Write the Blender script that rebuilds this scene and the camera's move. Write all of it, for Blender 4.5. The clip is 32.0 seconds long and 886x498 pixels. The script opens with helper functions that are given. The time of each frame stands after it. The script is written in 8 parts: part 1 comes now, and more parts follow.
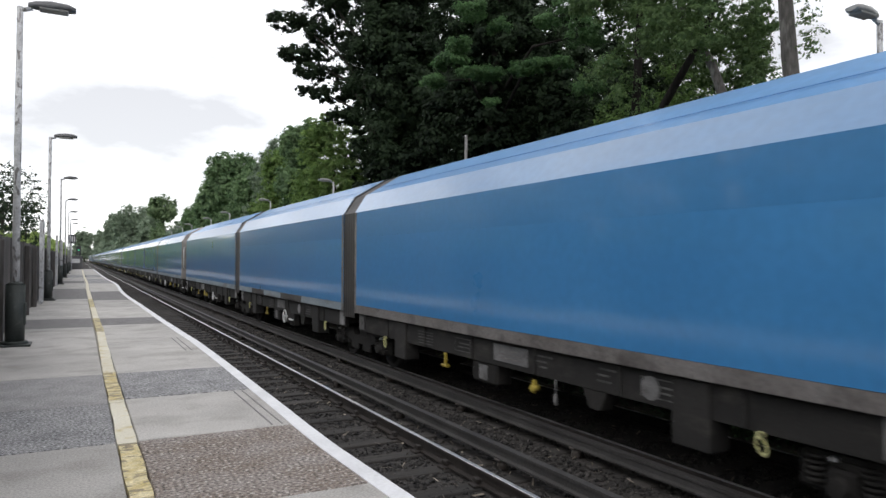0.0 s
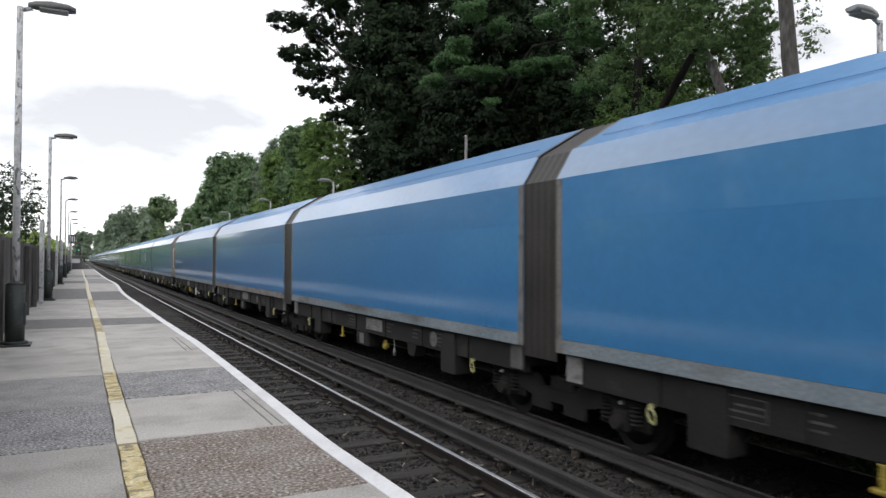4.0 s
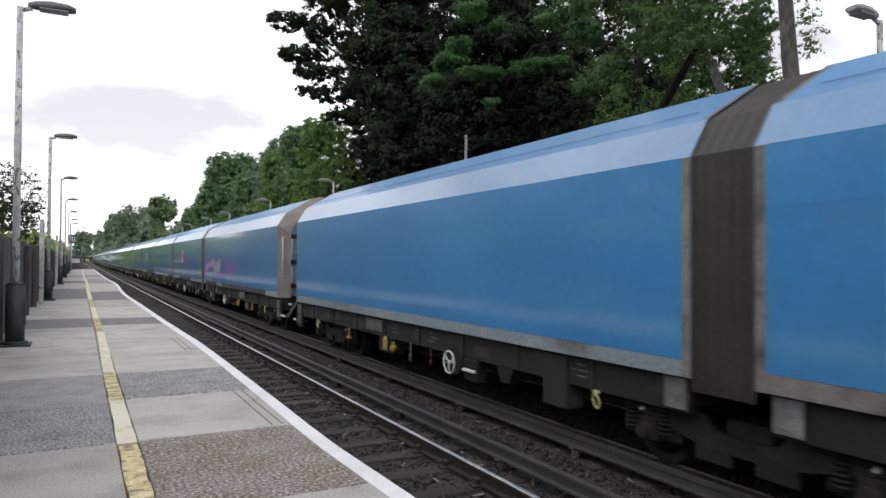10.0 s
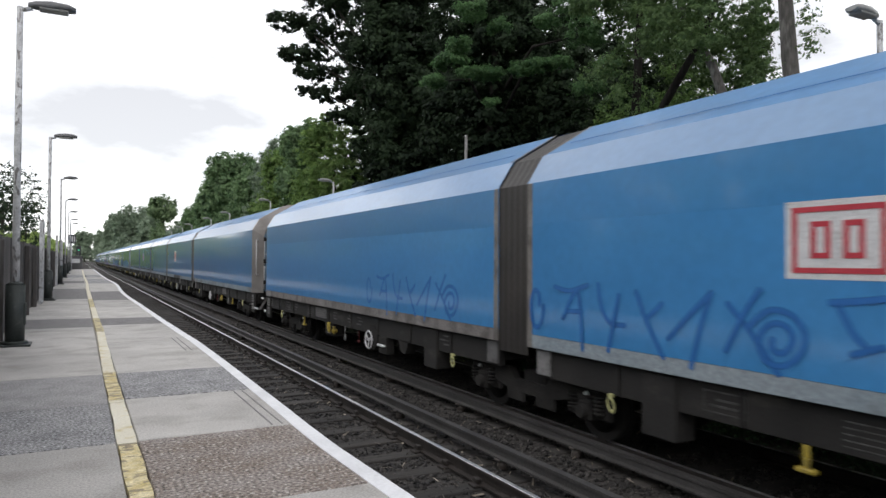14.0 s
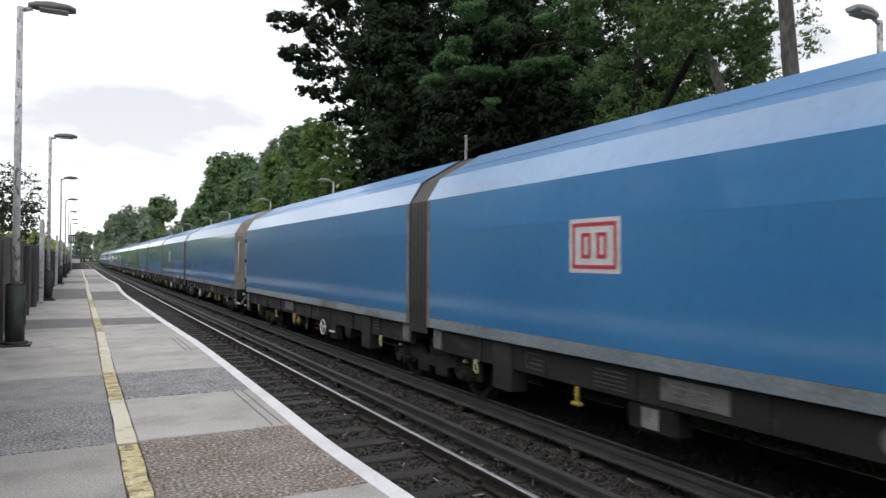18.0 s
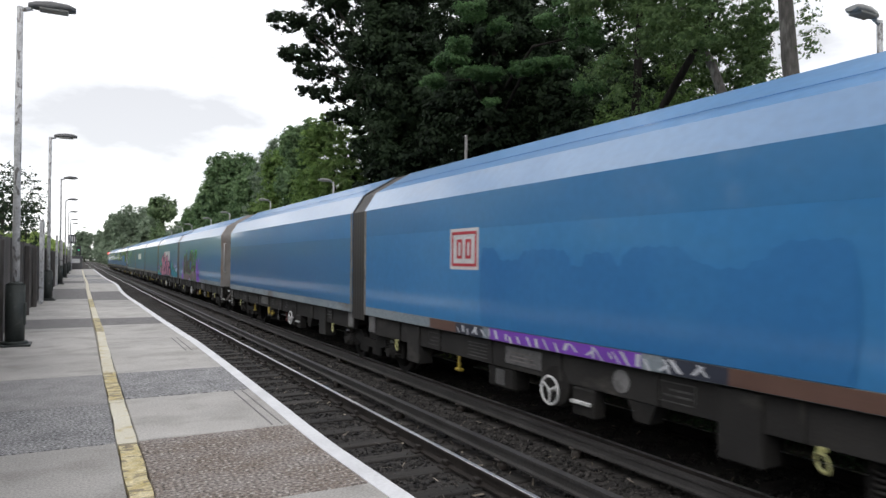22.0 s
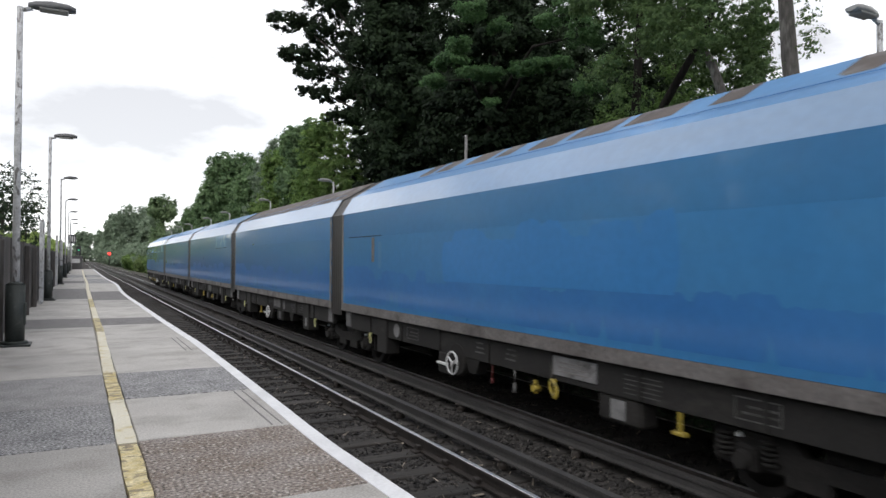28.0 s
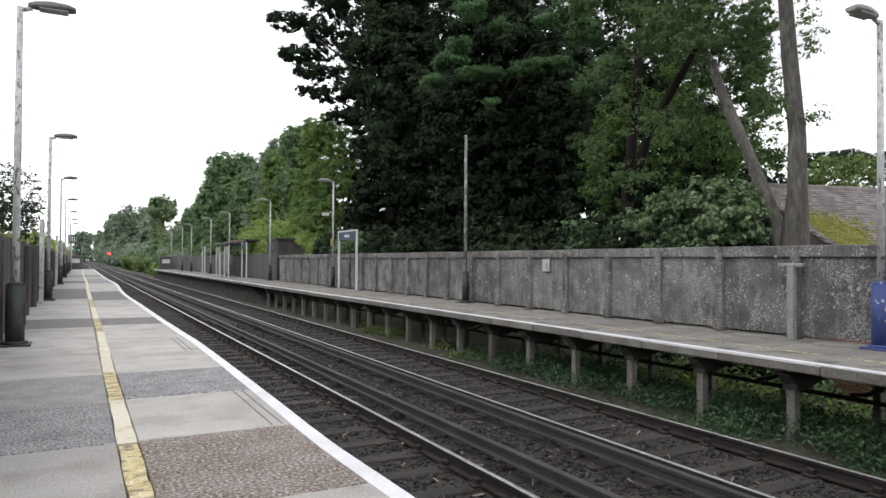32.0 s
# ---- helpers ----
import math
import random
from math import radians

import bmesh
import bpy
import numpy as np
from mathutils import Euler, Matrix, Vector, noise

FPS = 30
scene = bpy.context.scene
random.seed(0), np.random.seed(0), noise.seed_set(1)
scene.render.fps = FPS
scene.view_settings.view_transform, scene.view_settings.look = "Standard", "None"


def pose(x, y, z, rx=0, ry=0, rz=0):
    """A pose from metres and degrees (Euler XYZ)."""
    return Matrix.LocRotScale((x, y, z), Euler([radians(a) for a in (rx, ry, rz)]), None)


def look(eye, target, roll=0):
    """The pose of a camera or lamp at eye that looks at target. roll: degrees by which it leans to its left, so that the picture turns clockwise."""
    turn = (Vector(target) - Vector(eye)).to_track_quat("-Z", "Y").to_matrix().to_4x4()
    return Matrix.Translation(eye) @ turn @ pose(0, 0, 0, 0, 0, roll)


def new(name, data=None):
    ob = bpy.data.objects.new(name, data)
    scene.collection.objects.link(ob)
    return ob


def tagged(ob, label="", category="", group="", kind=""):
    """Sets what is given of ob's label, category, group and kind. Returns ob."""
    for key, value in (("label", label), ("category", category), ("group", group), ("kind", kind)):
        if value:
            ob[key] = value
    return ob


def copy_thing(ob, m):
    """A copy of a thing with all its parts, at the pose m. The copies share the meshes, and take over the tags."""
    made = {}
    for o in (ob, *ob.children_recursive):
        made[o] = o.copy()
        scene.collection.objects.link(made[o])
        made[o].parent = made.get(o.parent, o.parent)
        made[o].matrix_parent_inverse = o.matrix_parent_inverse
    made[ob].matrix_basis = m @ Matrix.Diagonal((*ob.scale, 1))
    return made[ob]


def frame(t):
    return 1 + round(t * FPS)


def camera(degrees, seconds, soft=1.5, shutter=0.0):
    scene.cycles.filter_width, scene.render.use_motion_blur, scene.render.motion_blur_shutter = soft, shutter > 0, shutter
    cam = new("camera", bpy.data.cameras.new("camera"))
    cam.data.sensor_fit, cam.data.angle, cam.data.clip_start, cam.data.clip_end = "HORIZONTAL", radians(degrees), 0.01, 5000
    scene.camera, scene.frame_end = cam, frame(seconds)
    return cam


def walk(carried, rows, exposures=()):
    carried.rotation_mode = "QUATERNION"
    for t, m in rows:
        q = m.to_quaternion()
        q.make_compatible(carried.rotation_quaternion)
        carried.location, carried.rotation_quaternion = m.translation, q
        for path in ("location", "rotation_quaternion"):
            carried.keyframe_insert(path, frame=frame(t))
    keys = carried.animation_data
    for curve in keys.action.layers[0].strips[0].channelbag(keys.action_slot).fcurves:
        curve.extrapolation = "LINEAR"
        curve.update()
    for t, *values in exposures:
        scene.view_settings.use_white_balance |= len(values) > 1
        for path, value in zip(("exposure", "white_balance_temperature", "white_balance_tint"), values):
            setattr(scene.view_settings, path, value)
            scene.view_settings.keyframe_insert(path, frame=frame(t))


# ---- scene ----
cam = camera(66.3, 32.0, soft=1.5, shutter=0.12)
EYE = Vector((0.0, 0.0, 1.263))
AIM = Vector((math.sin(radians(28.159)) * math.cos(radians(1.007)), math.cos(radians(28.159)) * math.cos(radians(1.007)), math.sin(radians(1.007))))
STAND = look(EYE, EYE + AIM, 0.337)
walk(cam, [(0.0, STAND), (32.0, STAND)], exposures=[(0.0, 0.0), (31.0, 0.0), (31.5, 0.28), (32.0, 0.28)])

# ---- daylight: a bright, thin overcast ----
world = bpy.data.worlds.new("world")
scene.world = world
world.use_nodes = True
wn, wl = world.node_tree.nodes, world.node_tree.links
wn.clear()
w_out, w_bg, w_mix = wn.new("ShaderNodeOutputWorld"), wn.new("ShaderNodeBackground"), wn.new("ShaderNodeMix")
w_sky, w_tex, w_map = wn.new("ShaderNodeTexSky"), wn.new("ShaderNodeTexCoord"), wn.new("ShaderNodeMapping")
w_noise, w_ramp, w_gain = wn.new("ShaderNodeTexNoise"), wn.new("ShaderNodeValToRGB"), wn.new("ShaderNodeVectorMath")
w_sky.sky_type, w_sky.sun_disc, w_sky.sun_elevation, w_sky.sun_rotation = "NISHITA", False, radians(52), radians(230)
w_gain.operation = "SCALE"
w_gain.inputs["Scale"].default_value = 0.1
w_map.inputs["Scale"].default_value = (1.0, 1.0, 2.6)
w_map.inputs["Location"].default_value = (0.0, 0.0, -0.31)
w_noise.inputs["Scale"].default_value, w_noise.inputs["Detail"].default_value, w_noise.inputs["Roughness"].default_value = 2.1, 8, 0.53
w_ramp.color_ramp.elements[0].position, w_ramp.color_ramp.elements[0].color = 0.40, (0.478, 0.472, 0.479, 1)
w_ramp.color_ramp.elements[1].position, w_ramp.color_ramp.elements[1].color = 0.57, (0.98, 0.98, 0.99, 1)
w_mix.data_type = "RGBA"
w_mix.inputs["Factor"].default_value = 0.86
wl.new(w_tex.outputs["Generated"], w_map.inputs["Vector"])
wl.new(w_map.outputs["Vector"], w_noise.inputs["Vector"])
wl.new(w_noise.outputs["Fac"], w_ramp.inputs["Fac"])
wl.new(w_sky.outputs["Color"], w_gain.inputs[0])
wl.new(w_gain.outputs["Vector"], w_mix.inputs["A"])
wl.new(w_ramp.outputs["Color"], w_mix.inputs["B"])
w_sep, w_fall, w_dim = wn.new("ShaderNodeSeparateXYZ"), wn.new("ShaderNodeMapRange"), wn.new("ShaderNodeVectorMath")
w_fall.inputs["From Min"].default_value, w_fall.inputs["From Max"].default_value = 0.0, 1.0
w_fall.inputs["To Min"].default_value, w_fall.inputs["To Max"].default_value = 1.10, 0.74
w_dim.operation = "SCALE"
wl.new(w_tex.outputs["Generated"], w_sep.inputs[0])
wl.new(w_sep.outputs["Z"], w_fall.inputs["Value"])
wl.new(w_mix.outputs["Result"], w_dim.inputs[0])
wl.new(w_fall.outputs["Result"], w_dim.inputs["Scale"])
wl.new(w_dim.outputs["Vector"], w_bg.inputs["Color"])
w_bg.inputs["Strength"].default_value = 1.84
wl.new(w_bg.outputs["Background"], w_out.inputs["Surface"])
sun = new("sun", bpy.data.lights.new("sun", "SUN"))
sun.data.energy, sun.data.angle, sun.data.color = 0.4, radians(24), (1.0, 0.96, 0.9)
sun.matrix_world = look((-12, -10, 20), (0, 0, 0))

# ---- materials ----
RAIL = -0.969          # top of the rails; the platforms' surface is 0
NEAR_EDGE, FAR_EDGE = 1.575, 8.12
TRACK_NEAR, TRACK_FAR = 3.092, 6.605   # the tracks' centres
WALL_X = 10.57


def surf(name, c1, c2, scale=3.0, rough=0.8, rough2=None, metal=0.0, bump=0.3, bscale=60.0, bdist=0.01, rand=0.0, coat=0.0,
         stretch=(1, 1, 1), stain=None, sscale=1.5, lo=0.5, hi=0.7, sstretch=(1, 1, 1), shift=0.0, island=0.0, fine=0.25, spec=0.5):
    """A worn surface: two colours in broad patches, fine grain, an optional stain, and relief."""
    m = bpy.data.materials.new(name)
    m.use_nodes = True
    n, l = m.node_tree.nodes, m.node_tree.links
    b = n["Principled BSDF"]
    tc, mp = n.new("ShaderNodeTexCoord"), n.new("ShaderNodeMapping")
    mp.inputs["Scale"].default_value = stretch
    l.new(tc.outputs["Object"], mp.inputs["Vector"])
    vec = mp.outputs["Vector"]
    info = None
    if rand or shift:
        info = n.new("ShaderNodeObjectInfo")
    if shift:
        sc, ad = n.new("ShaderNodeMath"), n.new("ShaderNodeVectorMath")
        sc.operation, sc.inputs[1].default_value = "MULTIPLY", shift
        l.new(info.outputs["Random"], sc.inputs[0])
        l.new(vec, ad.inputs[0])
        l.new(sc.outputs[0], ad.inputs[1])
        vec = ad.outputs["Vector"]
    broad, grain, relief = (n.new("ShaderNodeTexNoise") for _ in range(3))
    for t, s, d in ((broad, scale, 5), (grain, bscale, 3), (relief, bscale * 0.6, 6)):
        t.inputs["Scale"].default_value, t.inputs["Detail"].default_value = s, d
        l.new(vec, t.inputs["Vector"])
    ramp = n.new("ShaderNodeValToRGB")
    ramp.color_ramp.elements[0].position, ramp.color_ramp.elements[1].position = 0.33, 0.67
    ramp.color_ramp.elements[0].color, ramp.color_ramp.elements[1].color = (*c1, 1), (*c2, 1)
    l.new(broad.outputs["Fac"], ramp.inputs["Fac"])
    col = ramp.outputs["Color"]
    if stain:
        st, sm, sp, mx = n.new("ShaderNodeTexNoise"), n.new("ShaderNodeMapRange"), n.new("ShaderNodeMapping"), n.new("ShaderNodeMix")
        sp.inputs["Scale"].default_value = sstretch
        l.new(vec, sp.inputs["Vector"])
        l.new(sp.outputs["Vector"], st.inputs["Vector"])
        st.inputs["Scale"].default_value, st.inputs["Detail"].default_value = sscale, 6
        sm.inputs["From Min"].default_value, sm.inputs["From Max"].default_value = lo, hi
        l.new(st.outputs["Fac"], sm.inputs["Value"])
        mx.data_type = "RGBA"
        mx.inputs["B"].default_value = (*stain, 1)
        l.new(sm.outputs["Result"], mx.inputs["Factor"])
        l.new(col, mx.inputs["A"])
        col = mx.outputs["Result"]
    hsv, val = n.new("ShaderNodeHueSaturation"), n.new("ShaderNodeMapRange")
    val.inputs["To Min"].default_value, val.inputs["To Max"].default_value = 1 - fine, 1 + fine
    val.inputs["From Min"].default_value, val.inputs["From Max"].default_value = 0.3, 0.7
    l.new(grain.outputs["Fac"], val.inputs["Value"])
    bright = val.outputs["Result"]
    for amount, source in ((rand, info.outputs["Random"] if rand else None), (island, None)):
        if not amount:
            continue
        if source is None:
            source = n.new("ShaderNodeNewGeometry").outputs["Random Per Island"]
        r, mu = n.new("ShaderNodeMapRange"), n.new("ShaderNodeMath")
        r.inputs["To Min"].default_value, r.inputs["To Max"].default_value = 1 - amount, 1 + amount
        l.new(source, r.inputs["Value"])
        mu.operation = "MULTIPLY"
        l.new(bright, mu.inputs[0])
        l.new(r.outputs["Result"], mu.inputs[1])
        bright = mu.outputs[0]
    l.new(bright, hsv.inputs["Value"])
    l.new(col, hsv.inputs["Color"])
    l.new(hsv.outputs["Color"], b.inputs["Base Color"])
    rr = n.new("ShaderNodeMapRange")
    rr.inputs["To Min"].default_value, rr.inputs["To Max"].default_value = rough, rough if rough2 is None else rough2
    l.new(broad.outputs["Fac"], rr.inputs["Value"])
    l.new(rr.outputs["Result"], b.inputs["Roughness"])
    b.inputs["Metallic"].default_value = metal
    b.inputs["Coat Weight"].default_value = coat
    b.inputs["Coat Roughness"].default_value = 0.085
    b.inputs["Coat IOR"].default_value = 1.62
    b.inputs["Specular IOR Level"].default_value = spec
    if bump:
        bp = n.new("ShaderNodeBump")
        bp.inputs["Strength"].default_value, bp.inputs["Distance"].default_value = bump, bdist
        l.new(relief.outputs["Fac"], bp.inputs["Height"])
        l.new(bp.outputs["Normal"], b.inputs["Normal"])
    return m


def leaf_material(name, c1, c2, through_light=0.35, gloss=0.3):
    m = bpy.data.materials.new(name)
    m.use_nodes = True
    n, l = m.node_tree.nodes, m.node_tree.links
    n.clear()
    out, mix, dif, tra = n.new("ShaderNodeOutputMaterial"), n.new("ShaderNodeMixShader"), n.new("ShaderNodeBsdfPrincipled"), n.new("ShaderNodeBsdfTranslucent")
    geo, ramp = n.new("ShaderNodeNewGeometry"), n.new("ShaderNodeValToRGB")
    ramp.color_ramp.elements[0].color, ramp.color_ramp.elements[1].color = (*c1, 1), (*c2, 1)
    tc, patch, mix2, add = n.new("ShaderNodeTexCoord"), n.new("ShaderNodeTexNoise"), n.new("ShaderNodeMapRange"), n.new("ShaderNodeMath")
    patch.inputs["Scale"].default_value, patch.inputs["Detail"].default_value = 0.55, 3
    mix2.inputs["From Min"].default_value, mix2.inputs["From Max"].default_value = 0.35, 0.65
    mix2.inputs["To Min"].default_value, mix2.inputs["To Max"].default_value = -0.25, 0.40
    add.operation, add.use_clamp = "ADD", True
    l.new(tc.outputs["Object"], patch.inputs["Vector"])
    l.new(patch.outputs["Fac"], mix2.inputs["Value"])
    l.new(geo.outputs["Random Per Island"], add.inputs[0])
    l.new(mix2.outputs["Result"], add.inputs[1])
    l.new(add.outputs[0], ramp.inputs["Fac"])
    l.new(ramp.outputs["Color"], dif.inputs["Base Color"])
    l.new(ramp.outputs["Color"], tra.inputs["Color"])
    dif.inputs["Roughness"].default_value = 0.55
    dif.inputs["Specular IOR Level"].default_value = gloss
    mix.inputs["Fac"].default_value = through_light
    l.new(dif.outputs[0], mix.inputs[1])
    l.new(tra.outputs[0], mix.inputs[2])
    l.new(mix.outputs[0], out.inputs["Surface"])
    return m


def glow(name, colour, strength):
    m = bpy.data.materials.new(name)
    m.use_nodes = True
    b = m.node_tree.nodes["Principled BSDF"]
    b.inputs["Base Color"].default_value = (*colour, 1)
    b.inputs["Emission Color"].default_value = (*colour, 1)
    b.inputs["Emission Strength"].default_value = strength
    return m


PAINT = surf("wagon_paint", (0.043, 0.217, 0.495), (0.053, 0.248, 0.550), 0.5, 0.24, 0.36, coat=1.0, bump=0.04, bscale=9, bdist=0.02, rand=0.14,
             stain=(0.062, 0.252, 0.52), sscale=0.9, lo=0.5, hi=0.8, sstretch=(1, 0.25, 1), shift=60, fine=0.05)
# both roof blues paler than the sides, with sky sheen mixed into the colour
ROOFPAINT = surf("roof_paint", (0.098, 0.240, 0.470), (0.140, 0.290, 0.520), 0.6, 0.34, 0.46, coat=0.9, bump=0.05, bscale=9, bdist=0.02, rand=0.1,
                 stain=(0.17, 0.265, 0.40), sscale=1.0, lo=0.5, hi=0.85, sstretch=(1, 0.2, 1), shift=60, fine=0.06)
UPPERROOF = surf("upper_roof_sheen_paint", (0.105, 0.275, 0.545), (0.140, 0.320, 0.600), 0.6, 0.40, 0.52, coat=0.3, bump=0.05, bscale=9, bdist=0.02, rand=0.1, stain=(0.15, 0.255, 0.42), sscale=1.0, lo=0.5, hi=0.85, sstretch=(1, 0.2, 1), shift=60, fine=0.06)
SILL = surf("sill_pale", (0.20, 0.245, 0.28), (0.27, 0.31, 0.34), 1.0, 0.55, 0.7, bump=0.15, bscale=30, rand=0.12, stain=(0.13, 0.12, 0.11), sscale=1.2, lo=0.55, hi=0.70, sstretch=(1, 0.5, 1), shift=40)
SILLGRIME = surf("sill_grimy", (0.15, 0.135, 0.128), (0.23, 0.215, 0.21), 1.2, 0.6, 0.8, bump=0.2, bscale=30, rand=0.15, stain=(0.08, 0.07, 0.066), sscale=2.5, lo=0.5, hi=0.72, shift=40)
SILLDARK = surf("sill_dark", (0.035, 0.031, 0.029), (0.075, 0.068, 0.064), 1.4, 0.6, 0.8, bump=0.2, bscale=30, shift=40)
SILVER = surf("silver_frame", (0.185, 0.168, 0.156), (0.275, 0.257, 0.245), 1.5, 0.5, 0.65, metal=0.15, bump=0.06, bscale=30, fine=0.07, stain=(0.20, 0.12, 0.08), sscale=3, lo=0.58, hi=0.8, sstretch=(1, 1, 0.3), shift=40)
DOORBLUE = surf("end_door_blue", (0.17, 0.26, 0.36), (0.22, 0.31, 0.40), 2, 0.5, 0.7, stain=(0.10, 0.08, 0.06), sscale=4, lo=0.6, hi=0.75, shift=40)
BELLOWS = surf("bellows_rubber", (0.019, 0.0165, 0.015), (0.036, 0.031, 0.028), 1.5, 0.42, 0.6, bump=0.25, bscale=30, stain=(0.075, 0.066, 0.060), sscale=2.0, lo=0.58, hi=0.85, sstretch=(1, 1.6, 0.12), shift=40)
UNDER = surf("underframe_grime", (0.014, 0.0132, 0.0126), (0.031, 0.0285, 0.027), 2.5, 0.75, 0.92, bump=0.35, bscale=40, rand=0.2, shift=40, stain=(0.036, 0.032, 0.029), sscale=5, lo=0.6, hi=0.8, spec=0.3)
PLATE = surf("data_plate", (0.13, 0.127, 0.128), (0.25, 0.245, 0.246), 4, 0.6, 0.75, rand=0.35, shift=30, stain=(0.055, 0.05, 0.048), sscale=8, lo=0.5, hi=0.75)
WHITE = surf("white_paint", (0.60, 0.60, 0.60), (0.78, 0.78, 0.78), 4, 0.55, 0.7, bump=0.15, stain=(0.35, 0.34, 0.33), sscale=9, lo=0.62, hi=0.8, shift=30)
YELLOWKIT = surf("yellow_paint", (0.33, 0.245, 0.03), (0.46, 0.35, 0.06), 6, 0.5, 0.6, shift=30, stain=(0.09, 0.075, 0.04), sscale=12, lo=0.50, hi=0.72)
RINGPALE = surf("ring_paint", (0.42, 0.41, 0.16), (0.58, 0.57, 0.30), 8, 0.5, 0.6, shift=30, stain=(0.12, 0.11, 0.06), sscale=20, lo=0.52, hi=0.7)
DIMRED = surf("dull_red", (0.09, 0.016, 0.018), (0.14, 0.024, 0.026), 5, 0.6, 0.7, bump=0.05)
RED = surf("red_paint", (0.45, 0.03, 0.05), (0.55, 0.05, 0.07), 5, 0.5, 0.6, bump=0.05)
CONCRETE = surf("platform_concrete", (0.40, 0.383, 0.365), (0.515, 0.496, 0.472), 1.1, 0.85, 0.95, bump=0.3, bscale=70, bdist=0.008, rand=0.12, stain=(0.32, 0.302, 0.28), sscale=2.0, lo=0.50, hi=0.72, fine=0.25)
SMOOTHAGG = surf("worn_aggregate", (0.25, 0.245, 0.245), (0.34, 0.33, 0.33), 3.5, 0.8, 0.95, bump=0.5, bscale=60, bdist=0.01, stain=(0.48, 0.47, 0.47), sscale=45, lo=0.58, hi=0.68, fine=0.4)
AGGREGATE = surf("rough_aggregate", (0.20, 0.20, 0.205), (0.31, 0.305, 0.31), 3.5, 0.8, 0.95, bump=1.0, bscale=50, bdist=0.012, rand=0.08, stain=(0.43, 0.425, 0.43), sscale=38, lo=0.54, hi=0.64, fine=0.8)
BROWNAGG = surf("brown_aggregate", (0.175, 0.135, 0.108), (0.275, 0.245, 0.228), 2.2, 0.8, 0.95, bump=1.0, bscale=48, bdist=0.012, stain=(0.42, 0.385, 0.355), sscale=36, lo=0.54, hi=0.64, fine=0.8)
DARKSLAB = surf("dark_slab", (0.17, 0.163, 0.165), (0.24, 0.23, 0.228), 6, 0.85, 0.95, bump=0.8, bscale=50, rand=0.08, fine=0.4)
EDGEWHITE = surf("edge_white", (0.70, 0.70, 0.72), (0.84, 0.84, 0.86), 3, 0.6, 0.75, bump=0.2, bscale=50, stain=(0.45, 0.44, 0.43), sscale=8, lo=0.66, hi=0.8, fine=0.06)
YELLOWLINE = surf("faded_line", (0.66, 0.61, 0.48), (0.76, 0.72, 0.60), 1.3, 0.7, 0.85, bump=0.4, bscale=60, stain=(0.62, 0.53, 0.30), sscale=6.0, lo=0.56, hi=0.66, fine=0.10)
WORNLINE = surf("worn_yellow", (0.52, 0.43, 0.20), (0.68, 0.60, 0.36), 6, 0.7, 0.85, bump=0.5, bscale=60, stain=(0.31, 0.265, 0.18), sscale=13, lo=0.49, hi=0.55, sstretch=(0.6, 1, 1), fine=0.25)
FLAKYLINE = surf("flaking_yellow", (0.52, 0.41, 0.16), (0.74, 0.66, 0.44), 8, 0.7, 0.85, bump=0.6, bscale=60, stain=(0.29, 0.24, 0.16), sscale=14, lo=0.51, hi=0.56, sstretch=(0.6, 1, 1), fine=0.25)
BALLAST = surf("ballast", (0.021, 0.0185, 0.017), (0.047, 0.041, 0.037), 5, 0.9, 1.0, bump=1.0, bscale=22, bdist=0.06, fine=0.6, stain=(0.13, 0.12, 0.11), sscale=24, lo=0.64, hi=0.72)
STONE = surf("ballast_stone", (0.018, 0.0165, 0.016), (0.060, 0.055, 0.051), 3, 0.9, 1.0, bump=0.5, bscale=40, island=0.9)
LITTER = surf("dry_litter", (0.16, 0.135, 0.105), (0.30, 0.26, 0.21), 3, 0.9, 1.0, island=0.5)
STENCIL = surf("faded_stencil", (0.062, 0.060, 0.059), (0.105, 0.102, 0.100), 5, 0.6, 0.75, rand=0.3, shift=30, stain=(0.035, 0.033, 0.032), sscale=9, lo=0.48, hi=0.66)
SOLEBAR = surf("solebar_grime", (0.0125, 0.0116, 0.0112), (0.026, 0.024, 0.0228), 1.5, 0.7, 0.9, bump=0.25, bscale=40, rand=0.25, shift=40, stain=(0.075, 0.068, 0.06), sscale=3, lo=0.58, hi=0.8, sstretch=(1, 0.4, 1))
SLEEPER = surf("sleeper_timber", (0.028, 0.025, 0.0225), (0.050, 0.044, 0.039), 3, 0.85, 0.95, bump=0.6, bscale=30, stretch=(0.15, 1, 1), rand=0.25, shift=20)
RAILSIDE = surf("rail_rust", (0.022, 0.018, 0.016), (0.042, 0.034, 0.030), 3, 0.7, 0.85, metal=0.2, bump=0.2, bscale=50)
RAILTOP = surf("rail_polished", (0.60, 0.60, 0.60), (0.72, 0.72, 0.72), 2, 0.32, 0.42, metal=0.85, bump=0.03)
CONDUCTOR = surf("conductor_rail", (0.050, 0.047, 0.046), (0.080, 0.076, 0.074), 2, 0.5, 0.65, metal=0.3, bump=0.15, bscale=40)
POT = surf("insulator", (0.06, 0.05, 0.045), (0.10, 0.085, 0.075), 8, 0.5, 0.7)
WALLC = surf("wall_concrete", (0.092, 0.087, 0.084), (0.188, 0.181, 0.175), 2.2, 0.9, 0.98, bump=0.6, bscale=45, bdist=0.015, rand=0.20, shift=30,
             stain=(0.23, 0.223, 0.214), sscale=3.6, lo=0.52, hi=0.70, fine=0.5, sstretch=(1, 1.8, 0.35))


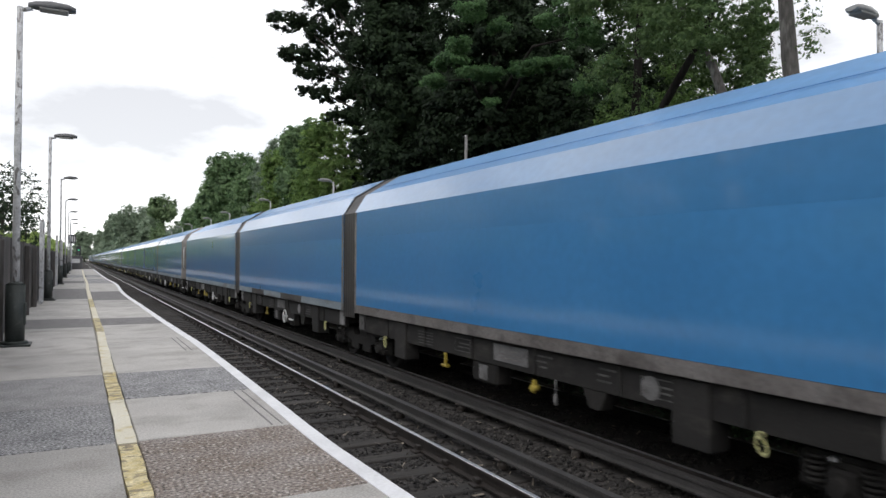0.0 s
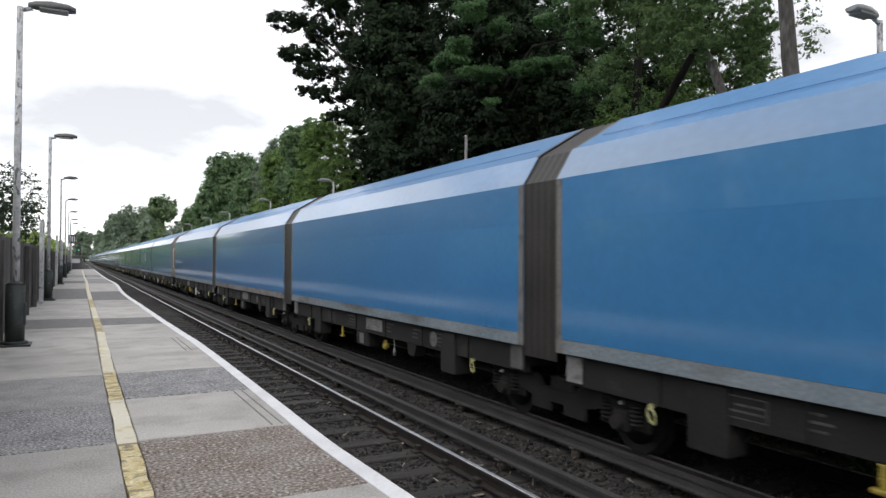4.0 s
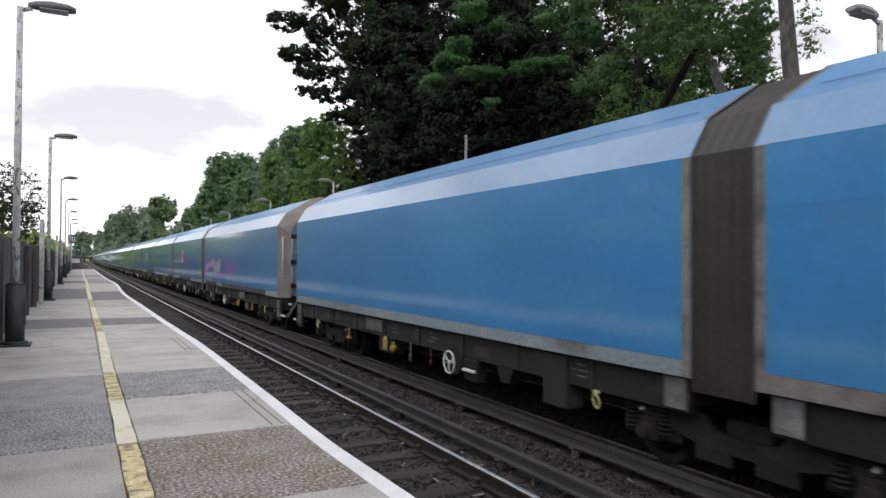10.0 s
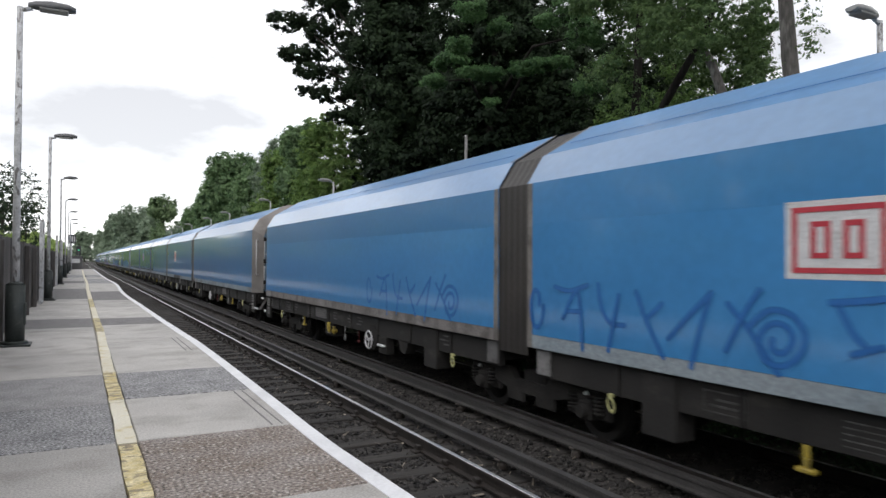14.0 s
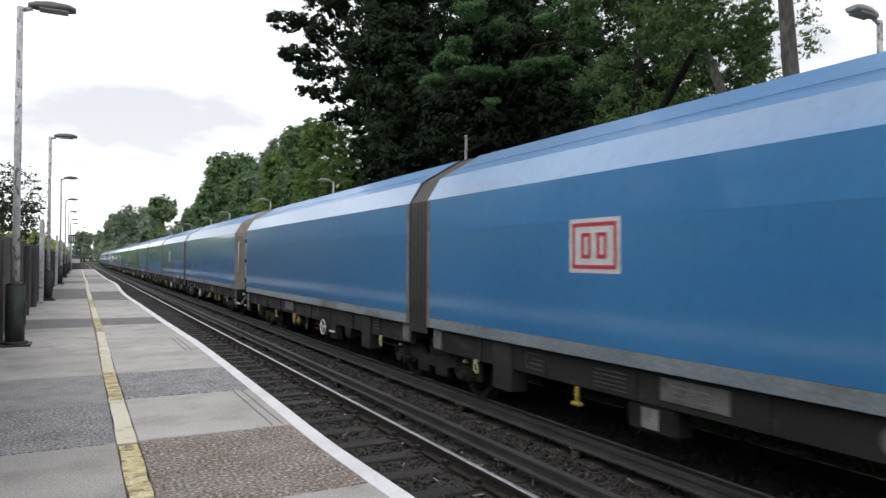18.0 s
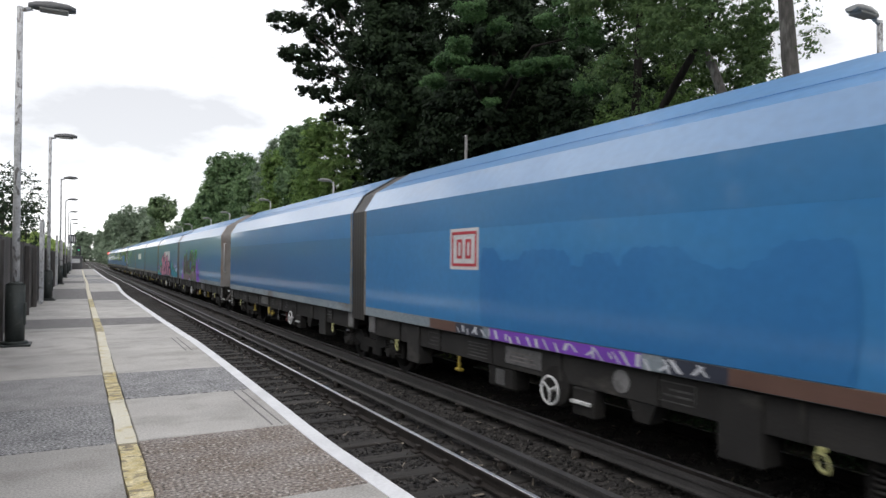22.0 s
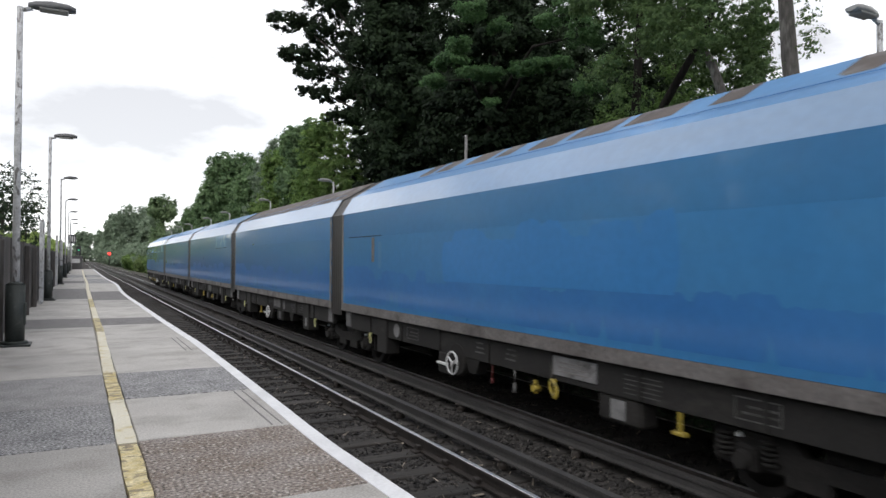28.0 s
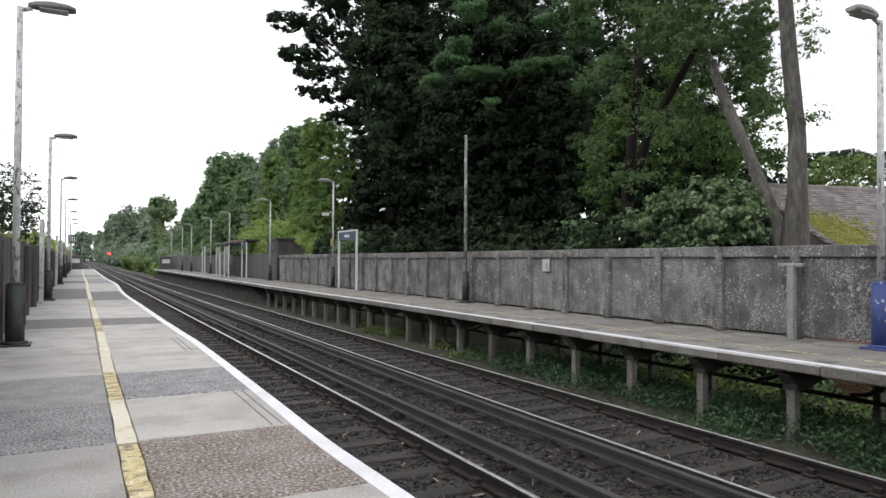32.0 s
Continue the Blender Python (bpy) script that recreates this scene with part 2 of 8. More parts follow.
def spotted(m, colour, scale, size, patch_scale, lo, hi):
    """Small round spots in loose patches over a material's colour."""
    n, l = m.node_tree.nodes, m.node_tree.links
    b = n["Principled BSDF"]
    source = b.inputs["Base Color"].links[0].from_socket
    spread = n["Mapping"].outputs["Vector"] if "Vector Math" not in n else n["Vector Math"].outputs["Vector"]
    dots, cut, field, mask, both, mx, wob, warp = (n.new("ShaderNode" + k) for k in ("TexVoronoi", "MapRange", "TexNoise", "MapRange", "Math", "Mix", "TexNoise", "VectorMath"))
    wob.inputs["Scale"].default_value, wob.inputs["Detail"].default_value = 40, 2
    warp.operation, warp.inputs["Scale"].default_value = "SCALE", 0.02
    add = n.new("ShaderNodeVectorMath")
    l.new(spread, wob.inputs["Vector"])
    l.new(wob.outputs["Color"], warp.inputs[0])
    l.new(spread, add.inputs[0])
    l.new(warp.outputs["Vector"], add.inputs[1])
    dots.inputs["Scale"].default_value = scale
    l.new(add.outputs["Vector"], dots.inputs["Vector"])
    cut.inputs["From Min"].default_value, cut.inputs["From Max"].default_value = size, size * 0.72
    l.new(dots.outputs["Distance"], cut.inputs["Value"])
    field.inputs["Scale"].default_value, field.inputs["Detail"].default_value, field.inputs["Roughness"].default_value = patch_scale, 6, 0.7
    l.new(spread, field.inputs["Vector"])
    mask.inputs["From Min"].default_value, mask.inputs["From Max"].default_value = lo, hi
    l.new(field.outputs["Fac"], mask.inputs["Value"])
    both.operation = "MULTIPLY"
    l.new(cut.outputs["Result"], both.inputs[0])
    l.new(mask.outputs["Result"], both.inputs[1])
    mx.data_type = "RGBA"
    mx.inputs["B"].default_value = (*colour, 1)
    l.new(both.outputs[0], mx.inputs["Factor"])
    l.new(source, mx.inputs["A"])
    l.new(mx.outputs["Result"], b.inputs["Base Color"])


spotted(WALLC, (0.40, 0.395, 0.38), 34, 0.46, 1.6, 0.49, 0.57)
spotted(WALLC, (0.46, 0.455, 0.44), 15, 0.27, 1.1, 0.53, 0.57)
LICHEN = surf("lichen", (0.30, 0.30, 0.285), (0.43, 0.425, 0.405), 20, 0.95, 1.0, bump=0.5, bscale=60, island=0.3)
FARSLAB = surf("far_platform_concrete", (0.182, 0.172, 0.160), (0.270, 0.257, 0.240), 1.0, 0.85, 0.95, bump=0.4, bscale=50, stain=(0.105, 0.098, 0.089), sscale=2.2, lo=0.50, hi=0.66, fine=0.35, rand=0.15)
POSTC = surf("post_concrete", (0.15, 0.138, 0.125), (0.235, 0.222, 0.205), 2, 0.9, 0.98, bump=0.4, bscale=40, rand=0.15, shift=20)
TIMBERFENCE = surf("dark_fence_timber", (0.060, 0.054, 0.052), (0.110, 0.100, 0.096), 3, 0.85, 0.95, stretch=(1, 1, 0.12), bump=0.5, bscale=40, rand=0.3, shift=30)
GREYFENCE = surf("grey_fence", (0.085, 0.082, 0.085), (0.115, 0.112, 0.115), 2, 0.8, 0.9, bump=0.2, rand=0.12, stretch=(1, 1, 0.2))
POLE = surf("galvanised_pole", (0.44, 0.44, 0.45), (0.62, 0.62, 0.63), 8, 0.55, 0.7, metal=0.1, bump=0.2, stain=(0.20, 0.19, 0.185), sscale=9, lo=0.57, hi=0.62, sstretch=(2, 2, 0.8), shift=30)
OLDPOLE = surf("flaking_pole", (0.13, 0.125, 0.12), (0.25, 0.245, 0.24), 6, 0.7, 0.85, bump=0.3, stain=(0.50, 0.50, 0.50), sscale=7, lo=0.56, hi=0.62, sstretch=(2, 2, 0.7), shift=30)
DRUM = surf("dark_green_paint", (0.024, 0.030, 0.028), (0.040, 0.047, 0.044), 4, 0.45, 0.6, bump=0.15, stain=(0.085, 0.09, 0.085), sscale=10, lo=0.62, hi=0.75, shift=20)
DRUMBLUE = surf("worn_blue_paint", (0.035, 0.06, 0.20), (0.055, 0.08, 0.25), 4, 0.55, 0.7, stain=(0.45, 0.44, 0.45), sscale=9, lo=0.62, hi=0.68, shift=20)
LAMPHEAD = surf("lamp_head_grey", (0.10, 0.10, 0.105), (0.17, 0.17, 0.175), 4, 0.5, 0.65, shift=20)
LAMPGLASS = surf("lamp_diffuser", (0.25, 0.25, 0.24), (0.33, 0.33, 0.32), 4, 0.3, 0.4)
BARK = surf("bark", (0.060, 0.055, 0.050), (0.120, 0.111, 0.101), 5, 0.9, 1.0, stretch=(1, 1, 0.25), bump=1.0, bscale=18, bdist=0.06, stain=(0.16, 0.155, 0.14), sscale=6, lo=0.55, hi=0.7, fine=0.35)
# bark colour taken near black to carry the shade of the canopy
SHADEDBARK = surf("shaded_bark", (0.014, 0.012, 0.011), (0.030, 0.027, 0.024), 3, 0.95, 1.0, spec=0.1, stretch=(1, 1, 0.25), bump=1.0, bscale=18, bdist=0.05)
RUSTSHEET = surf("rust_sheet", (0.16, 0.095, 0.045), (0.27, 0.17, 0.09), 3, 0.8, 0.95, bump=0.4, shift=30)
DARKBARK = surf("dark_bark", (0.035, 0.030, 0.026), (0.07, 0.06, 0.05), 3, 0.9, 1.0, stretch=(1, 1, 0.25), bump=1.0, bscale=18, bdist=0.05)
EARTH = surf("earth", (0.040, 0.036, 0.028), (0.072, 0.066, 0.048), 0.7, 0.95, 1.0, bump=0.8, bscale=14, bdist=0.05, stain=(0.035, 0.055, 0.024), sscale=0.6, lo=0.5, hi=0.65, fine=0.4)
ROOFTILE = surf("roof_tile", (0.150, 0.132, 0.128), (0.225, 0.200, 0.195), 1.5, 0.85, 0.95, bump=0.4, bscale=40, island=0.30, stain=(0.28, 0.265, 0.25), sscale=5, lo=0.6, hi=0.7)
MOSS = surf("moss", (0.105, 0.110, 0.020), (0.200, 0.195, 0.035), 5, 0.95, 1.0, bump=0.8, bscale=30, island=0.3)
BRICK = surf("brick_wall", (0.22, 0.10, 0.07), (0.30, 0.15, 0.11), 3, 0.85, 0.95, bump=0.4)
DARKMETAL = surf("dark_metal", (0.035, 0.035, 0.038), (0.06, 0.06, 0.065), 4, 0.5, 0.6)
SIGNWHITE = surf("sign_white", (0.60, 0.60, 0.61), (0.70, 0.70, 0.71), 4, 0.5, 0.6, stain=(0.42, 0.41, 0.40), sscale=7, lo=0.6, hi=0.75)
NAVY = surf("navy_panel", (0.025, 0.045, 0.09), (0.035, 0.06, 0.115), 4, 0.4, 0.5)
SHELTERGLASS = surf("shelter_glass", (0.20, 0.22, 0.23), (0.28, 0.30, 0.31), 3, 0.1, 0.2)
LEAF_DARK = leaf_material("leaf_dark", (0.014, 0.025, 0.014), (0.044, 0.070, 0.035), 0.22, 0.12)
LEAF_OVER = leaf_material("leaf_over", (0.050, 0.098, 0.036), (0.145, 0.225, 0.085), 0.42)
LEAF_MID = leaf_material("leaf_mid", (0.105, 0.180, 0.088), (0.250, 0.370, 0.182), 0.52)
LEAF_CREEPER = leaf_material("leaf_creeper", (0.115, 0.195, 0.062), (0.270, 0.395, 0.130), 0.52)
LEAF_LIGHT = leaf_material("leaf_light", (0.085, 0.140, 0.042), (0.24, 0.32, 0.11), 0.45)
LEAF_FRESH = leaf_material("leaf_fresh", (0.030, 0.070, 0.020), (0.185, 0.295, 0.085), 0.45)
LEAF_PALE = leaf_material("leaf_pale", (0.060, 0.110, 0.046), (0.27, 0.37, 0.19), 0.34)
LEAF_YELLOW = leaf_material("leaf_yellow", (0.22, 0.32, 0.085), (0.42, 0.53, 0.175), 0.5)
# pale grey-green with the haze of distance mixed into the leaf colour
LEAF_HAZE = leaf_material("leaf_haze", (0.18, 0.245, 0.17), (0.34, 0.42, 0.30), 0.47)
# near-black leaf colour that holds the shade under and inside the crowns
LEAF_SHADE = leaf_material("leaf_shade", (0.009, 0.015, 0.010), (0.024, 0.038, 0.020), 0.14, 0.06)
LEAF_SPRAY = leaf_material("leaf_spray", (0.048, 0.110, 0.042), (0.125, 0.235, 0.090), 0.40)
LEAF_IVY = leaf_material("leaf_ivy", (0.026, 0.062, 0.031), (0.085, 0.155, 0.072), 0.25)
# darker than the post concrete: shade under the deck put into the colour
DARKCONC = surf("shaded_dark_concrete", (0.040, 0.037, 0.033), (0.075, 0.070, 0.063), 2, 0.9, 0.98, bump=0.4, bscale=40, rand=0.15, shift=20)


OVERPAINT = surf("overpaint_blue", (0.028, 0.158, 0.435), (0.037, 0.186, 0.485), 0.6, 0.30, 0.42, coat=0.5, bump=0.05, bscale=9, shift=30, fine=0.05, stain=(0.044, 0.205, 0.48), sscale=1.0, lo=0.50, hi=0.75)
FADEDPAINT = surf("faded_wagon_paint", (0.074, 0.285, 0.555), (0.094, 0.320, 0.610), 0.5, 0.28, 0.40, coat=0.9, bump=0.04, bscale=9, bdist=0.02, rand=0.1, stain=(0.125, 0.335, 0.585), sscale=0.9, lo=0.5, hi=0.8, sstretch=(1, 0.25, 1), shift=60, fine=0.05)
SOFTPAINT = surf("soft_overpaint", (0.032, 0.182, 0.455), (0.041, 0.212, 0.505), 0.6, 0.26, 0.38, coat=0.55, bump=0.04, bscale=9, shift=30, fine=0.05, stain=(0.046, 0.226, 0.51), sscale=0.9, lo=0.5, hi=0.75)
BRIGHTPAINT = surf("bright_overpaint", (0.030, 0.20, 0.50), (0.040, 0.22, 0.54), 0.6, 0.38, 0.48, coat=0.3, bump=0.05, bscale=9, shift=30, fine=0.05)
PALEPAINT = surf("pale_overpaint", (0.075, 0.225, 0.41), (0.105, 0.25, 0.43), 0.8, 0.45, 0.6, bump=0.05, shift=30, fine=0.06)
SCUFFED = surf("scuffed_sheet", (0.045, 0.200, 0.400), (0.060, 0.235, 0.440), 0.6, 0.35, 0.5, coat=0.4, bump=0.06, bscale=9, stain=(0.24, 0.40, 0.50), sscale=2.6, lo=0.50, hi=0.68, shift=30, fine=0.06)
SCUFFEDROOF = surf("scuffed_roof_sheet", (0.16, 0.29, 0.48), (0.21, 0.35, 0.53), 0.8, 0.4, 0.55, coat=0.4, bump=0.06, bscale=9, stain=(0.36, 0.46, 0.56), sscale=2.2, lo=0.5, hi=0.7, shift=30, fine=0.06)
RUSTROOF = surf("rusty_roof", (0.070, 0.058, 0.054), (0.125, 0.105, 0.098), 1.4, 0.6, 0.8, shift=30, stain=(0.17, 0.16, 0.16), sscale=2.0, lo=0.5, hi=0.62)
ENDFRAME = surf("end_frame", (0.15, 0.138, 0.126), (0.24, 0.225, 0.207), 2.5, 0.6, 0.75, bump=0.2, bscale=30, stain=(0.09, 0.08, 0.073), sscale=4, lo=0.5, hi=0.7, shift=30)
SPRAY = {n: surf("spray_" + n, c, tuple(min(1, v * 1.18) for v in c), 3, 0.45, 0.6, bump=0.05, fine=0.08) for n, c in {
    "magenta": (0.42, 0.10, 0.44), "grey": (0.25, 0.28, 0.33), "purple": (0.20, 0.06, 0.47), "brown": (0.060, 0.036, 0.040), "mauve": (0.21, 0.13, 0.16),
    "green": (0.07, 0.36, 0.06), "pink": (0.56, 0.23, 0.36), "rose": (0.58, 0.08, 0.23), "ink": (0.03, 0.035, 0.055), "teal": (0.015, 0.24, 0.34),
    "leafgreen": (0.06, 0.30, 0.14), "white": (0.55, 0.56, 0.60), "blue": (0.018, 0.125, 0.385), "darkblue": (0.022, 0.075, 0.17), "orange": (0.45, 0.20, 0.13), "rust": (0.125, 0.068, 0.052), "lilac": (0.50, 0.38, 0.66), "paleblue": (0.20, 0.36, 0.46)}.items()}



def soft_edged(material):
    """The same paint, thinning out to a speckled edge where the coat's cover falls to nothing."""
    m = material.copy()
    n, l = m.node_tree.nodes, m.node_tree.links
    cover, tc, spit, jitter, total, edge = (n.new("ShaderNode" + k) for k in ("Attribute", "TexCoord", "TexNoise", "MapRange", "Math", "MapRange"))
    cover.attribute_name = "cover"
    spit.inputs["Scale"].default_value, spit.inputs["Detail"].default_value = 60, 4
    jitter.inputs["To Min"].default_value, jitter.inputs["To Max"].default_value = -0.20, 0.20
    edge.interpolation_type = "SMOOTHSTEP"
    edge.inputs["From Min"].default_value, edge.inputs["From Max"].default_value = 0.02, 0.42
    l.new(tc.outputs["Object"], spit.inputs["Vector"])
    l.new(spit.outputs["Fac"], jitter.inputs["Value"])
    l.new(cover.outputs["Fac"], total.inputs[0])
    l.new(jitter.outputs["Result"], total.inputs[1])
    l.new(total.outputs[0], edge.inputs["Value"])
    l.new(edge.outputs["Result"], n["Principled BSDF"].inputs["Alpha"])
    return m


SOFT = {m.name: soft_edged(m) for m in list(SPRAY.values())}

# ---- mesh helpers ----
def box(bm, x0, y0, z0, x1, y1, z1, c=0.0):
    """A block; c: the width of its chamfered edges."""
    c = min(c, (x1 - x0) * 0.45, (y1 - y0) * 0.45, (z1 - z0) * 0.45)
    if c <= 0:
        v = [bm.verts.new((x, y, z)) for x in (x0, x1) for y in (y0, y1) for z in (z0, z1)]
        for f in ((0, 1, 3, 2), (4, 6, 7, 5), (0, 4, 5, 1), (2, 3, 7, 6), (0, 2, 6, 4), (1, 5, 7, 3)):
            bm.faces.new([v[i] for i in f])
        return
    lo, hi, v = (x0, y0, z0), (x1, y1, z1), {}
    for s in ((a, b, d) for a in (0, 1) for b in (0, 1) for d in (0, 1)):
        for k in range(3):
            p = [(lo[i] + (0 if i == k else c)) if not s[i] else (hi[i] - (0 if i == k else c)) for i in range(3)]
            v[s, k] = bm.verts.new(p)
    for k in range(3):
        i, j = [a for a in range(3) if a != k]
        for side in (0, 1):
            ring = []
            for a, b in ((0, 0), (1, 0), (1, 1), (0, 1)):
                s = [0, 0, 0]
                s[k], s[i], s[j] = side, a, b
                ring.append(v[tuple(s), k])
            bm.faces.new(ring)
        for a in (0, 1):
            for b in (0, 1):
                s, t = [0, 0, 0], [0, 0, 0]
                s[i], s[j], t[i], t[j] = a, b, a, b
                s[k], t[k] = 0, 1
                bm.faces.new([v[tuple(s), i], v[tuple(t), i], v[tuple(t), j], v[tuple(s), j]])
    for s in ((a, b, d) for a in (0, 1) for b in (0, 1) for d in (0, 1)):
        bm.faces.new([v[s, 0], v[s, 1], v[s, 2]])


def tube(bm, p0, p1, r0, r1=None, n=10, caps=True):
    """A round bar from p0 to p1, tapering from r0 to r1."""
    r1 = r0 if r1 is None else r1
    a, b = Vector(p0), Vector(p1)
    d = (b - a).normalized()
    u = d.orthogonal().normalized()
    w = d.cross(u)
    rings = []
    for c, r in ((a, r0), (b, r1)):
        rings.append([bm.verts.new(c + r * (math.cos(2 * math.pi * i / n) * u + math.sin(2 * math.pi * i / n) * w)) for i in range(n)])
    for i in range(n):
        f = bm.faces.new([rings[0][i], rings[0][(i + 1) % n], rings[1][(i + 1) % n], rings[1][i]])
        f.smooth = True
    if caps:
        bm.faces.new(rings[0][::-1])
        bm.faces.new(rings[1])


def path_tube(bm, points, radii, n=8):
    """A round, tapering tube along several points."""
    pts = [Vector(p) for p in points]
    if not isinstance(radii, (list, tuple)):
        radii = [radii] * len(pts)
    rings, u = [], None
    for i, p in enumerate(pts):
        d = (pts[min(i + 1, len(pts) - 1)] - pts[max(i - 1, 0)]).normalized()
        u = d.orthogonal().normalized() if u is None else (u - d * u.dot(d)).normalized()
        w = d.cross(u)
        rings.append([bm.verts.new(p + radii[i] * (math.cos(2 * math.pi * k / n) * u + math.sin(2 * math.pi * k / n) * w)) for k in range(n)])
    for a, b in zip(rings, rings[1:]):
        for k in range(n):
            bm.faces.new([a[k], a[(k + 1) % n], b[(k + 1) % n], b[k]]).smooth = True
    bm.faces.new(rings[0][::-1])
    bm.faces.new(rings[-1])


def extrude(bm, profile, y0, y1, caps=True, closed=True):
    """A prism along y of a profile of (x, z)."""
    a, b = ([bm.verts.new((x, y, z)) for x, z in profile] for y in (y0, y1))
    n = len(profile)
    for i in range(n if closed else n - 1):
        j = (i + 1) % n
        bm.faces.new([a[i], a[j], b[j], b[i]])
    if caps and closed:
        bm.faces.new(a[::-1])
        bm.faces.new(b)


def ring(bm, centre, radius, r, axis="x", n=20, m=6):
    """A torus round the given axis."""
    cx, cy, cz = centre
    rows = []
    for i in range(n):
        t = 2 * math.pi * i / n
        row = []
        for j in range(m):
            s = 2 * math.pi * j / m
            q, h = radius + r * math.cos(s), r * math.sin(s)
            a, b = q * math.cos(t), q * math.sin(t)
            row.append(bm.verts.new({"x": (cx + h, cy + a, cz + b), "y": (cx + a, cy + h, cz + b), "z": (cx + a, cy + b, cz + h)}[axis]))
        rows.append(row)
    for i in range(n):
        for j in range(m):
            bm.faces.new([rows[i][j], rows[(i + 1) % n][j], rows[(i + 1) % n][(j + 1) % m], rows[i][(j + 1) % m]]).smooth = True


def mesh_of(name, bm, material):
    me = bpy.data.meshes.new(name)
    bmesh.ops.recalc_face_normals(bm, faces=bm.faces)
    bm.to_mesh(me)
    bm.free()
    me.materials.append(material)
    return me


def part(name, bm, material, parent, label=""):
    """One mesh under a thing or under a part."""
    ob = new(name, mesh_of(name, bm, material))
    ob.parent = parent
    return tagged(ob, label)


def piece(name, me, parent, location=(0, 0, 0), turn=0.0):
    ob = new(name, me)
    ob.parent = parent
    ob.location = location
    if turn:
        ob.rotation_euler = (0, 0, turn)
    return ob


def thing(name, label, category, group="", at=(0, 0, 0)):
    ob = new(name)
    ob.empty_display_size = 0.2
    ob.location = at
    return tagged(ob, label, category, group)


def solid(name, bm, material, label="", category="", group="", kind="", at=(0, 0, 0)):
    ob = new(name, mesh_of(name, bm, material))
    ob.location = at
    return tagged(ob, label, category, group, kind)


def B():
    return bmesh.new()


# ---- ground, tracks ----
bm = B()
ground_x = [(-1500, -0.5), (-400, -0.8), (-120, -1.0), (-40, -1.0), (-1.3, -1.0), (-1.2, -1.40), (7.6, -1.40), (8.0, -1.12), (9.2, -1.06), (10.4, -1.35), (11.2, -1.75), (14, -1.75), (40, -1.6), (120, -1.2), (400, -0.8), (1500, -0.5)]
ground_y = [-1500, -300, -60, -10, 30, 60, 100, 160, 260, 420, 700, 1500]
grid = [[bm.verts.new((x, y, z)) for y in ground_y] for x, z in ground_x]
for a, b in zip(grid, grid[1:]):
    for j in range(len(ground_y) - 1):
        bm.faces.new([a[j], b[j], b[j + 1], a[j + 1]])
solid("ground", bm, EARTH, "dark earth and rough grass beside the railway", "ground", kind="structure")

bm = B()
extrude(bm, [(0.4, -1.6), (0.4, RAIL - 0.24), (1.7, RAIL - 0.20), (2.2, RAIL - 0.19), (4.6, RAIL - 0.19), (4.85, RAIL - 0.2), (5.1, RAIL - 0.19), (7.75, RAIL - 0.19), (8.6, RAIL - 0.36), (9.0, -1.6)], -30, 620)
solid("ballast_bed", bm, BALLAST, "dark grimy stone ballast under both tracks", "ballast", kind="structure")


def stones(name, n, spots, size, seed, label):
    """Loose stones strewn over rectangles (x0, x1, y0, y1, z)."""
    rng = np.random.default_rng(seed)
    area = np.array([(b - a) * (d - c) for a, b, c, d, z in spots])
    pick = rng.choice(len(spots), n, p=area / area.sum())
    s = np.array(spots)[pick]
    pos = np.stack([s[:, 0] + (s[:, 1] - s[:, 0]) * rng.random(n), s[:, 2] + (s[:, 3] - s[:, 2]) * rng.random(n) ** 1.5, s[:, 4]], 1)
    unit = np.array([(1, 0, 0), (0, 1, 0), (-1, 0, 0), (0, -1, 0), (0, 0, 0.8), (0, 0, -0.6)])
    v = unit[None] * (size * (0.5 + rng.random((n, 1, 3)))) + rng.normal(0, size * 0.18, (n, 6, 3))
    a = rng.random(n) * 6.28
    ca, sa = np.cos(a)[:, None], np.sin(a)[:, None]
    v = np.stack([v[..., 0] * ca - v[..., 1] * sa, v[..., 0] * sa + v[..., 1] * ca, v[..., 2]], -1) + pos[:, None]
    f = np.array([(0, 1, 4), (1, 2, 4), (2, 3, 4), (3, 0, 4), (1, 0, 5), (2, 1, 5), (3, 2, 5), (0, 3, 5)])
    faces = (f[None] + 6 * np.arange(n)[:, None, None]).reshape(-1, 3)
    ob = new(name, raw_mesh(name, v.reshape(-1, 3), faces, STONE))
    return tagged(ob, label, "ballast", kind="stuff")


def raw_mesh(name, verts, faces, material):
    me = bpy.data.meshes.new(name)
    k = faces.shape[1]
    me.vertices.add(len(verts))
    me.vertices.foreach_set("co", np.asarray(verts, dtype=np.float32).ravel())
    me.loops.add(faces.size)
    me.loops.foreach_set("vertex_index", faces.astype(np.int32).ravel())
    me.polygons.add(len(faces))
    me.polygons.foreach_set("loop_start", np.arange(0, faces.size, k, dtype=np.int32))
    me.update(calc_edges=True)
    me.materials.append(material)
    return me


zb = RAIL - 0.185
stones("ballast_stones", 22000, [(1.75, 2.25, 2, 26, zb), (2.45, 3.75, 2, 26, zb), (3.95, 4.3, 2, 26, zb), (4.45, 5.4, 2, 26, zb), (5.55, 5.8, 2, 26, zb), (5.95, 7.25, 2, 26, zb), (7.45, 8.3, 2, 26, zb - 0.04)],
       0.030, 3, "angular dark ballast stones between the sleepers")


def rail_profile(w, h):
    return [(-w, 0), (w, 0), (w, 0.02), (0.012, 0.034), (0.010, h - 0.045), (0.035, h - 0.035), (0.035, h - 0.006), (0.028, h),
            (-0.028, h), (-0.035, h - 0.006), (-0.035, h - 0.035), (-0.010, h - 0.045), (-0.012, 0.034), (-w, 0.02)]


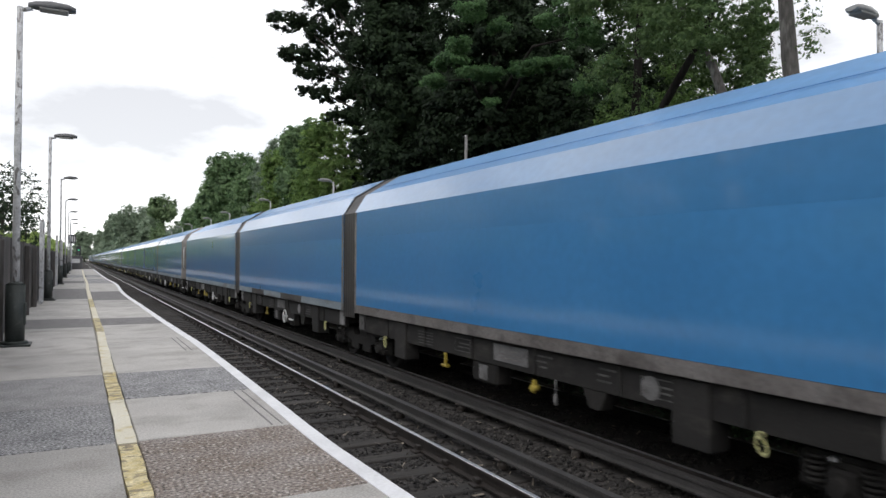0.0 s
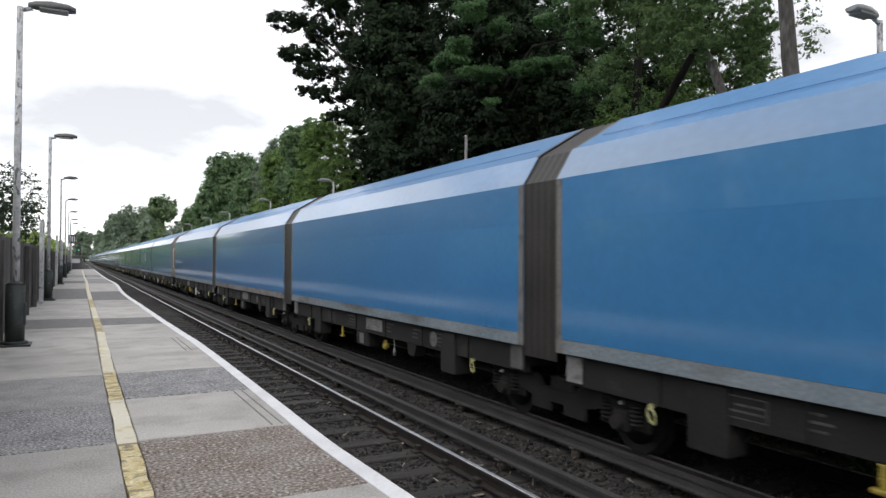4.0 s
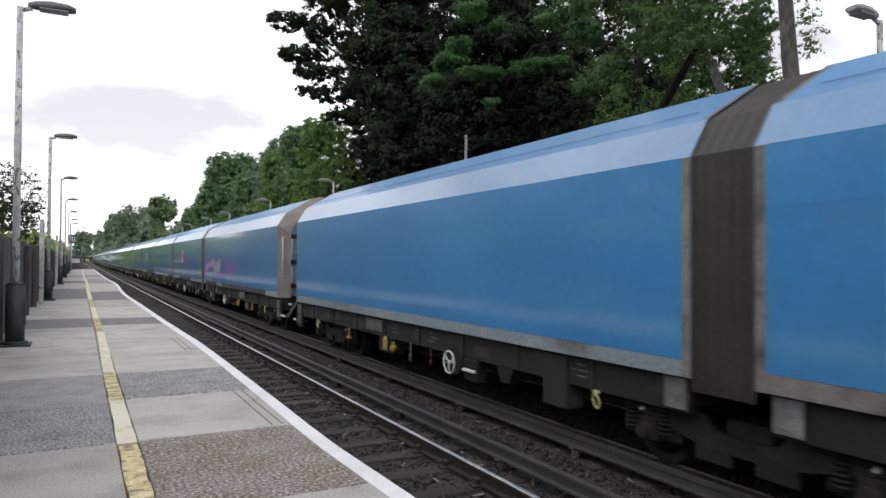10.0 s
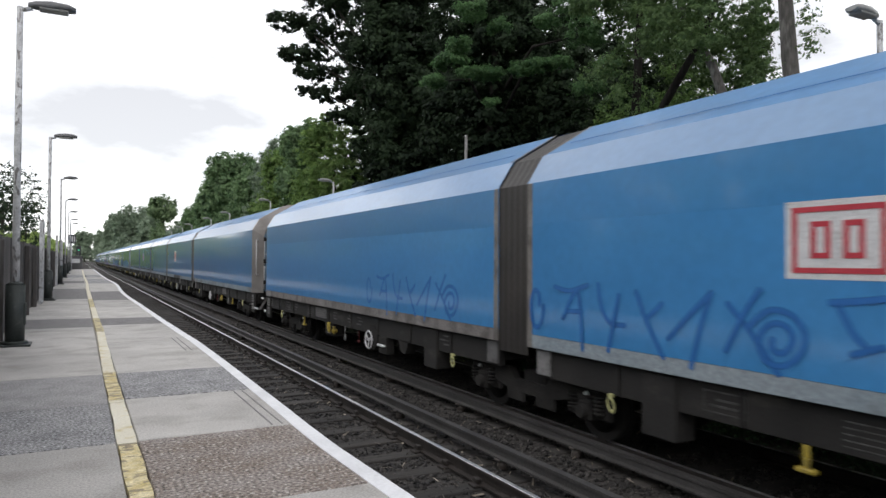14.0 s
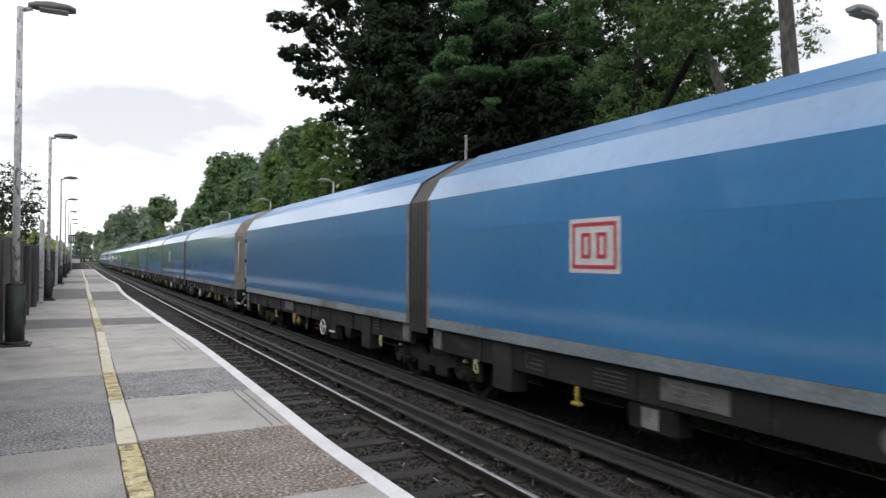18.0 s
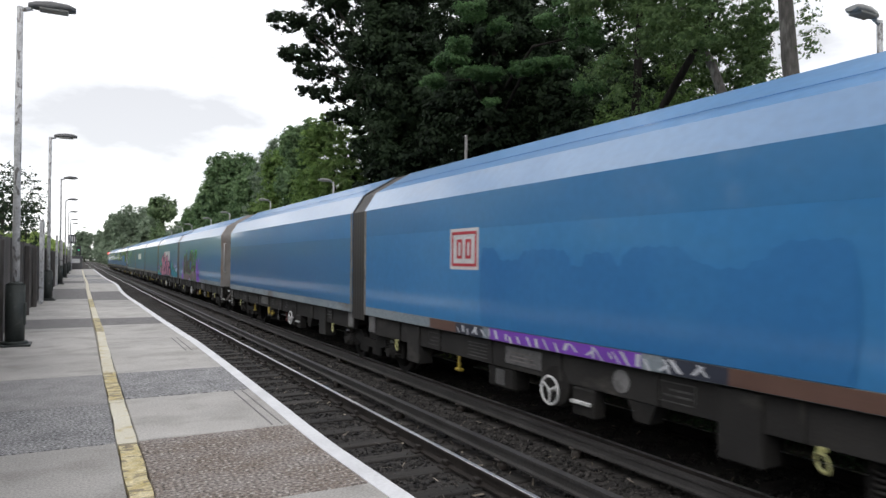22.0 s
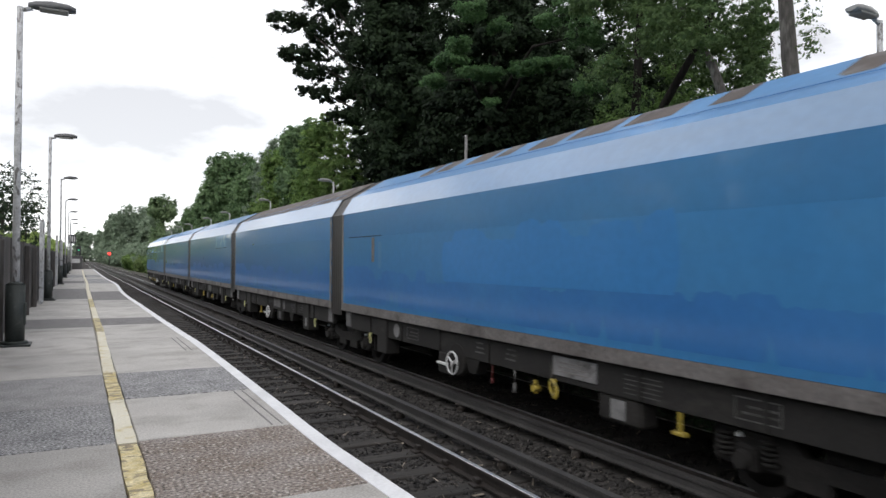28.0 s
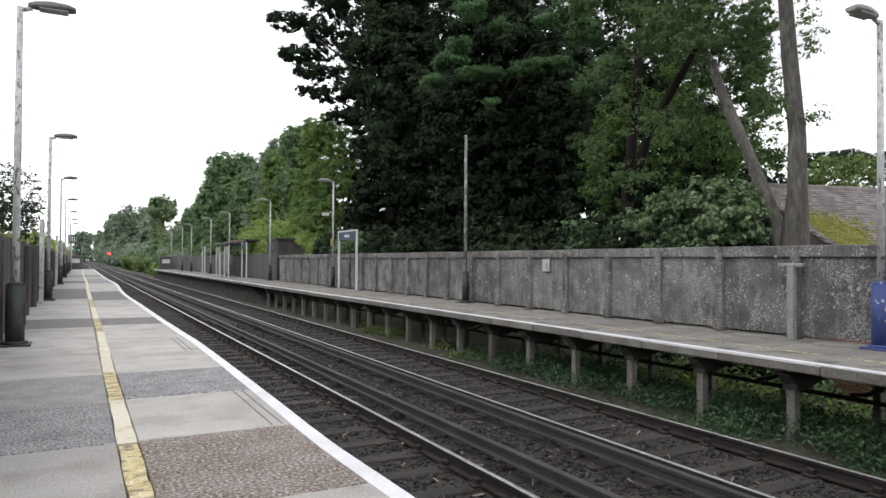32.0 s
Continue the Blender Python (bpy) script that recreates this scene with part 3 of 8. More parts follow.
chair_bm = B()
box(chair_bm, -0.15, -0.07, 0, 0.15, 0.07, 0.03, 0.008)
box(chair_bm, -0.10, -0.05, 0.03, -0.045, 0.05, 0.09, 0.01)
box(chair_bm, 0.045, -0.05, 0.03, 0.10, 0.05, 0.09, 0.01)
CHAIR = mesh_of("rail_chair", chair_bm, RAILSIDE)
SLEEPERS_Y = [1.2 + 0.72 * i for i in range(120)]
for x in (TRACK_NEAR - 0.7525, TRACK_NEAR + 0.7525, TRACK_FAR - 0.7525, TRACK_FAR + 0.7525):
    rail = thing("running_rail", "rusty steel running rail with a polished top", "rail", "running rails", (x, 0, RAIL - 0.159))
    bm = B()
    extrude(bm, rail_profile(0.07, 0.157), -30, 620)
    part("rail_body", bm, RAILSIDE, rail)
    bm = B()
    extrude(bm, [(-0.027, 0.1575), (0.027, 0.1575), (0.022, 0.1605), (-0.022, 0.1605)], -30, 620)
    part("rail_top", bm, RAILTOP, rail, "polished bright running surface")
    for y in SLEEPERS_Y[:40]:
        piece("rail_chair", CHAIR, rail, (0, y, -0.005))
pot_bm = B()
tube(pot_bm, (0, 0, -0.10), (0, 0, 0.0), 0.075, 0.05, 12)
box(pot_bm, -0.09, -0.05, -0.012, 0.09, 0.05, 0.02, 0.008)
POTMESH = mesh_of("insulator", pot_bm, POT)
for x in (4.37, 5.46):
    rail = thing("conductor_rail", "grey steel conductor rail raised on insulators", "rail", "conductor rails", (x, 0, RAIL - 0.06))
    bm = B()
    extrude(bm, [(-0.075, 0), (0.075, 0), (0.075, 0.018), (0.03, 0.03), (0.025, 0.095), (0.045, 0.105), (0.045, 0.14), (-0.045, 0.14), (-0.045, 0.105), (-0.025, 0.095), (-0.03, 0.03), (-0.075, 0.018)], -30, 620)
    part("rail_body", bm, CONDUCTOR, rail)
    for i in range(34):
        piece("insulator", POTMESH, rail, (0, 0.9 + 2.88 * i, -0.015))

sl_bm = B()
box(sl_bm, -1.3, -0.127, -0.13, 1.3, 0.127, 0, 0.012)
SLEEPERMESH = mesh_of("sleeper", sl_bm, SLEEPER)
for x, name in ((TRACK_NEAR, "near"), (TRACK_FAR, "far")):
    bed = thing("track_sleepers", "weathered dark timber sleepers half sunk in ballast", "sleepers", "sleepers", (x, 0, RAIL - 0.163))
    for y in SLEEPERS_Y:
        piece("sleeper", SLEEPERMESH, bed, (random.uniform(-0.03, 0.03), y + random.uniform(-0.03, 0.03), random.uniform(-0.008, 0)), random.uniform(-0.01, 0.01))


# ---- near platform ----
EDGE_Y = [-12, 3.3, 4.4, 5.0, 5.9, 7.1, 8.7, 11.1, 12.5, 14.7, 16.3, 18.1, 20.4, 23.4, 27.3, 30.5, 33.4, 37, 40.7, 46.5, 57.6, 92, 130]
EDGE_X = [1.60, 1.586, 1.556, 1.56, 1.578, 1.595, 1.617, 1.63, 1.603, 1.573, 1.56, 1.545, 1.535, 1.495, 1.478, 1.53, 1.607, 1.67, 1.675, 1.57, 1.52, 1.53, 1.53]


def edge_x(y):
    return float(np.interp(y, EDGE_Y, EDGE_X))


PLAT_END = 93.0
bm = B()
ys = [-12, 0, 3.3, 4.4, 5.0, 5.9, 7.1, 8.7, 11.1, 12.5, 14.7, 16.3, 18.1, 20.4, 23.4, 27.3, 30.5, 33.4, 37, 40.7, 46.5, 57.6, 75, PLAT_END]
sec = [[bm.verts.new(p) for p in ((-1.25, y, -1.4), (-1.25, y, -0.05), (edge_x(y) - 0.02, y, -0.05), (edge_x(y) - 0.02, y, -0.16), (edge_x(y) - 0.18, y, -0.18), (edge_x(y) - 0.18, y, -1.4))] for y in ys]
for a, b in zip(sec, sec[1:]):
    for i in range(6):
        bm.faces.new([a[i], a[(i + 1) % 6], b[(i + 1) % 6], b[i]])
bm.faces.new(sec[0])
bm.faces.new(sec[-1][::-1])
platform = solid("platform_near", bm, CONCRETE, "concrete station platform patched with slabs of different roughness", "platform", kind="structure")


def slab(parent, xa, xb, ya, yb, material, to_edge=False, rise=0.0):
    """One slab from xa to xb; to_edge: its outer side follows the platform's edge, xb in from it."""
    g = 0.006
    bm = B()
    cuts = [ya] + [y for y in EDGE_Y if to_edge and ya + 0.05 < y < yb - 0.05] + [yb]

    def rim(d, z):
        outer = [((edge_x(y) - xb if to_edge else xb) - d, y + (d if y == ya else -d if y == yb else 0)) for y in cuts]
        return [bm.verts.new((x, y, z)) for x, y in [(xa + d, ya + d)] + outer + [(xa + d, yb - d)]]
    low, mid, top = rim(g, -0.06), rim(g, rise - 0.008), rim(2 * g, rise)
    bm.faces.new(top)
    for i in range(len(top)):
        j = (i + 1) % len(top)
        bm.faces.new([low[i], low[j], mid[j], mid[i]])
        bm.faces.new([mid[i], mid[j], top[j], top[i]])
    return part("slab", bm, material, parent)


LINE_X0, LINE_X1 = 0.245, 0.365
right_bays = [(-12, 1.9, CONCRETE), (1.9, 3.62, CONCRETE), (3.62, 5.17, BROWNAGG), (5.17, 6.76, CONCRETE), (6.76, 8.30, AGGREGATE), (8.30, 11.4, CONCRETE), (11.4, 14.45, CONCRETE), (14.45, 16.1, DARKSLAB),
              (16.1, 19.6, CONCRETE), (19.6, 23.2, CONCRETE), (23.2, 29.5, DARKSLAB), (29.5, 39.2, CONCRETE), (39.2, 48.2, AGGREGATE), (48.2, 52, CONCRETE), (52, 60, AGGREGATE), (60, 74, CONCRETE), (74, PLAT_END, CONCRETE)]
left_bays = [(-12, 2.2, CONCRETE), (2.2, 5.18, CONCRETE), (5.18, 6.62, AGGREGATE), (6.62, 8.31, SMOOTHAGG), (8.31, 10.3, CONCRETE), (10.3, 13.5, CONCRETE), (13.5, 14.2, CONCRETE), (14.2, 16.3, DARKSLAB),
             (16.3, 19.5, CONCRETE), (19.5, 24.2, CONCRETE), (24.2, 32.5, DARKSLAB), (32.5, 39.8, CONCRETE), (39.8, 44, DARKSLAB), (44, 52, CONCRETE), (52, 60, AGGREGATE), (60, 74, CONCRETE), (74, PLAT_END, CONCRETE)]
for a, b, m in right_bays:
    slab(platform, LINE_X1 + 0.005, 0.10, a, b, m, True, 0.003 if m is AGGREGATE else 0.0)
for a, b, m in left_bays:
    slab(platform, -1.2, LINE_X0, a, b, m)
for i in range(len(ys) - 1):
    for k in range(max(1, round((ys[i + 1] - ys[i]) / 1.6))):
        n = max(1, round((ys[i + 1] - ys[i]) / 1.6))
        a, b = ys[i] + (ys[i + 1] - ys[i]) * k / n, ys[i] + (ys[i + 1] - ys[i]) * (k + 1) / n
        bm = B()
        low = [bm.verts.new((x, y, z)) for z in (-0.1, 0.006) for x, y in ((edge_x(a) - 0.115, a), (edge_x(a), a), (edge_x(b), b), (edge_x(b) - 0.115, b))]
        for f in ((0, 1, 2, 3), (4, 5, 6, 7), (0, 1, 5, 4), (1, 2, 6, 5), (2, 3, 7, 6), (3, 0, 4, 7)):
            bm.faces.new([low[q] for q in f])
        part("edge_stone", bm, EDGEWHITE, platform, "white-painted edge stone")
y = -8.0
k = 0
worn = {3.0: FLAKYLINE, 6.75: FLAKYLINE, 13.2: WORNLINE, 20: WORNLINE}
cuts = sorted({-8.0, 3.0, 5.12, 6.62, 6.75, 8.4, 11, 13.2, 16.2, 20, 24, 28, 32, 36, 40, 46, 52, 60, 70, 80, PLAT_END})
for a, b in zip(cuts, cuts[1:]):
    bm = B()
    n = max(2, int((b - a) / 0.2))
    rng = random.Random(int(a * 10))
    rows = []
    for i in range(n + 1):
        yy = a + 0.01 + (b - a - 0.02) * i / n
        drift = float(np.interp(yy, (9, 13, 16, 20, 32, 41, 50, 60), (0, 0.028, 0.012, 0.008, 0.0, 0.055, 0.0, -0.03)))
        rows.append([bm.verts.new((LINE_X0 + drift + rng.uniform(-0.006, 0.006), yy, 0.003)), bm.verts.new((LINE_X1 + drift + rng.uniform(-0.006, 0.006), yy, 0.003))])
    for p, q in zip(rows, rows[1:]):
        bm.faces.new([p[0], p[1], q[1], q[0]])
    bm2 = bmesh.ops.extrude_face_region(bm, geom=bm.faces[:])
    bmesh.ops.translate(bm, vec=(0, 0, -0.05), verts=[v for v in bm2["geom"] if isinstance(v, bmesh.types.BMVert)])
    part("yellow_line", bm, worn.get(a, YELLOWLINE), platform, "worn flaking yellow line" if a in worn else "faded cream-yellow line")

# chases cut beside the edge
for y0, y1 in ((5.22, 6.70), (10.0, 11.7)):
    for x in (1.318, 1.396):
        bm = B()
        box(bm, x - 0.006, y0, -0.01, x + 0.006, y1, 0.0035)
        part("groove", bm, DARKSLAB, platform, "dark sealed groove in the concrete")

# ---- far platform and wall ----
bm = B()
extrude(bm, [(FAR_EDGE + 0.06, -0.05), (FAR_EDGE + 0.06, -0.14), (FAR_EDGE + 0.35, -0.2), (10.9, -0.2), (10.9, -0.05)], -14, 92)
far_platform = solid("platform_far", bm, FARSLAB, "grimy concrete slab platform on concrete trestles with a white edge", "platform", kind="structure")
slab_bm = B()
box(slab_bm, FAR_EDGE + 0.11, 0.004, -0.055, 10.85, 1.516, 0, 0.006)
FARSLABMESH = mesh_of("slab", slab_bm, FARSLAB)
cope_bm = B()
box(cope_bm, FAR_EDGE, 0.006, -0.15, FAR_EDGE + 0.12, 1.514, 0.0, 0.018)
COPEMESH = mesh_of("edge_stone", cope_bm, POSTC)
stripe_bm = B()
box(stripe_bm, FAR_EDGE + 0.004, 0.0, -0.035, FAR_EDGE + 0.115, 1.52, 0.006, 0.006)
STRIPEMESH = mesh_of("white_stripe", stripe_bm, EDGEWHITE)
for i in range(69):
    piece("slab", FARSLABMESH, far_platform, (0, -13 + 1.52 * i, random.uniform(-0.002, 0.002)))
    piece("white_stripe", STRIPEMESH, far_platform, (0, -13 + 1.52 * i, 0))
    piece("edge_stone", COPEMESH, far_platform, (random.uniform(-0.006, 0.006), -13 + 1.52 * i, random.uniform(-0.004, 0.004)))
bm = B()
rng = random.Random(77)
yy = -13.0
while yy < 90:
    run_ = rng.uniform(0.5, 2.4)
    box(bm, 8.98, yy, -0.01, 9.025, yy + run_, 0.005)
    yy += run_ + rng.choice((0.02, 0.1, 0.4, 1.2))
part("yellow_line", bm, WORNLINE, far_platform, "thin faded yellow line")

trestle = thing("platform_trestle", "square concrete trestle post with a bracketed head", "trestle", "platform trestles", (8.45, 5.82, -1.6))
bm = B()
box(bm, -0.065, -0.062, 0, 0.065, 0.062, 1.18, 0.01)
part("post", bm, POSTC, trestle)
# bracket in the darker concrete, as if shaded by the deck
bm = B()
extrude(bm, [(-0.20, 1.40), (-0.20, 1.37), (-0.075, 1.25), (-0.075, 1.17), (0.085, 1.17), (0.6, 1.30), (2.2, 1.30), (2.2, 1.40)], -0.10, 0.10)
part("bracket", bm, DARKCONC, trestle)
bm = B()
box(bm, 1.92, -0.06, 0, 2.04, 0.06, 1.30, 0.012)
part("rear_post", bm, POSTC, trestle)
bm = B()
tube(bm, (1.34, -0.76, 0.92), (1.34, 0.76, 0.92), 0.036, 0.036, 8)
part("tie_rail", bm, DARKCONC, trestle)
bm = B()
path_tube(bm, [(1.30, 0.0, 0.98), (1.30, -0.22, 1.02), (1.30, -0.42, 1.12), (1.30, -0.56, 1.30)], 0.03, 6)
part("brace", bm, DARKCONC, trestle)
for i in list(range(-9, 0)) + list(range(1, 20)):
    copy_thing(trestle, pose(8.45, 5.82 + 1.505 * i, -1.6))

bank = B()
rng = random.Random(31)
rows = []
for i in range(120):
    yy = 33.0 + 0.5 * i
    k = min(1.0, i / 14)
    rows.append([bank.verts.new((x + rng.uniform(-0.05, 0.05), yy, z + rng.uniform(-0.04, 0.04))) for x, z in ((8.05, -1.3), (8.35, -1.30 + 0.35 * k), (8.55, -1.3 + 0.75 * k), (8.62, -1.3 + 1.12 * k), (9.2, -1.3 + 1.12 * k))])
for p, q in zip(rows, rows[1:]):
    for k in range(4):
        bank.faces.new((p[k], q[k], q[k + 1], p[k + 1]))
solid("bank", bank, BALLAST, "dark earth bank closing the space under the platform", "earth bank", kind="structure")

WALL_Y0, WALL_Y1, BAY = -12.6, 41.2, 1.522
wall = thing("wall_far", "", "", "", (WALL_X, 0, 0))
tagged(wall, "weathered concrete panel wall speckled with pale lichen", "wall", kind="structure")
panel_bm, post_bm, coping_bm = B(), B(), B()
box(panel_bm, 0.04, 0.07, 0.05, 0.10, BAY - 0.07, 1.36, 0.008)
box(post_bm, -0.055, -0.075, 0.0, 0.12, 0.075, 1.46, 0.015)
box(post_bm, -0.10, -0.085, 0.0, 0.12, 0.085, 0.22, 0.02)
box(coping_bm, -0.02, 0.004, 1.365, 0.13, BAY - 0.004, 1.56, 0.012)
PANEL, POSTM, COPING = mesh_of("panel", panel_bm, WALLC), mesh_of("post", post_bm, WALLC), mesh_of("coping", coping_bm, WALLC)
for i in range(35):
    y = 7.23 + BAY * (i - 13)
    piece("post", POSTM, wall, (0, y, 0))
    piece("panel", PANEL, wall, (random.uniform(-0.01, 0.01), y, 0))
    piece("coping", COPING, wall, (0, y, random.uniform(-0.006, 0.006)))

spots = B()
rng = random.Random(8)
for _ in range(190):
    y, z, a = rng.uniform(1.5, 18.5), rng.triangular(0.08, 1.52, 0.7), rng.choice((0.010, 0.014, 0.018, 0.024, 0.034))
    x = -0.026 if z > 1.37 else 0.028
    if z < 1.37 and min((y - 7.23) % BAY, BAY - (y - 7.23) % BAY) < 0.09:
        x = -0.060
    top = spots.verts.new((x - 0.006, y, z))
    rim = [spots.verts.new((x + 0.004, y + a * math.cos(k * 0.785) * rng.uniform(0.7, 1.2), z + a * math.sin(k * 0.785) * rng.uniform(0.7, 1.2))) for k in range(8)]
    for k in range(8):
        spots.faces.new((top, rim[k], rim[(k + 1) % 8]))
part("lichen", spots, LICHEN, wall, "round spots of pale lichen")

fence = thing("fence_far", "grey painted close-boarded fence along the platform", "fence", "", (WALL_X + 0.05, 0, 0))
tagged(fence, kind="structure")
board_bm = B()
box(board_bm, 0, 0.004, 0.03, 0.025, 0.146, 1.66, 0.005)
BOARD = mesh_of("board", board_bm, GREYFENCE)
for i in range(290):
    piece("board", BOARD, fence, (random.choice((0, 0.008)), 41.4 + 0.21 * i, 0)).scale = (1, 1.4, 1.0)

# ---- near fence ----
nfence = thing("fence_near", "dark weathered close-boarded timber fence", "fence", "", (-1.08, 0, 0))
tagged(nfence, kind="structure")
nboard_bm = B()
box(nboard_bm, -0.03, 0.003, 0.03, -0.005, 0.147, 1.62, 0.004)
NBOARD = mesh_of("board", nboard_bm, TIMBERFENCE)
for i in range(300):
    y = -6 + 0.152 * i
    piece("board", NBOARD, nfence, (random.choice((0, -0.01)), y, random.uniform(-0.03, 0.02)))
bm = B()
for i in range(300):
    y = 39.6 + 0.2 * i
    box(bm, -0.03, y, 0.03, -0.005, y + 0.19, 1.6)
tagged(part("far_boards", bm, TIMBERFENCE, nfence), kind="stuff")
npost_bm = B()
box(npost_bm, 0.0, -0.06, 0.0, 0.1, 0.06, 1.55, 0.01)
NPOST = mesh_of("post", npost_bm, TIMBERFENCE)
for i in range(34):
    piece("post", NPOST, nfence, (0, -5.5 + 2.9 * i, 0))


# ---- lamp posts ----
def lamp(name, label, at, drum, height, reach, group, drum_r=0.125, drum_h=0.92, head_on=True, paint=None):
    """A platform lamp: drum base, slim pole, and a flat lantern that reaches out over the platform."""
    t = thing(name, label, "lamp post", group, at)
    bm = B()
    box(bm, -0.21, -0.21, 0, 0.21, 0.21, 0.03, 0.008)
    tube(bm, (0, 0, 0.03), (0, 0, 0.07), 0.18, 0.16, 18)
    part("base_plate", bm, drum, t)
    bm = B()
    tube(bm, (0, 0, 0.05), (0, 0, drum_h - 0.04), drum_r, drum_r, 20)
    tube(bm, (0, 0, drum_h - 0.04), (0, 0, drum_h), drum_r, drum_r * 0.6, 20)
    box(bm, drum_r - 0.02, -0.06, 0.3, drum_r + 0.012, 0.06, 0.62, 0.006)
    part("base_drum", bm, drum, t)
    bm = B()
    tube(bm, (0, 0, drum_h - 0.02), (0, 0, height), 0.052, 0.042, 14)
    part("pole", bm, paint or POLE, t)
    if not head_on:
        return t
    bm = B()
    s = 1 if reach > 0 else -1
    tube(bm, (0, 0, height - 0.05), (s * 0.16, 0, height + 0.0), 0.035, 0.03, 10)
    part("arm", bm, POLE, t)
    head = B()
    rows = []
    for u, w, top, low in ((0.10, 0.05, 0.05, -0.02), (0.2, 0.10, 0.085, -0.035), (0.4, 0.135, 0.10, -0.045), (0.62, 0.13, 0.075, -0.045), (abs(reach), 0.09, 0.02, -0.045)):
        ringv = []
        for k in range(10):
            a = 2 * math.pi * k / 10
            z = math.sin(a)
            ringv.append(head.verts.new((s * u, w * math.cos(a), height + 0.02 + (top * z if z > 0 else -low * z) + 0.06 * u)))
        rows.append(ringv)
    for a, b in zip(rows, rows[1:]):
        for k in range(10):
            head.faces.new([a[k], a[(k + 1) % 10], b[(k + 1) % 10], b[k]]).smooth = True
    head.faces.new(rows[0])
    head.faces.new(rows[-1])
    # near heads darkened to silhouettes, far heads lightened, by colour alone
    lantern = part("lantern", head, LAMPHEAD if reach > 0 else LAMPGLASS, t)
    bm = B()
    box(bm, min(s * 0.24, s * 0.62), -0.10, height - 0.01, max(s * 0.24, s * 0.62), 0.10, height + 0.02, 0.01)
    part("diffuser", bm, LAMPGLASS, lantern, "pale plastic diffuser")
    return t


for y, h in ((11.6, 4.94), (23.7, 4.95), (38.4, 5.22), (52, 5.2), (66, 5.22), (80, 5.26), (89, 5.26)):
    lamp("lamp_post", "grey pole lamp on a dark green drum base", (-0.80 - 0.0015 * y, y, 0), DRUM, h, 0.72, "near platform lamps")
lamp("lamp_post", "peeling white pole lamp on a scuffed blue drum base", (10.40, 5.76, 0), DRUMBLUE, 4.86, -0.72, "far platform lamps", 0.13, 1.0)
for y in (17.85, 30.1, 41.9, 54.8, 63.4, 75.3, 82.5, 93.0):
    lamp("lamp_post", "grey pole lamp on a dark drum base" if y != 17.85 else "flaking grimy pole rising into the branches from a dark drum base", (10.33, y, 0), DRUM, 4.9 if y != 17.85 else 5.1, -0.72, "far platform lamps", 0.10, 0.95, y != 17.85, POLE if y != 17.85 else OLDPOLE)

# ---- signs and small furniture of the far platform ----
sign = thing("station_sign", "white-framed station name board on two posts", "sign", "", (10.22, 27.85, 0))
for dy in (-1.1, 1.1):
    bm = B()
    box(bm, -0.04, dy - 0.04, 0, 0.04, dy + 0.04, 2.5, 0.006)
    part("post", bm, SIGNWHITE, sign)
bm = B()
box(bm, -0.03, -1.06, 2.14, 0.03, 1.06, 2.5, 0.006)
board = part("board", bm, NAVY, sign, "dark blue name panel")
bm = B()
box(bm, -0.036, -0.30, 2.26, -0.03, 0.30, 2.37)
part("lettering", bm, SIGNWHITE, board, "white unreadable lettering as a bar")
bm = B()
box(bm, -0.045, -1.14, 2.50, 0.045, 1.14, 2.56, 0.006)
part("top_rail", bm, SIGNWHITE, sign)

sign2 = thing("platform_sign", "small two-post platform sign", "sign", "small signs", (10.2, 48.7, 0))
for dy in (-0.75, 0.75):
    bm = B()
    box(bm, -0.04, dy - 0.05, 0, 0.04, dy + 0.05, 2.5, 0.006)
    part("post", bm, SIGNWHITE, sign2)
bm = B()
box(bm, -0.03, -0.7, 2.05, 0.03, 0.7, 2.45, 0.006)
part("board", bm, NAVY, sign2)
copy_thing(sign2, pose(10.2, 66.5, 0))

notice = thing("wall_notice", "small pale notice fixed on the concrete wall", "notice", "", (WALL_X - 0.02, 14.1, 1.17))
bm = B()
box(bm, -0.012, -0.15, -0.16, 0.012, 0.15, 0.16, 0.004)
part("panel", bm, POLE, notice)

shelter = thing("waiting_shelter", "small glazed waiting shelter with a flat dark canopy", "shelter", "", (10.0, 52.5, 0))
bm = B()
box(bm, -0.75, -2.6, 2.35, 0.75, 2.6, 2.5, 0.02)
part("roof", bm, DARKMETAL, shelter)
for dy in (-2.5, -0.9, 0.9, 2.5):
    bm = B()
    box(bm, -0.65, dy - 0.04, 0, -0.57, dy + 0.04, 2.35, 0.006)
    part("post", bm, SIGNWHITE, shelter)
for dy in (-2.42, 0.98):
    bm = B()
    box(bm, -0.62, dy, 0.25, -0.60, dy + 1.45, 2.2, 0.004)
    part("pane", bm, SHELTERGLASS, shelter, "grey reflecting glass pane")

hut = thing("platform_hut", "small dark timber hut with a sloping lean-to behind the fence", "hut", "", (11.2, 43.5, 0))
bm = B()
box(bm, 0, 0, -1.5, 1.08, 2.8, 2.58, 0.02)
part("wall", bm, TIMBERFENCE, hut)
bm = B()
box(bm, -0.1, -0.1, 2.58, 1.18, 2.9, 2.68, 0.02)
part("roof", bm, DARKMETAL, hut)
bm = B()
a, b = ([bm.verts.new((x, y, z)) for x, z in ((1.09, -1.5), (1.09, 2.42), (2.1, 1.78), (2.1, -1.5))] for y in (0.02, 2.8))
for i in range(4):
    bm.faces.new([a[i], a[(i + 1) % 4], b[(i + 1) % 4], b[i]])
bm.faces.new(a)
bm.faces.new(b[::-1])
part("lean_to", bm, DARKCONC, hut, "dark lean-to")
# a dark plate on the wall stands for the opening's inner shade
bm = B()
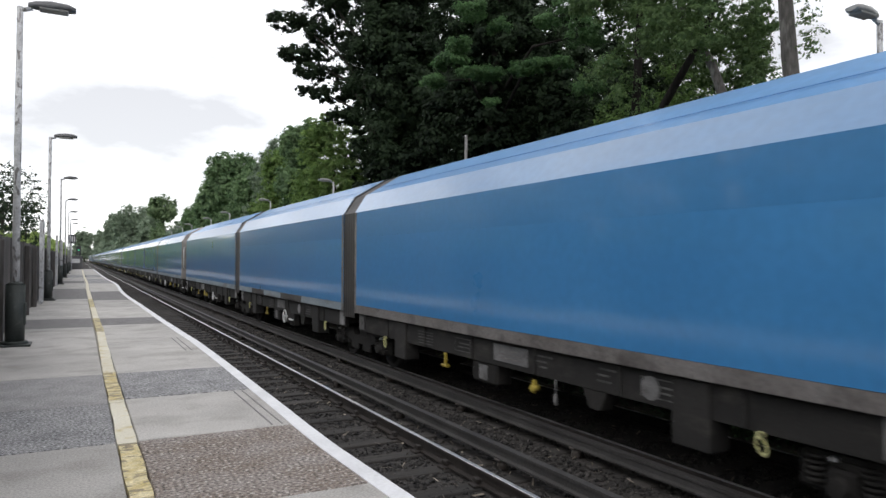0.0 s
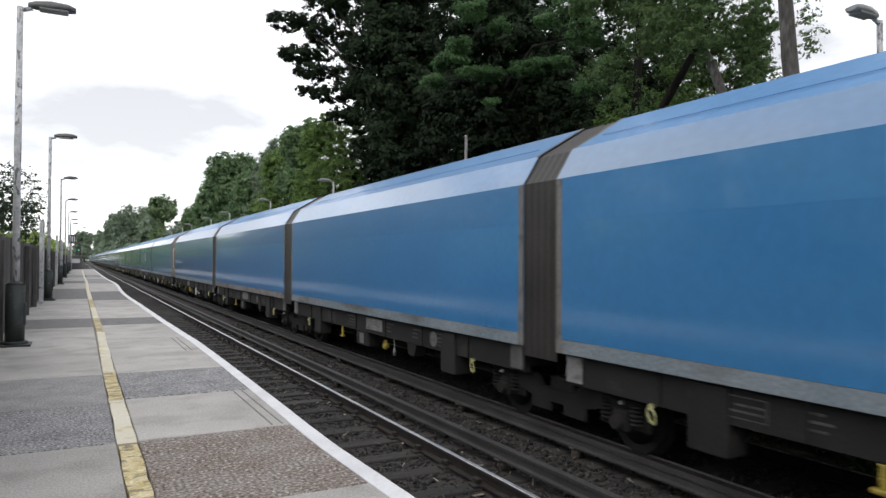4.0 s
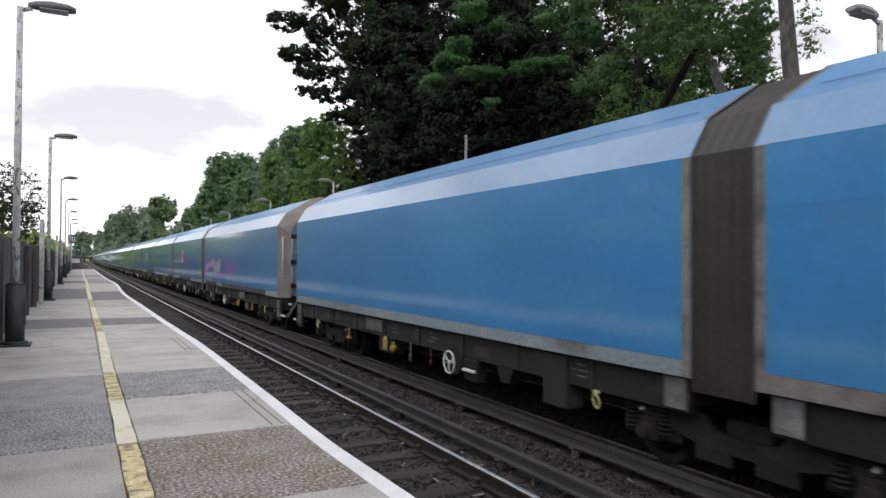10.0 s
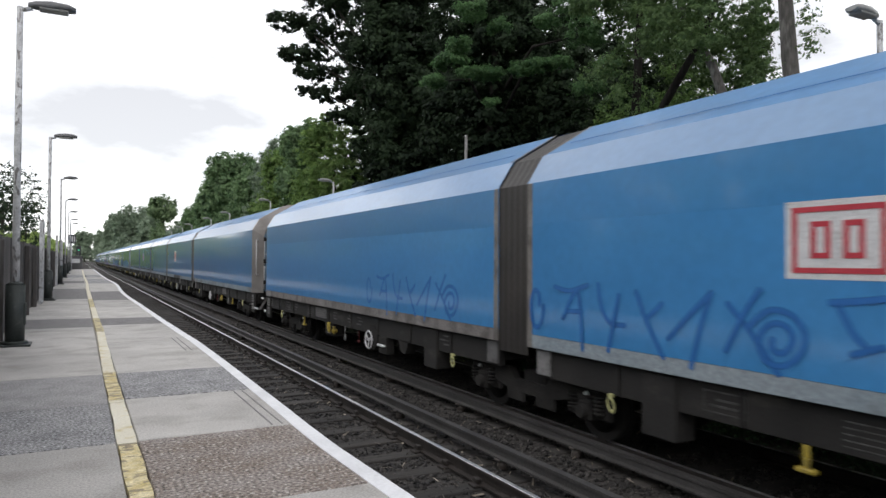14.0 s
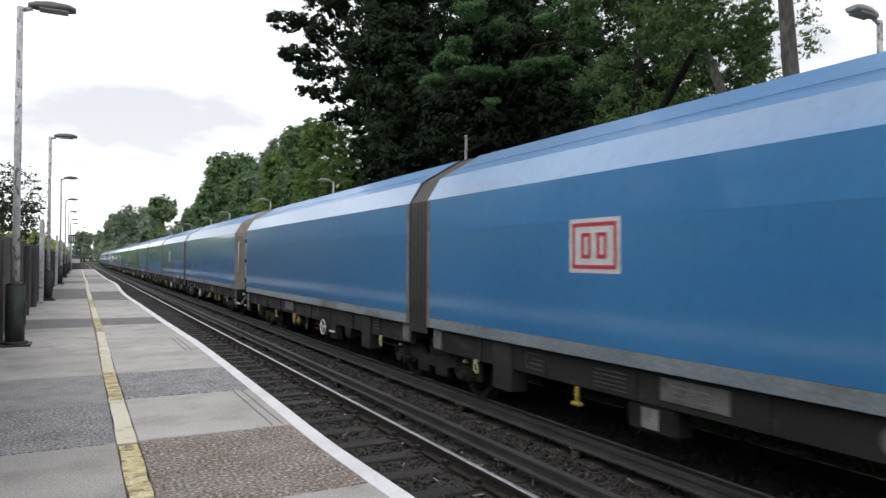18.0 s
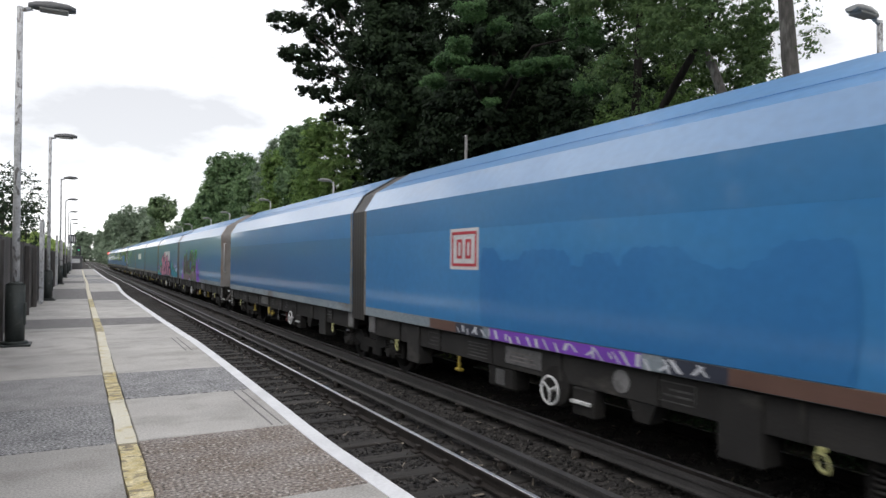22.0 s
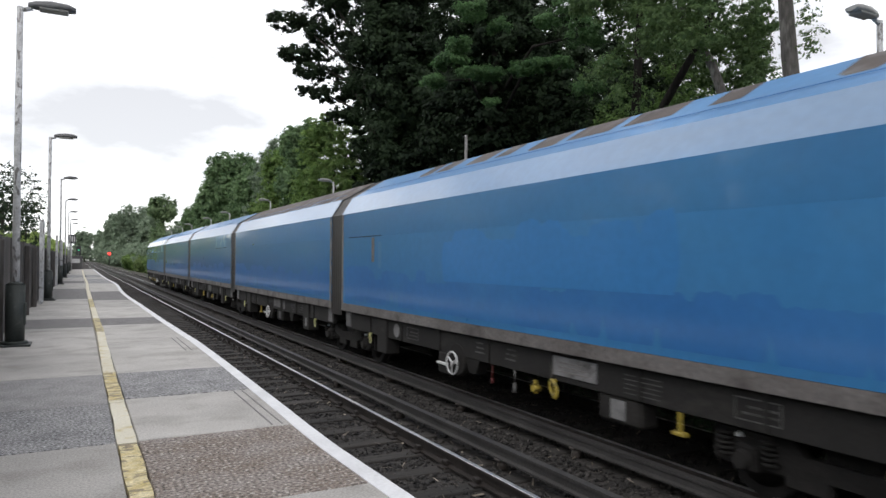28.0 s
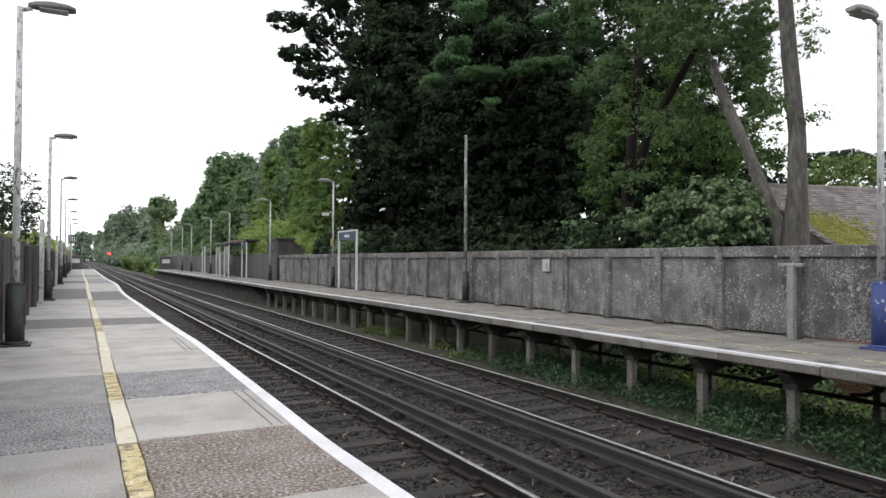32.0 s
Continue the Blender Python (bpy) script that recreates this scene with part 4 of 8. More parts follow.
box(bm, -0.025, 0.7, 1.95, 0.0, 2.3, 2.4, 0.01)
part("window", bm, DARKMETAL, hut, "dark panel painting the shade of an opening")
for z in (0.3, 0.9, 1.5, 2.1):
    bm = B()
    box(bm, 0.0, -0.02, z, 1.08, 0.0, z + 0.03, 0.004)
    part("batten", bm, TIMBERFENCE, hut)
canopy = thing("rusty_canopy", "low rusty corrugated canopy overgrown at the fence", "canopy", "", (11.9, 57.5, 0))
rng = random.Random(12)
for k in range(9):
    bm = B()
    y = -3.6 + 0.8 * k
    box(bm, -0.5, y, 2.72 + rng.uniform(-0.05, 0.05), 0.9, y + 0.78, 2.80 + rng.uniform(0, 0.12), 0.015)
    part("roof_sheet", bm, RUSTSHEET if k % 3 else DARKMETAL, canopy)
for y in (-3.4, 0.2, 3.4):
    bm = B()
    box(bm, -0.4, y, -1.5, -0.3, y + 0.1, 2.72, 0.01)
    part("post", bm, DARKMETAL, canopy)

# ---- smaller fittings ----
cctv = thing("camera_on_pole", "white security camera on a bracket", "security camera", "", (10.2, 30.05, 3.35))
bm = B()
tube(bm, (0.1, 0, 0.15), (-0.15, 0, 0.1), 0.025, 0.025, 8)
part("bracket", bm, POLE, cctv)
bm = B()
box(bm, -0.42, -0.07, -0.05, -0.1, 0.07, 0.10, 0.03)
part("housing", bm, SIGNWHITE, cctv)
plate = thing("pole_notice", "small yellow notice on a lamp pole", "notice", "", (10.25, 30.0, 2.1))
bm = B()
box(bm, -0.02, -0.16, -0.17, 0.0, 0.16, 0.17, 0.004)
part("panel", bm, YELLOWKIT, plate)
stub = thing("wall_stub_post", "short pale post with a crossbar against the wall", "post", "", (10.42, 7.2, 0))
bm = B()
box(bm, -0.05, -0.06, 0, 0.05, 0.06, 1.24, 0.01)
part("post", bm, SMOOTHAGG, stub)
bm = B()
box(bm, -0.04, -0.22, 1.20, 0.04, 0.22, 1.26, 0.01)
part("crossbar", bm, SMOOTHAGG, stub)
pair = thing("signboard", "narrow signboard on two grey posts by the near fence", "sign", "near platform signs", (-0.95, 21.9, 0))
for dy in (0, 0.75):
    bm = B()
    box(bm, -0.045, dy - 0.045, 0, 0.045, dy + 0.045, 2.35, 0.006)
    part("post", bm, POLE, pair)
bm = B()
box(bm, 0.0, -0.02, 2.0, 0.03, 0.78, 2.3, 0.006)
part("board", bm, LAMPHEAD, pair)
copy_thing(pair, pose(-0.95, 36.0, 0))
copy_thing(pair, pose(-0.95, 46.0, 0))
ind = thing("platform_indicator", "black platform indicator on a post with white marks", "indicator", "", (-0.85, 88, 0))
bm = B()
tube(bm, (0, 0, 0), (0, 0, 3.2), 0.06, 0.06, 10)
part("post", bm, POLE, ind)
bm = B()
box(bm, -0.35, -0.15, 3.0, 0.45, 0.15, 4.0, 0.02)
box_part = part("case", bm, DARKMETAL, ind)
bm = B()
box(bm, 0.0, -0.16, 3.2, 0.12, -0.152, 3.8)
box(bm, 0.22, -0.16, 3.2, 0.34, -0.152, 3.8)
part("marks", bm, SIGNWHITE, box_part, "white unreadable marks")
for name, label, at in (("platform_end_sign", "pale notice board at the platform end", (-0.45, 92.6, 0)), ("platform_end_sign", "pale notice board at the platform end", (9.6, 92.0, 0))):
    es = thing(name, label, "sign", "platform end signs", at)
    bm = B()
    box(bm, -0.75, -0.04, 0, 0.75, 0.04, 1.6, 0.01)
    part("board", bm, GREYFENCE, es)
    bm = B()
    box(bm, -0.45, -0.052, 0.75, 0.45, -0.042, 1.25)
    part("notice", bm, SIGNWHITE, es, "white unreadable notice")


def signal(label, at, height, colour):
    sg = thing("railway_signal", label, "signal", "signals", at)
    bm = B()
    tube(bm, (0, 0, 0), (0, 0, height), 0.09, 0.08, 10)
    part("post", bm, DARKMETAL, sg)
    bm = B()
    box(bm, -0.35, 0.0, height - 0.9, 0.35, 0.3, height + 0.7, 0.03)
    part("head", bm, DARKMETAL, sg)
    bm = B()
    tube(bm, (0, -0.02, height), (0, 0.02, height), 0.5 if colour is SIGNAL_RED else 0.13, 0.5 if colour is SIGNAL_RED else 0.13, 20)
    part("lamp", bm, colour, sg, "lit signal lamp")


SIGNAL_RED, SIGNAL_GREEN = glow("signal_red", (1.0, 0.05, 0.04), 3.0), glow("signal_green", (0.05, 0.8, 0.35), 0.7)
signal("railway signal showing a red light", (8.95, 260, -1.2), 4.3, SIGNAL_RED)
signal("railway signal showing a green light", (-0.2, 130, -1.2), 3.9, SIGNAL_GREEN)


# ---- plants ----
def leaf_cards(name, pos, nrm, size, material, rng):
    """One small four-cornered, slightly folded leaf at each place."""
    count = len(pos)
    nrm = nrm / np.linalg.norm(nrm, axis=1)[:, None]
    u = np.cross(nrm, rng.normal(size=(count, 3)))
    u /= np.linalg.norm(u, axis=1)[:, None]
    v = np.cross(nrm, u)
    s = (size * (0.55 + 0.9 * rng.random(count)))[:, None]
    verts = np.stack([pos - u * s, pos + v * s * 0.55 + nrm * s * 0.12, pos + u * s - nrm * s * 0.15, pos - v * s * 0.55 + nrm * s * 0.12], 1).reshape(-1, 3)
    return raw_mesh(name, verts, np.arange(count * 4).reshape(-1, 4), material)


def ground_leaves(name, blobs, count, size, material, seed, spread=0.2, per_tuft=120):
    """Low leaves in loose tufts strewn over flat ellipsoids (x, y, z, rx, ry, rz)."""
    rng = np.random.default_rng(seed)
    b = np.array(blobs, dtype=float)
    nc = max(4, count // per_tuft)
    pick = rng.integers(0, len(b), nc)
    d = rng.normal(size=(nc, 3))
    d /= np.linalg.norm(d, axis=1)[:, None]
    centre = b[pick, :3] + d * (rng.random(nc) ** 0.5)[:, None] * b[pick, 3:]
    reach = spread * (0.8 + 1.3 * rng.random(nc))
    own = rng.choice(nc, count, p=reach ** 2 / (reach ** 2).sum())
    pos = centre[own] + np.clip(rng.normal(size=(count, 3)), -1.8, 1.8) * reach[own][:, None] * np.array([1.15, 1.15, 0.38])
    return leaf_cards(name, pos, rng.normal(size=(count, 3)) * 0.75 + d[own] * 0.5 + np.array([0, 0, 0.7]), size, material, rng)


def leaf_mesh(name, blobs, count, size, material, seed, clump=0.5, flat=0.72, loose=0.0):
    """A crown: leaf clumps crowded over the skin of ellipsoids (x, y, z, rx, ry, rz), fewer inside, each with its own edge."""
    rng = np.random.default_rng(seed)
    b = np.array(blobs, dtype=float)
    area = (b[:, 3] * b[:, 4]) ** 0.8 + (b[:, 3] * b[:, 5]) ** 0.8 + (b[:, 4] * b[:, 5]) ** 0.8
    nc = int(max(len(b) * 6, 4.2 * area.sum() / clump ** 1.6))
    pick = np.concatenate([np.arange(len(b)), rng.choice(len(b), nc - len(b), p=area / area.sum())])
    d = rng.normal(size=(nc, 3))
    d /= np.linalg.norm(d, axis=1)[:, None]
    r = np.where(rng.random(nc) < 0.66, 0.70 + 0.24 * rng.random(nc) + loose * rng.random(nc), 0.78 * rng.random(nc) ** 0.5)
    reach = clump * (0.40 + 0.85 * rng.random(nc) ** 1.8)
    centre = b[pick, :3] + d * r[:, None] * b[pick, 3:]
    own = rng.choice(nc, count, p=reach ** 2 / (reach ** 2).sum())
    q = rng.normal(size=(count, 3))
    q /= np.linalg.norm(q, axis=1)[:, None]
    rad = rng.random(count) ** 0.5 * np.where(rng.random(count) < 0.18, 1.5, 1.0)
    # ragged edge: each clump has lobes of its own
    lobe = 0.78 + 0.22 * np.sin(q[:, 0] * 4 + own * 1.7) * np.sin(q[:, 1] * 5 + own * 2.3) + 0.16 * np.sin(q[:, 2] * 6 + own)
    pos = centre[own] + q * (rad * lobe * reach[own])[:, None] * np.array([1.12, 1.12, flat])
    nrm = q * 0.6 + d[own] * 0.7 + np.array([0, 0, 0.5]) + rng.normal(size=(count, 3)) * 0.4
    return leaf_cards(name, pos, nrm, size, material, rng)


def tree(label, at, trunk, crowns, seed, bark=DARKBARK, limbs=(), category="tree", group="", name="tree"):
    """trunk: (points, radii); limbs: several such; crowns: (blobs, count, leaf size, material, clump size[, looseness]) in metres from the tree's foot."""
    t = thing(name, label, category, group, at)
    if trunk:
        bm = B()
        path_tube(bm, trunk[0], trunk[1], 12)
        part("trunk", bm, bark, t)
    for pts, radii in limbs:
        bm = B()
        path_tube(bm, pts, radii, 9)
        part("limb", bm, bark, t)
    for k, (blobs, count, size, material, clump, *loose) in enumerate(crowns):
        ob = new("crown", leaf_mesh("crown", blobs, count, size, material, seed * 10 + k, clump, loose=loose[0] if loose else 0.0))
        ob.parent = t
    return t


def auto_limbs(h, spread, n, seed, base=0.35, r=0.12):
    rng = random.Random(seed)
    out = []
    for i in range(n):
        a, z = rng.uniform(0, 6.28), h * rng.uniform(base, 0.75)
        e = Vector((math.cos(a) * spread, math.sin(a) * spread, z + rng.uniform(0.5, 0.18 * h)))
        s = Vector((0, 0, z))
        m = s.lerp(e, 0.5) + Vector((0, 0, 0.5))
        out.append(([s, m, e], [r, r * 0.7, r * 0.25]))
    return out


def upright(h, r):
    return [(0, 0, 0), (0.15, 0, h * 0.4), (0, 0, h * 0.85)], [r, r * 0.75, r * 0.25]


# the heavy dark tree, its boughs reaching over the platform
tree("tall dark broadleaved tree with a dense heavy crown behind the wall", (18.5, 42, -1.6), ([(0, 0, 0), (0.2, 0.3, 5), (0, 0, 12), (0.3, 0, 22)], [0.65, 0.5, 0.4, 0.12]),
     [([(-0.2, 0.1, 18.3, 3.4, 3.4, 2.9), (0.8, -1.5, 13.8, 3.9, 3.9, 2.6), (-0.1, 0.2, 11.0, 2.9, 2.9, 2.3), (0.1, -0.2, 22.9, 5.4, 5.4, 3.1), (-0.9, 2.8, 16.1, 2.2, 2.2, 2.4)], 110000, 0.11, LEAF_DARK, 0.75, 0.1),
      ([(-4.9, 6.1, 20.1, 1.9, 1.9, 0.4), (-2.9, 4.9, 19.2, 2.0, 2.0, 0.8), (-4.3, 5.7, 17.7, 1.9, 1.9, 0.5), (-4.0, 4.5, 16.2, 1.4, 1.4, 0.45), (-3.0, 3.9, 14.7, 1.8, 1.8, 0.5), (-2.2, 2.4, 12.9, 1.5, 1.5, 0.6), (-2.6, 3.6, 21.1, 2.4, 2.4, 0.9), (-4.0, 4.3, 22.9, 2.4, 2.4, 1.1), (-6.2, 7.7, 20.8, 0.5, 0.5, 0.25), (-5.7, 6.4, 17.7, 0.6, 0.6, 0.3), (-4.8, 4.9, 14.9, 0.5, 0.5, 0.28)], 46000, 0.088, LEAF_DARK, 0.32, 0.25),
      # inner core and lower mass: canopy shade put into the leaf colour
      ([(0.6, -0.6, 16, 2.6, 2.6, 5), (0.8, -1.0, 22, 3, 3, 2.2)], 16000, 0.24, LEAF_SHADE, 0.9),
      ([(-0.2, -0.7, 7.4, 2.6, 2.6, 3.4), (2.4, -3.4, 7.7, 3.6, 3.6, 4.2), (-1.5, 1.1, 4.8, 1.6, 1.6, 2.4), (1.5, -1.5, 3.2, 4, 4, 2.6)], 60000, 0.15, LEAF_SHADE, 0.7)], 1,
     limbs=[([(0, 0, 12), (-2.4, 3.0, 17), (-4.9, 6.0, 20)], [0.16, 0.1, 0.03]), ([(0, 0, 11), (-2.4, 3.0, 15.6), (-4.6, 5.9, 17.6)], [0.15, 0.1, 0.03]), ([(0, 0, 10), (-1.8, 2.4, 13.4), (-3.4, 4.2, 14.7)], [0.14, 0.09, 0.03]), ([(0, 0, 14), (-2, 2.6, 19), (-3.4, 4.2, 22)], [0.16, 0.1, 0.03])])
tree("tree overgrown with light yellow-green creeper", (17.2, 50, -1.6), upright(12, 0.25),
     [([(-0.1, -0.3, 10.2, 1.25, 1.25, 3.0), (-0.9, 1.3, 7.7, 1.25, 1.25, 2.6), (0.65, -0.8, 12.3, 1.0, 1.0, 1.4), (-1.6, 2.8, 5.7, 1.15, 1.15, 1.6), (-0.2, 0.6, 5.5, 1.8, 1.8, 2.6), (0.6, -0.7, 8.5, 1.6, 1.6, 3.9), (-0.5, 0.0, 5.0, 1.7, 1.7, 2.6)], 46000, 0.085, LEAF_CREEPER, 0.45, 0.1)], 7)
tree("dark tree with drooping bright green sprays over the wall", (16.5, 26, -1.6), ([(0, 0, 0), (-0.3, 0.2, 5), (0, 0, 10), (0.2, 0, 15)], [0.4, 0.33, 0.25, 0.1]),
     [([(0.5, 2.1, 13.9, 3.0, 3.0, 2.5), (1.8, -0.8, 12.8, 2.6, 2.6, 2.3), (1.1, 0.6, 16.8, 4.3, 4.3, 1.9), (2.5, -2.3, 10.7, 1.25, 1.25, 2.0), (0.8, 2.6, 11.0, 2.4, 2.4, 1.6)], 80000, 0.085, LEAF_DARK, 0.5),
      # lower leaves darkened in colour for the shade beneath the canopy
      ([(0.6, 3.3, 9.6, 2.8, 2.8, 2.8), (2.0, 0.3, 9.1, 2.3, 2.3, 2.9), (0.9, 1.2, 5.2, 3.4, 3.4, 3.0), (2.6, -0.4, 4.4, 2.2, 2.2, 3), (0.8, 0.6, 13, 2.2, 2.2, 3.0), (-0.6, -0.6, 8.4, 1.3, 1.5, 3.2), (0.4, -1.6, 6.0, 1.5, 1.5, 3.4), (1.6, -2.8, 7.2, 1.3, 1.3, 3.8), (-0.8, 0.6, 4.4, 1.6, 1.6, 2.6)], 88000, 0.115, LEAF_SHADE, 0.55),
      ([(-4.23, -2.08, 10.04, 0.5, 0.5, 0.16), (-3.64, -2.41, 10.83, 0.72, 0.72, 0.24), (-3.25, -2.63, 11.46, 0.5, 0.5, 0.22), (-3.19, -3.21, 10.2, 0.55, 0.55, 0.18), (-2.4, -3.61, 9.1, 0.33, 0.33, 0.16), (-2.25, -3.15, 10.34, 0.58, 0.58, 0.18), (-1.82, -5.07, 10.15, 0.7, 0.7, 0.22), (-0.8, -5.63, 10.33, 0.62, 0.62, 0.28)], 26000, 0.05, LEAF_SPRAY, 0.24, 0.2),
      ([(-0.8, -5.09, 12.03, 0.52, 0.52, 0.25), (0.22, -6.19, 11.44, 0.75, 0.75, 0.5), (0.01, -6.6, 9.29, 0.6, 0.6, 0.24), (0.15, -5.61, 12.69, 0.95, 0.95, 0.45), (0.55, -6.91, 10.02, 0.5, 0.5, 0.36), (-2.98, -2.81, 12.81, 0.8, 0.8, 0.24), (-1.98, -3.33, 12.26, 0.6, 0.6, 0.22)], 17000, 0.05, LEAF_SPRAY, 0.26, 0.2)], 2, SHADEDBARK,
     limbs=[([(0, 0, 9), (-2, -1.2, 10.6), (-4.1, -2.1, 10.0)], [0.1, 0.06, 0.02]), ([(0, 0, 8.6), (-0.6, -3, 10.4), (-1.3, -5.3, 10.1)], [0.1, 0.06, 0.02]), ([(0, 0, 10), (0, -3, 11.8), (0.1, -6.2, 11.4)], [0.1, 0.06, 0.02])])
tree("dark wood standing behind the platform trees", (26, 40, -1.6), upright(16, 0.5), [([(-5.0, 12.1, 9.0, 2.6, 2.6, 6.5), (-1.6, 8.0, 12.5, 5.0, 5.0, 9.0), (2.4, 3.5, 14.0, 5.2, 5.2, 10.0), (4.8, -2.3, 13.6, 4.0, 4.0, 8.4), (7.3, -5.8, 12.0, 3.1, 3.1, 8.0), (0, 4, 4, 6, 8, 4), (7.5, -7.5, 5, 4, 4, 5), (-5, 12, 4, 3, 3, 4), (10, -9, 9, 3, 3, 5)], 62000, 0.25, LEAF_DARK, 0.9)], 8, category="woodland", name="background_wood")
tree("mid green trees behind the forked tree", (24, 22, -1.6), upright(10, 0.2), [([(2.3, 2.3, 9.6, 2.0, 2.0, 4.7), (2.6, 0.0, 8.6, 1.6, 1.6, 3.8), (3.0, -1.39, 7.5, 1.03, 1.03, 2.2), (3.06, -2.54, 6.8, 0.6, 0.6, 1.5), (2.4, -2.0, 12.5, 0.8, 0.8, 1.5), (2.4, 0, 4.2, 2.4, 3.4, 3)], 26000, 0.085, LEAF_DARK, 0.45, 0.15)], 9, category="trees", name="tree_group")
# the forked tree before the open green behind the wall
tree("forked grey-barked tree with a few leafy tufts on its trunks", (12.5, 8.6, -1.6),
     ([(0, 0, 0), (0.02, 0, 2.9), (0.05, -0.06, 4.2), (0.02, -0.08, 5.4), (0.05, 0.1, 7), (0.1, 0.25, 8.6), (0.2, 0.4, 12)], [0.38, 0.30, 0.195, 0.165, 0.155, 0.135, 0.07]),
     [([(0.1, -0.25, 7.9, 0.2, 0.24, 0.34), (0.1, -0.30, 7.25, 0.2, 0.26, 0.34), (0.1, -0.34, 5.74, 0.22, 0.3, 0.2), (-0.2, 0.12, 5.96, 0.28, 0.36, 0.26), (0.05, 0.38, 6.7, 0.2, 0.3, 0.34), (0.1, -0.3, 8.6, 0.25, 0.35, 0.3)], 1500, 0.034, LEAF_OVER, 0.12, 0.6),
      # the last crown hangs unseen overhead, added to shade the trunks
      ([(1.0, 1.42, 6.56, 0.4, 0.37, 0.33), (1.3, 1.94, 7.59, 0.5, 0.42, 0.5), (1.3, 1.86, 8.5, 0.5, 0.42, 0.5), (0.5, 1.0, 9.6, 0.8, 0.9, 0.5), (-0.7, 1.9, 8.0, 0.7, 0.7, 0.55), (-0.6, 2.6, 8.5, 0.8, 0.8, 0.6), (-0.4, 1.3, 8.9, 0.7, 0.7, 0.5), (-0.2, 3.3, 8.6, 0.8, 0.8, 0.8)], 17000, 0.042, LEAF_OVER, 0.16, 0.45), ([(1.0, 2.2, 12.6, 3.0, 3.4, 1.8)], 12000, 0.11, LEAF_OVER, 0.6)], 3, BARK,
     limbs=[([(0.0, 0.05, 2.6), (0.05, 0.42, 3.7), (0.1, 1.05, 5.1), (0.1, 1.75, 6.6), (0.15, 2.05, 7.3), (0.3, 3.0, 8.8), (0.4, 3.6, 10)], [0.22, 0.16, 0.125, 0.115, 0.10, 0.08, 0.05])])
tree("slim dark tree with two diverging stems", (13.5, 14.3, -1.6), ([(0, 0, 0), (0, 0, 4.6), (0, -0.15, 5.9), (0, -0.33, 7.0), (0, -0.43, 8.6), (0.1, -0.4, 10.5)], [0.22, 0.17, 0.145, 0.125, 0.11, 0.06]),
     # the high last lobe is added out of view to dim the stems
     [([(-0.5, -0.3, 7.4, 0.5, 0.6, 0.5), (-0.5, -1.6, 6.4, 0.5, 0.6, 0.4), (-0.4, 0.7, 6.0, 0.5, 0.6, 0.5), (-0.5, -0.9, 5.2, 0.4, 0.8, 0.4), (-0.4, 0.5, 8.3, 0.5, 0.8, 0.4)], 3600, 0.045, LEAF_OVER, 0.2, 0.6), ([(0.3, -1.6, 10.4, 1.6, 1.6, 0.9), (0.2, 0.6, 10.6, 1.4, 1.4, 0.8)], 16000, 0.055, LEAF_OVER, 0.3, 0.15), ([(0.8, -1.0, 13.0, 3.2, 3.4, 1.9)], 12000, 0.11, LEAF_OVER, 0.6)], 4, SHADEDBARK, limbs=[([(0, 0, 4.5), (0, -0.86, 6.43), (0, -1.65, 7.33), (0, -2.2, 7.95), (0.1, -2.6, 8.6), (0.2, -3.2, 10)], [0.15, 0.12, 0.11, 0.09, 0.08, 0.04])])
tree("open light green tree behind the forked tree", (18.5, 17.5, -1.6), ([(0, 0, 0), (0, 0.1, 4), (0.1, -0.15, 10)], [0.24, 0.2, 0.08]),
     [([(2.54, -1.68, 9.97, 0.52, 0.52, 0.72), (2.43, -1.65, 11.37, 0.6, 0.6, 0.8), (1.64, -1.22, 10.96, 0.9, 0.9, 1.0), (0.23, -0.46, 10.95, 1.3, 1.3, 1.1), (-0.46, 1.03, 11.28, 0.94, 0.94, 1.04), (2.02, -1.38, 9.17, 0.68, 0.68, 0.8), (1.77, -2.36, 8.24, 0.57, 0.57, 0.54), (0.6, -0.4, 9.6, 1.0, 1.0, 0.6)], 24000, 0.065, LEAF_OVER, 0.2, 0.3),
      ([(-0.69, -1.05, 8.51, 1.05, 1.05, 0.77), (-0.64, -2.19, 6.98, 1.1, 1.1, 0.92), (-1.0, -0.85, 6.68, 1.05, 1.05, 1.05), (-1.67, 0.61, 7.94, 0.9, 0.9, 1.0), (-1.69, 1.78, 7.11, 0.75, 0.75, 1.04), (-1.99, 0.83, 5.44, 0.8, 0.8, 0.6), (1.87, -2.39, 6.7, 0.57, 0.57, 0.86), (0.86, -1.84, 6.41, 0.77, 0.77, 0.77)], 14000, 0.062, LEAF_FRESH, 0.30, 0.5),
      ([(0.5, -0.2, 5.0, 1.8, 1.8, 1.6), (0.6, 1.4, 6.5, 2.0, 2.0, 2.4), (1.6, -0.6, 7.0, 1.0, 1.0, 1.6), (0.6, 2.0, 9.5, 1.4, 1.4, 1.8), (-0.4, 3.4, 6.5, 1.6, 1.6, 4.0), (0.2, -1.8, 4.4, 1.6, 2.0, 1.8)], 34000, 0.09, LEAF_DARK, 0.4)], 6, limbs=auto_limbs(10, 1.4, 5, 6))
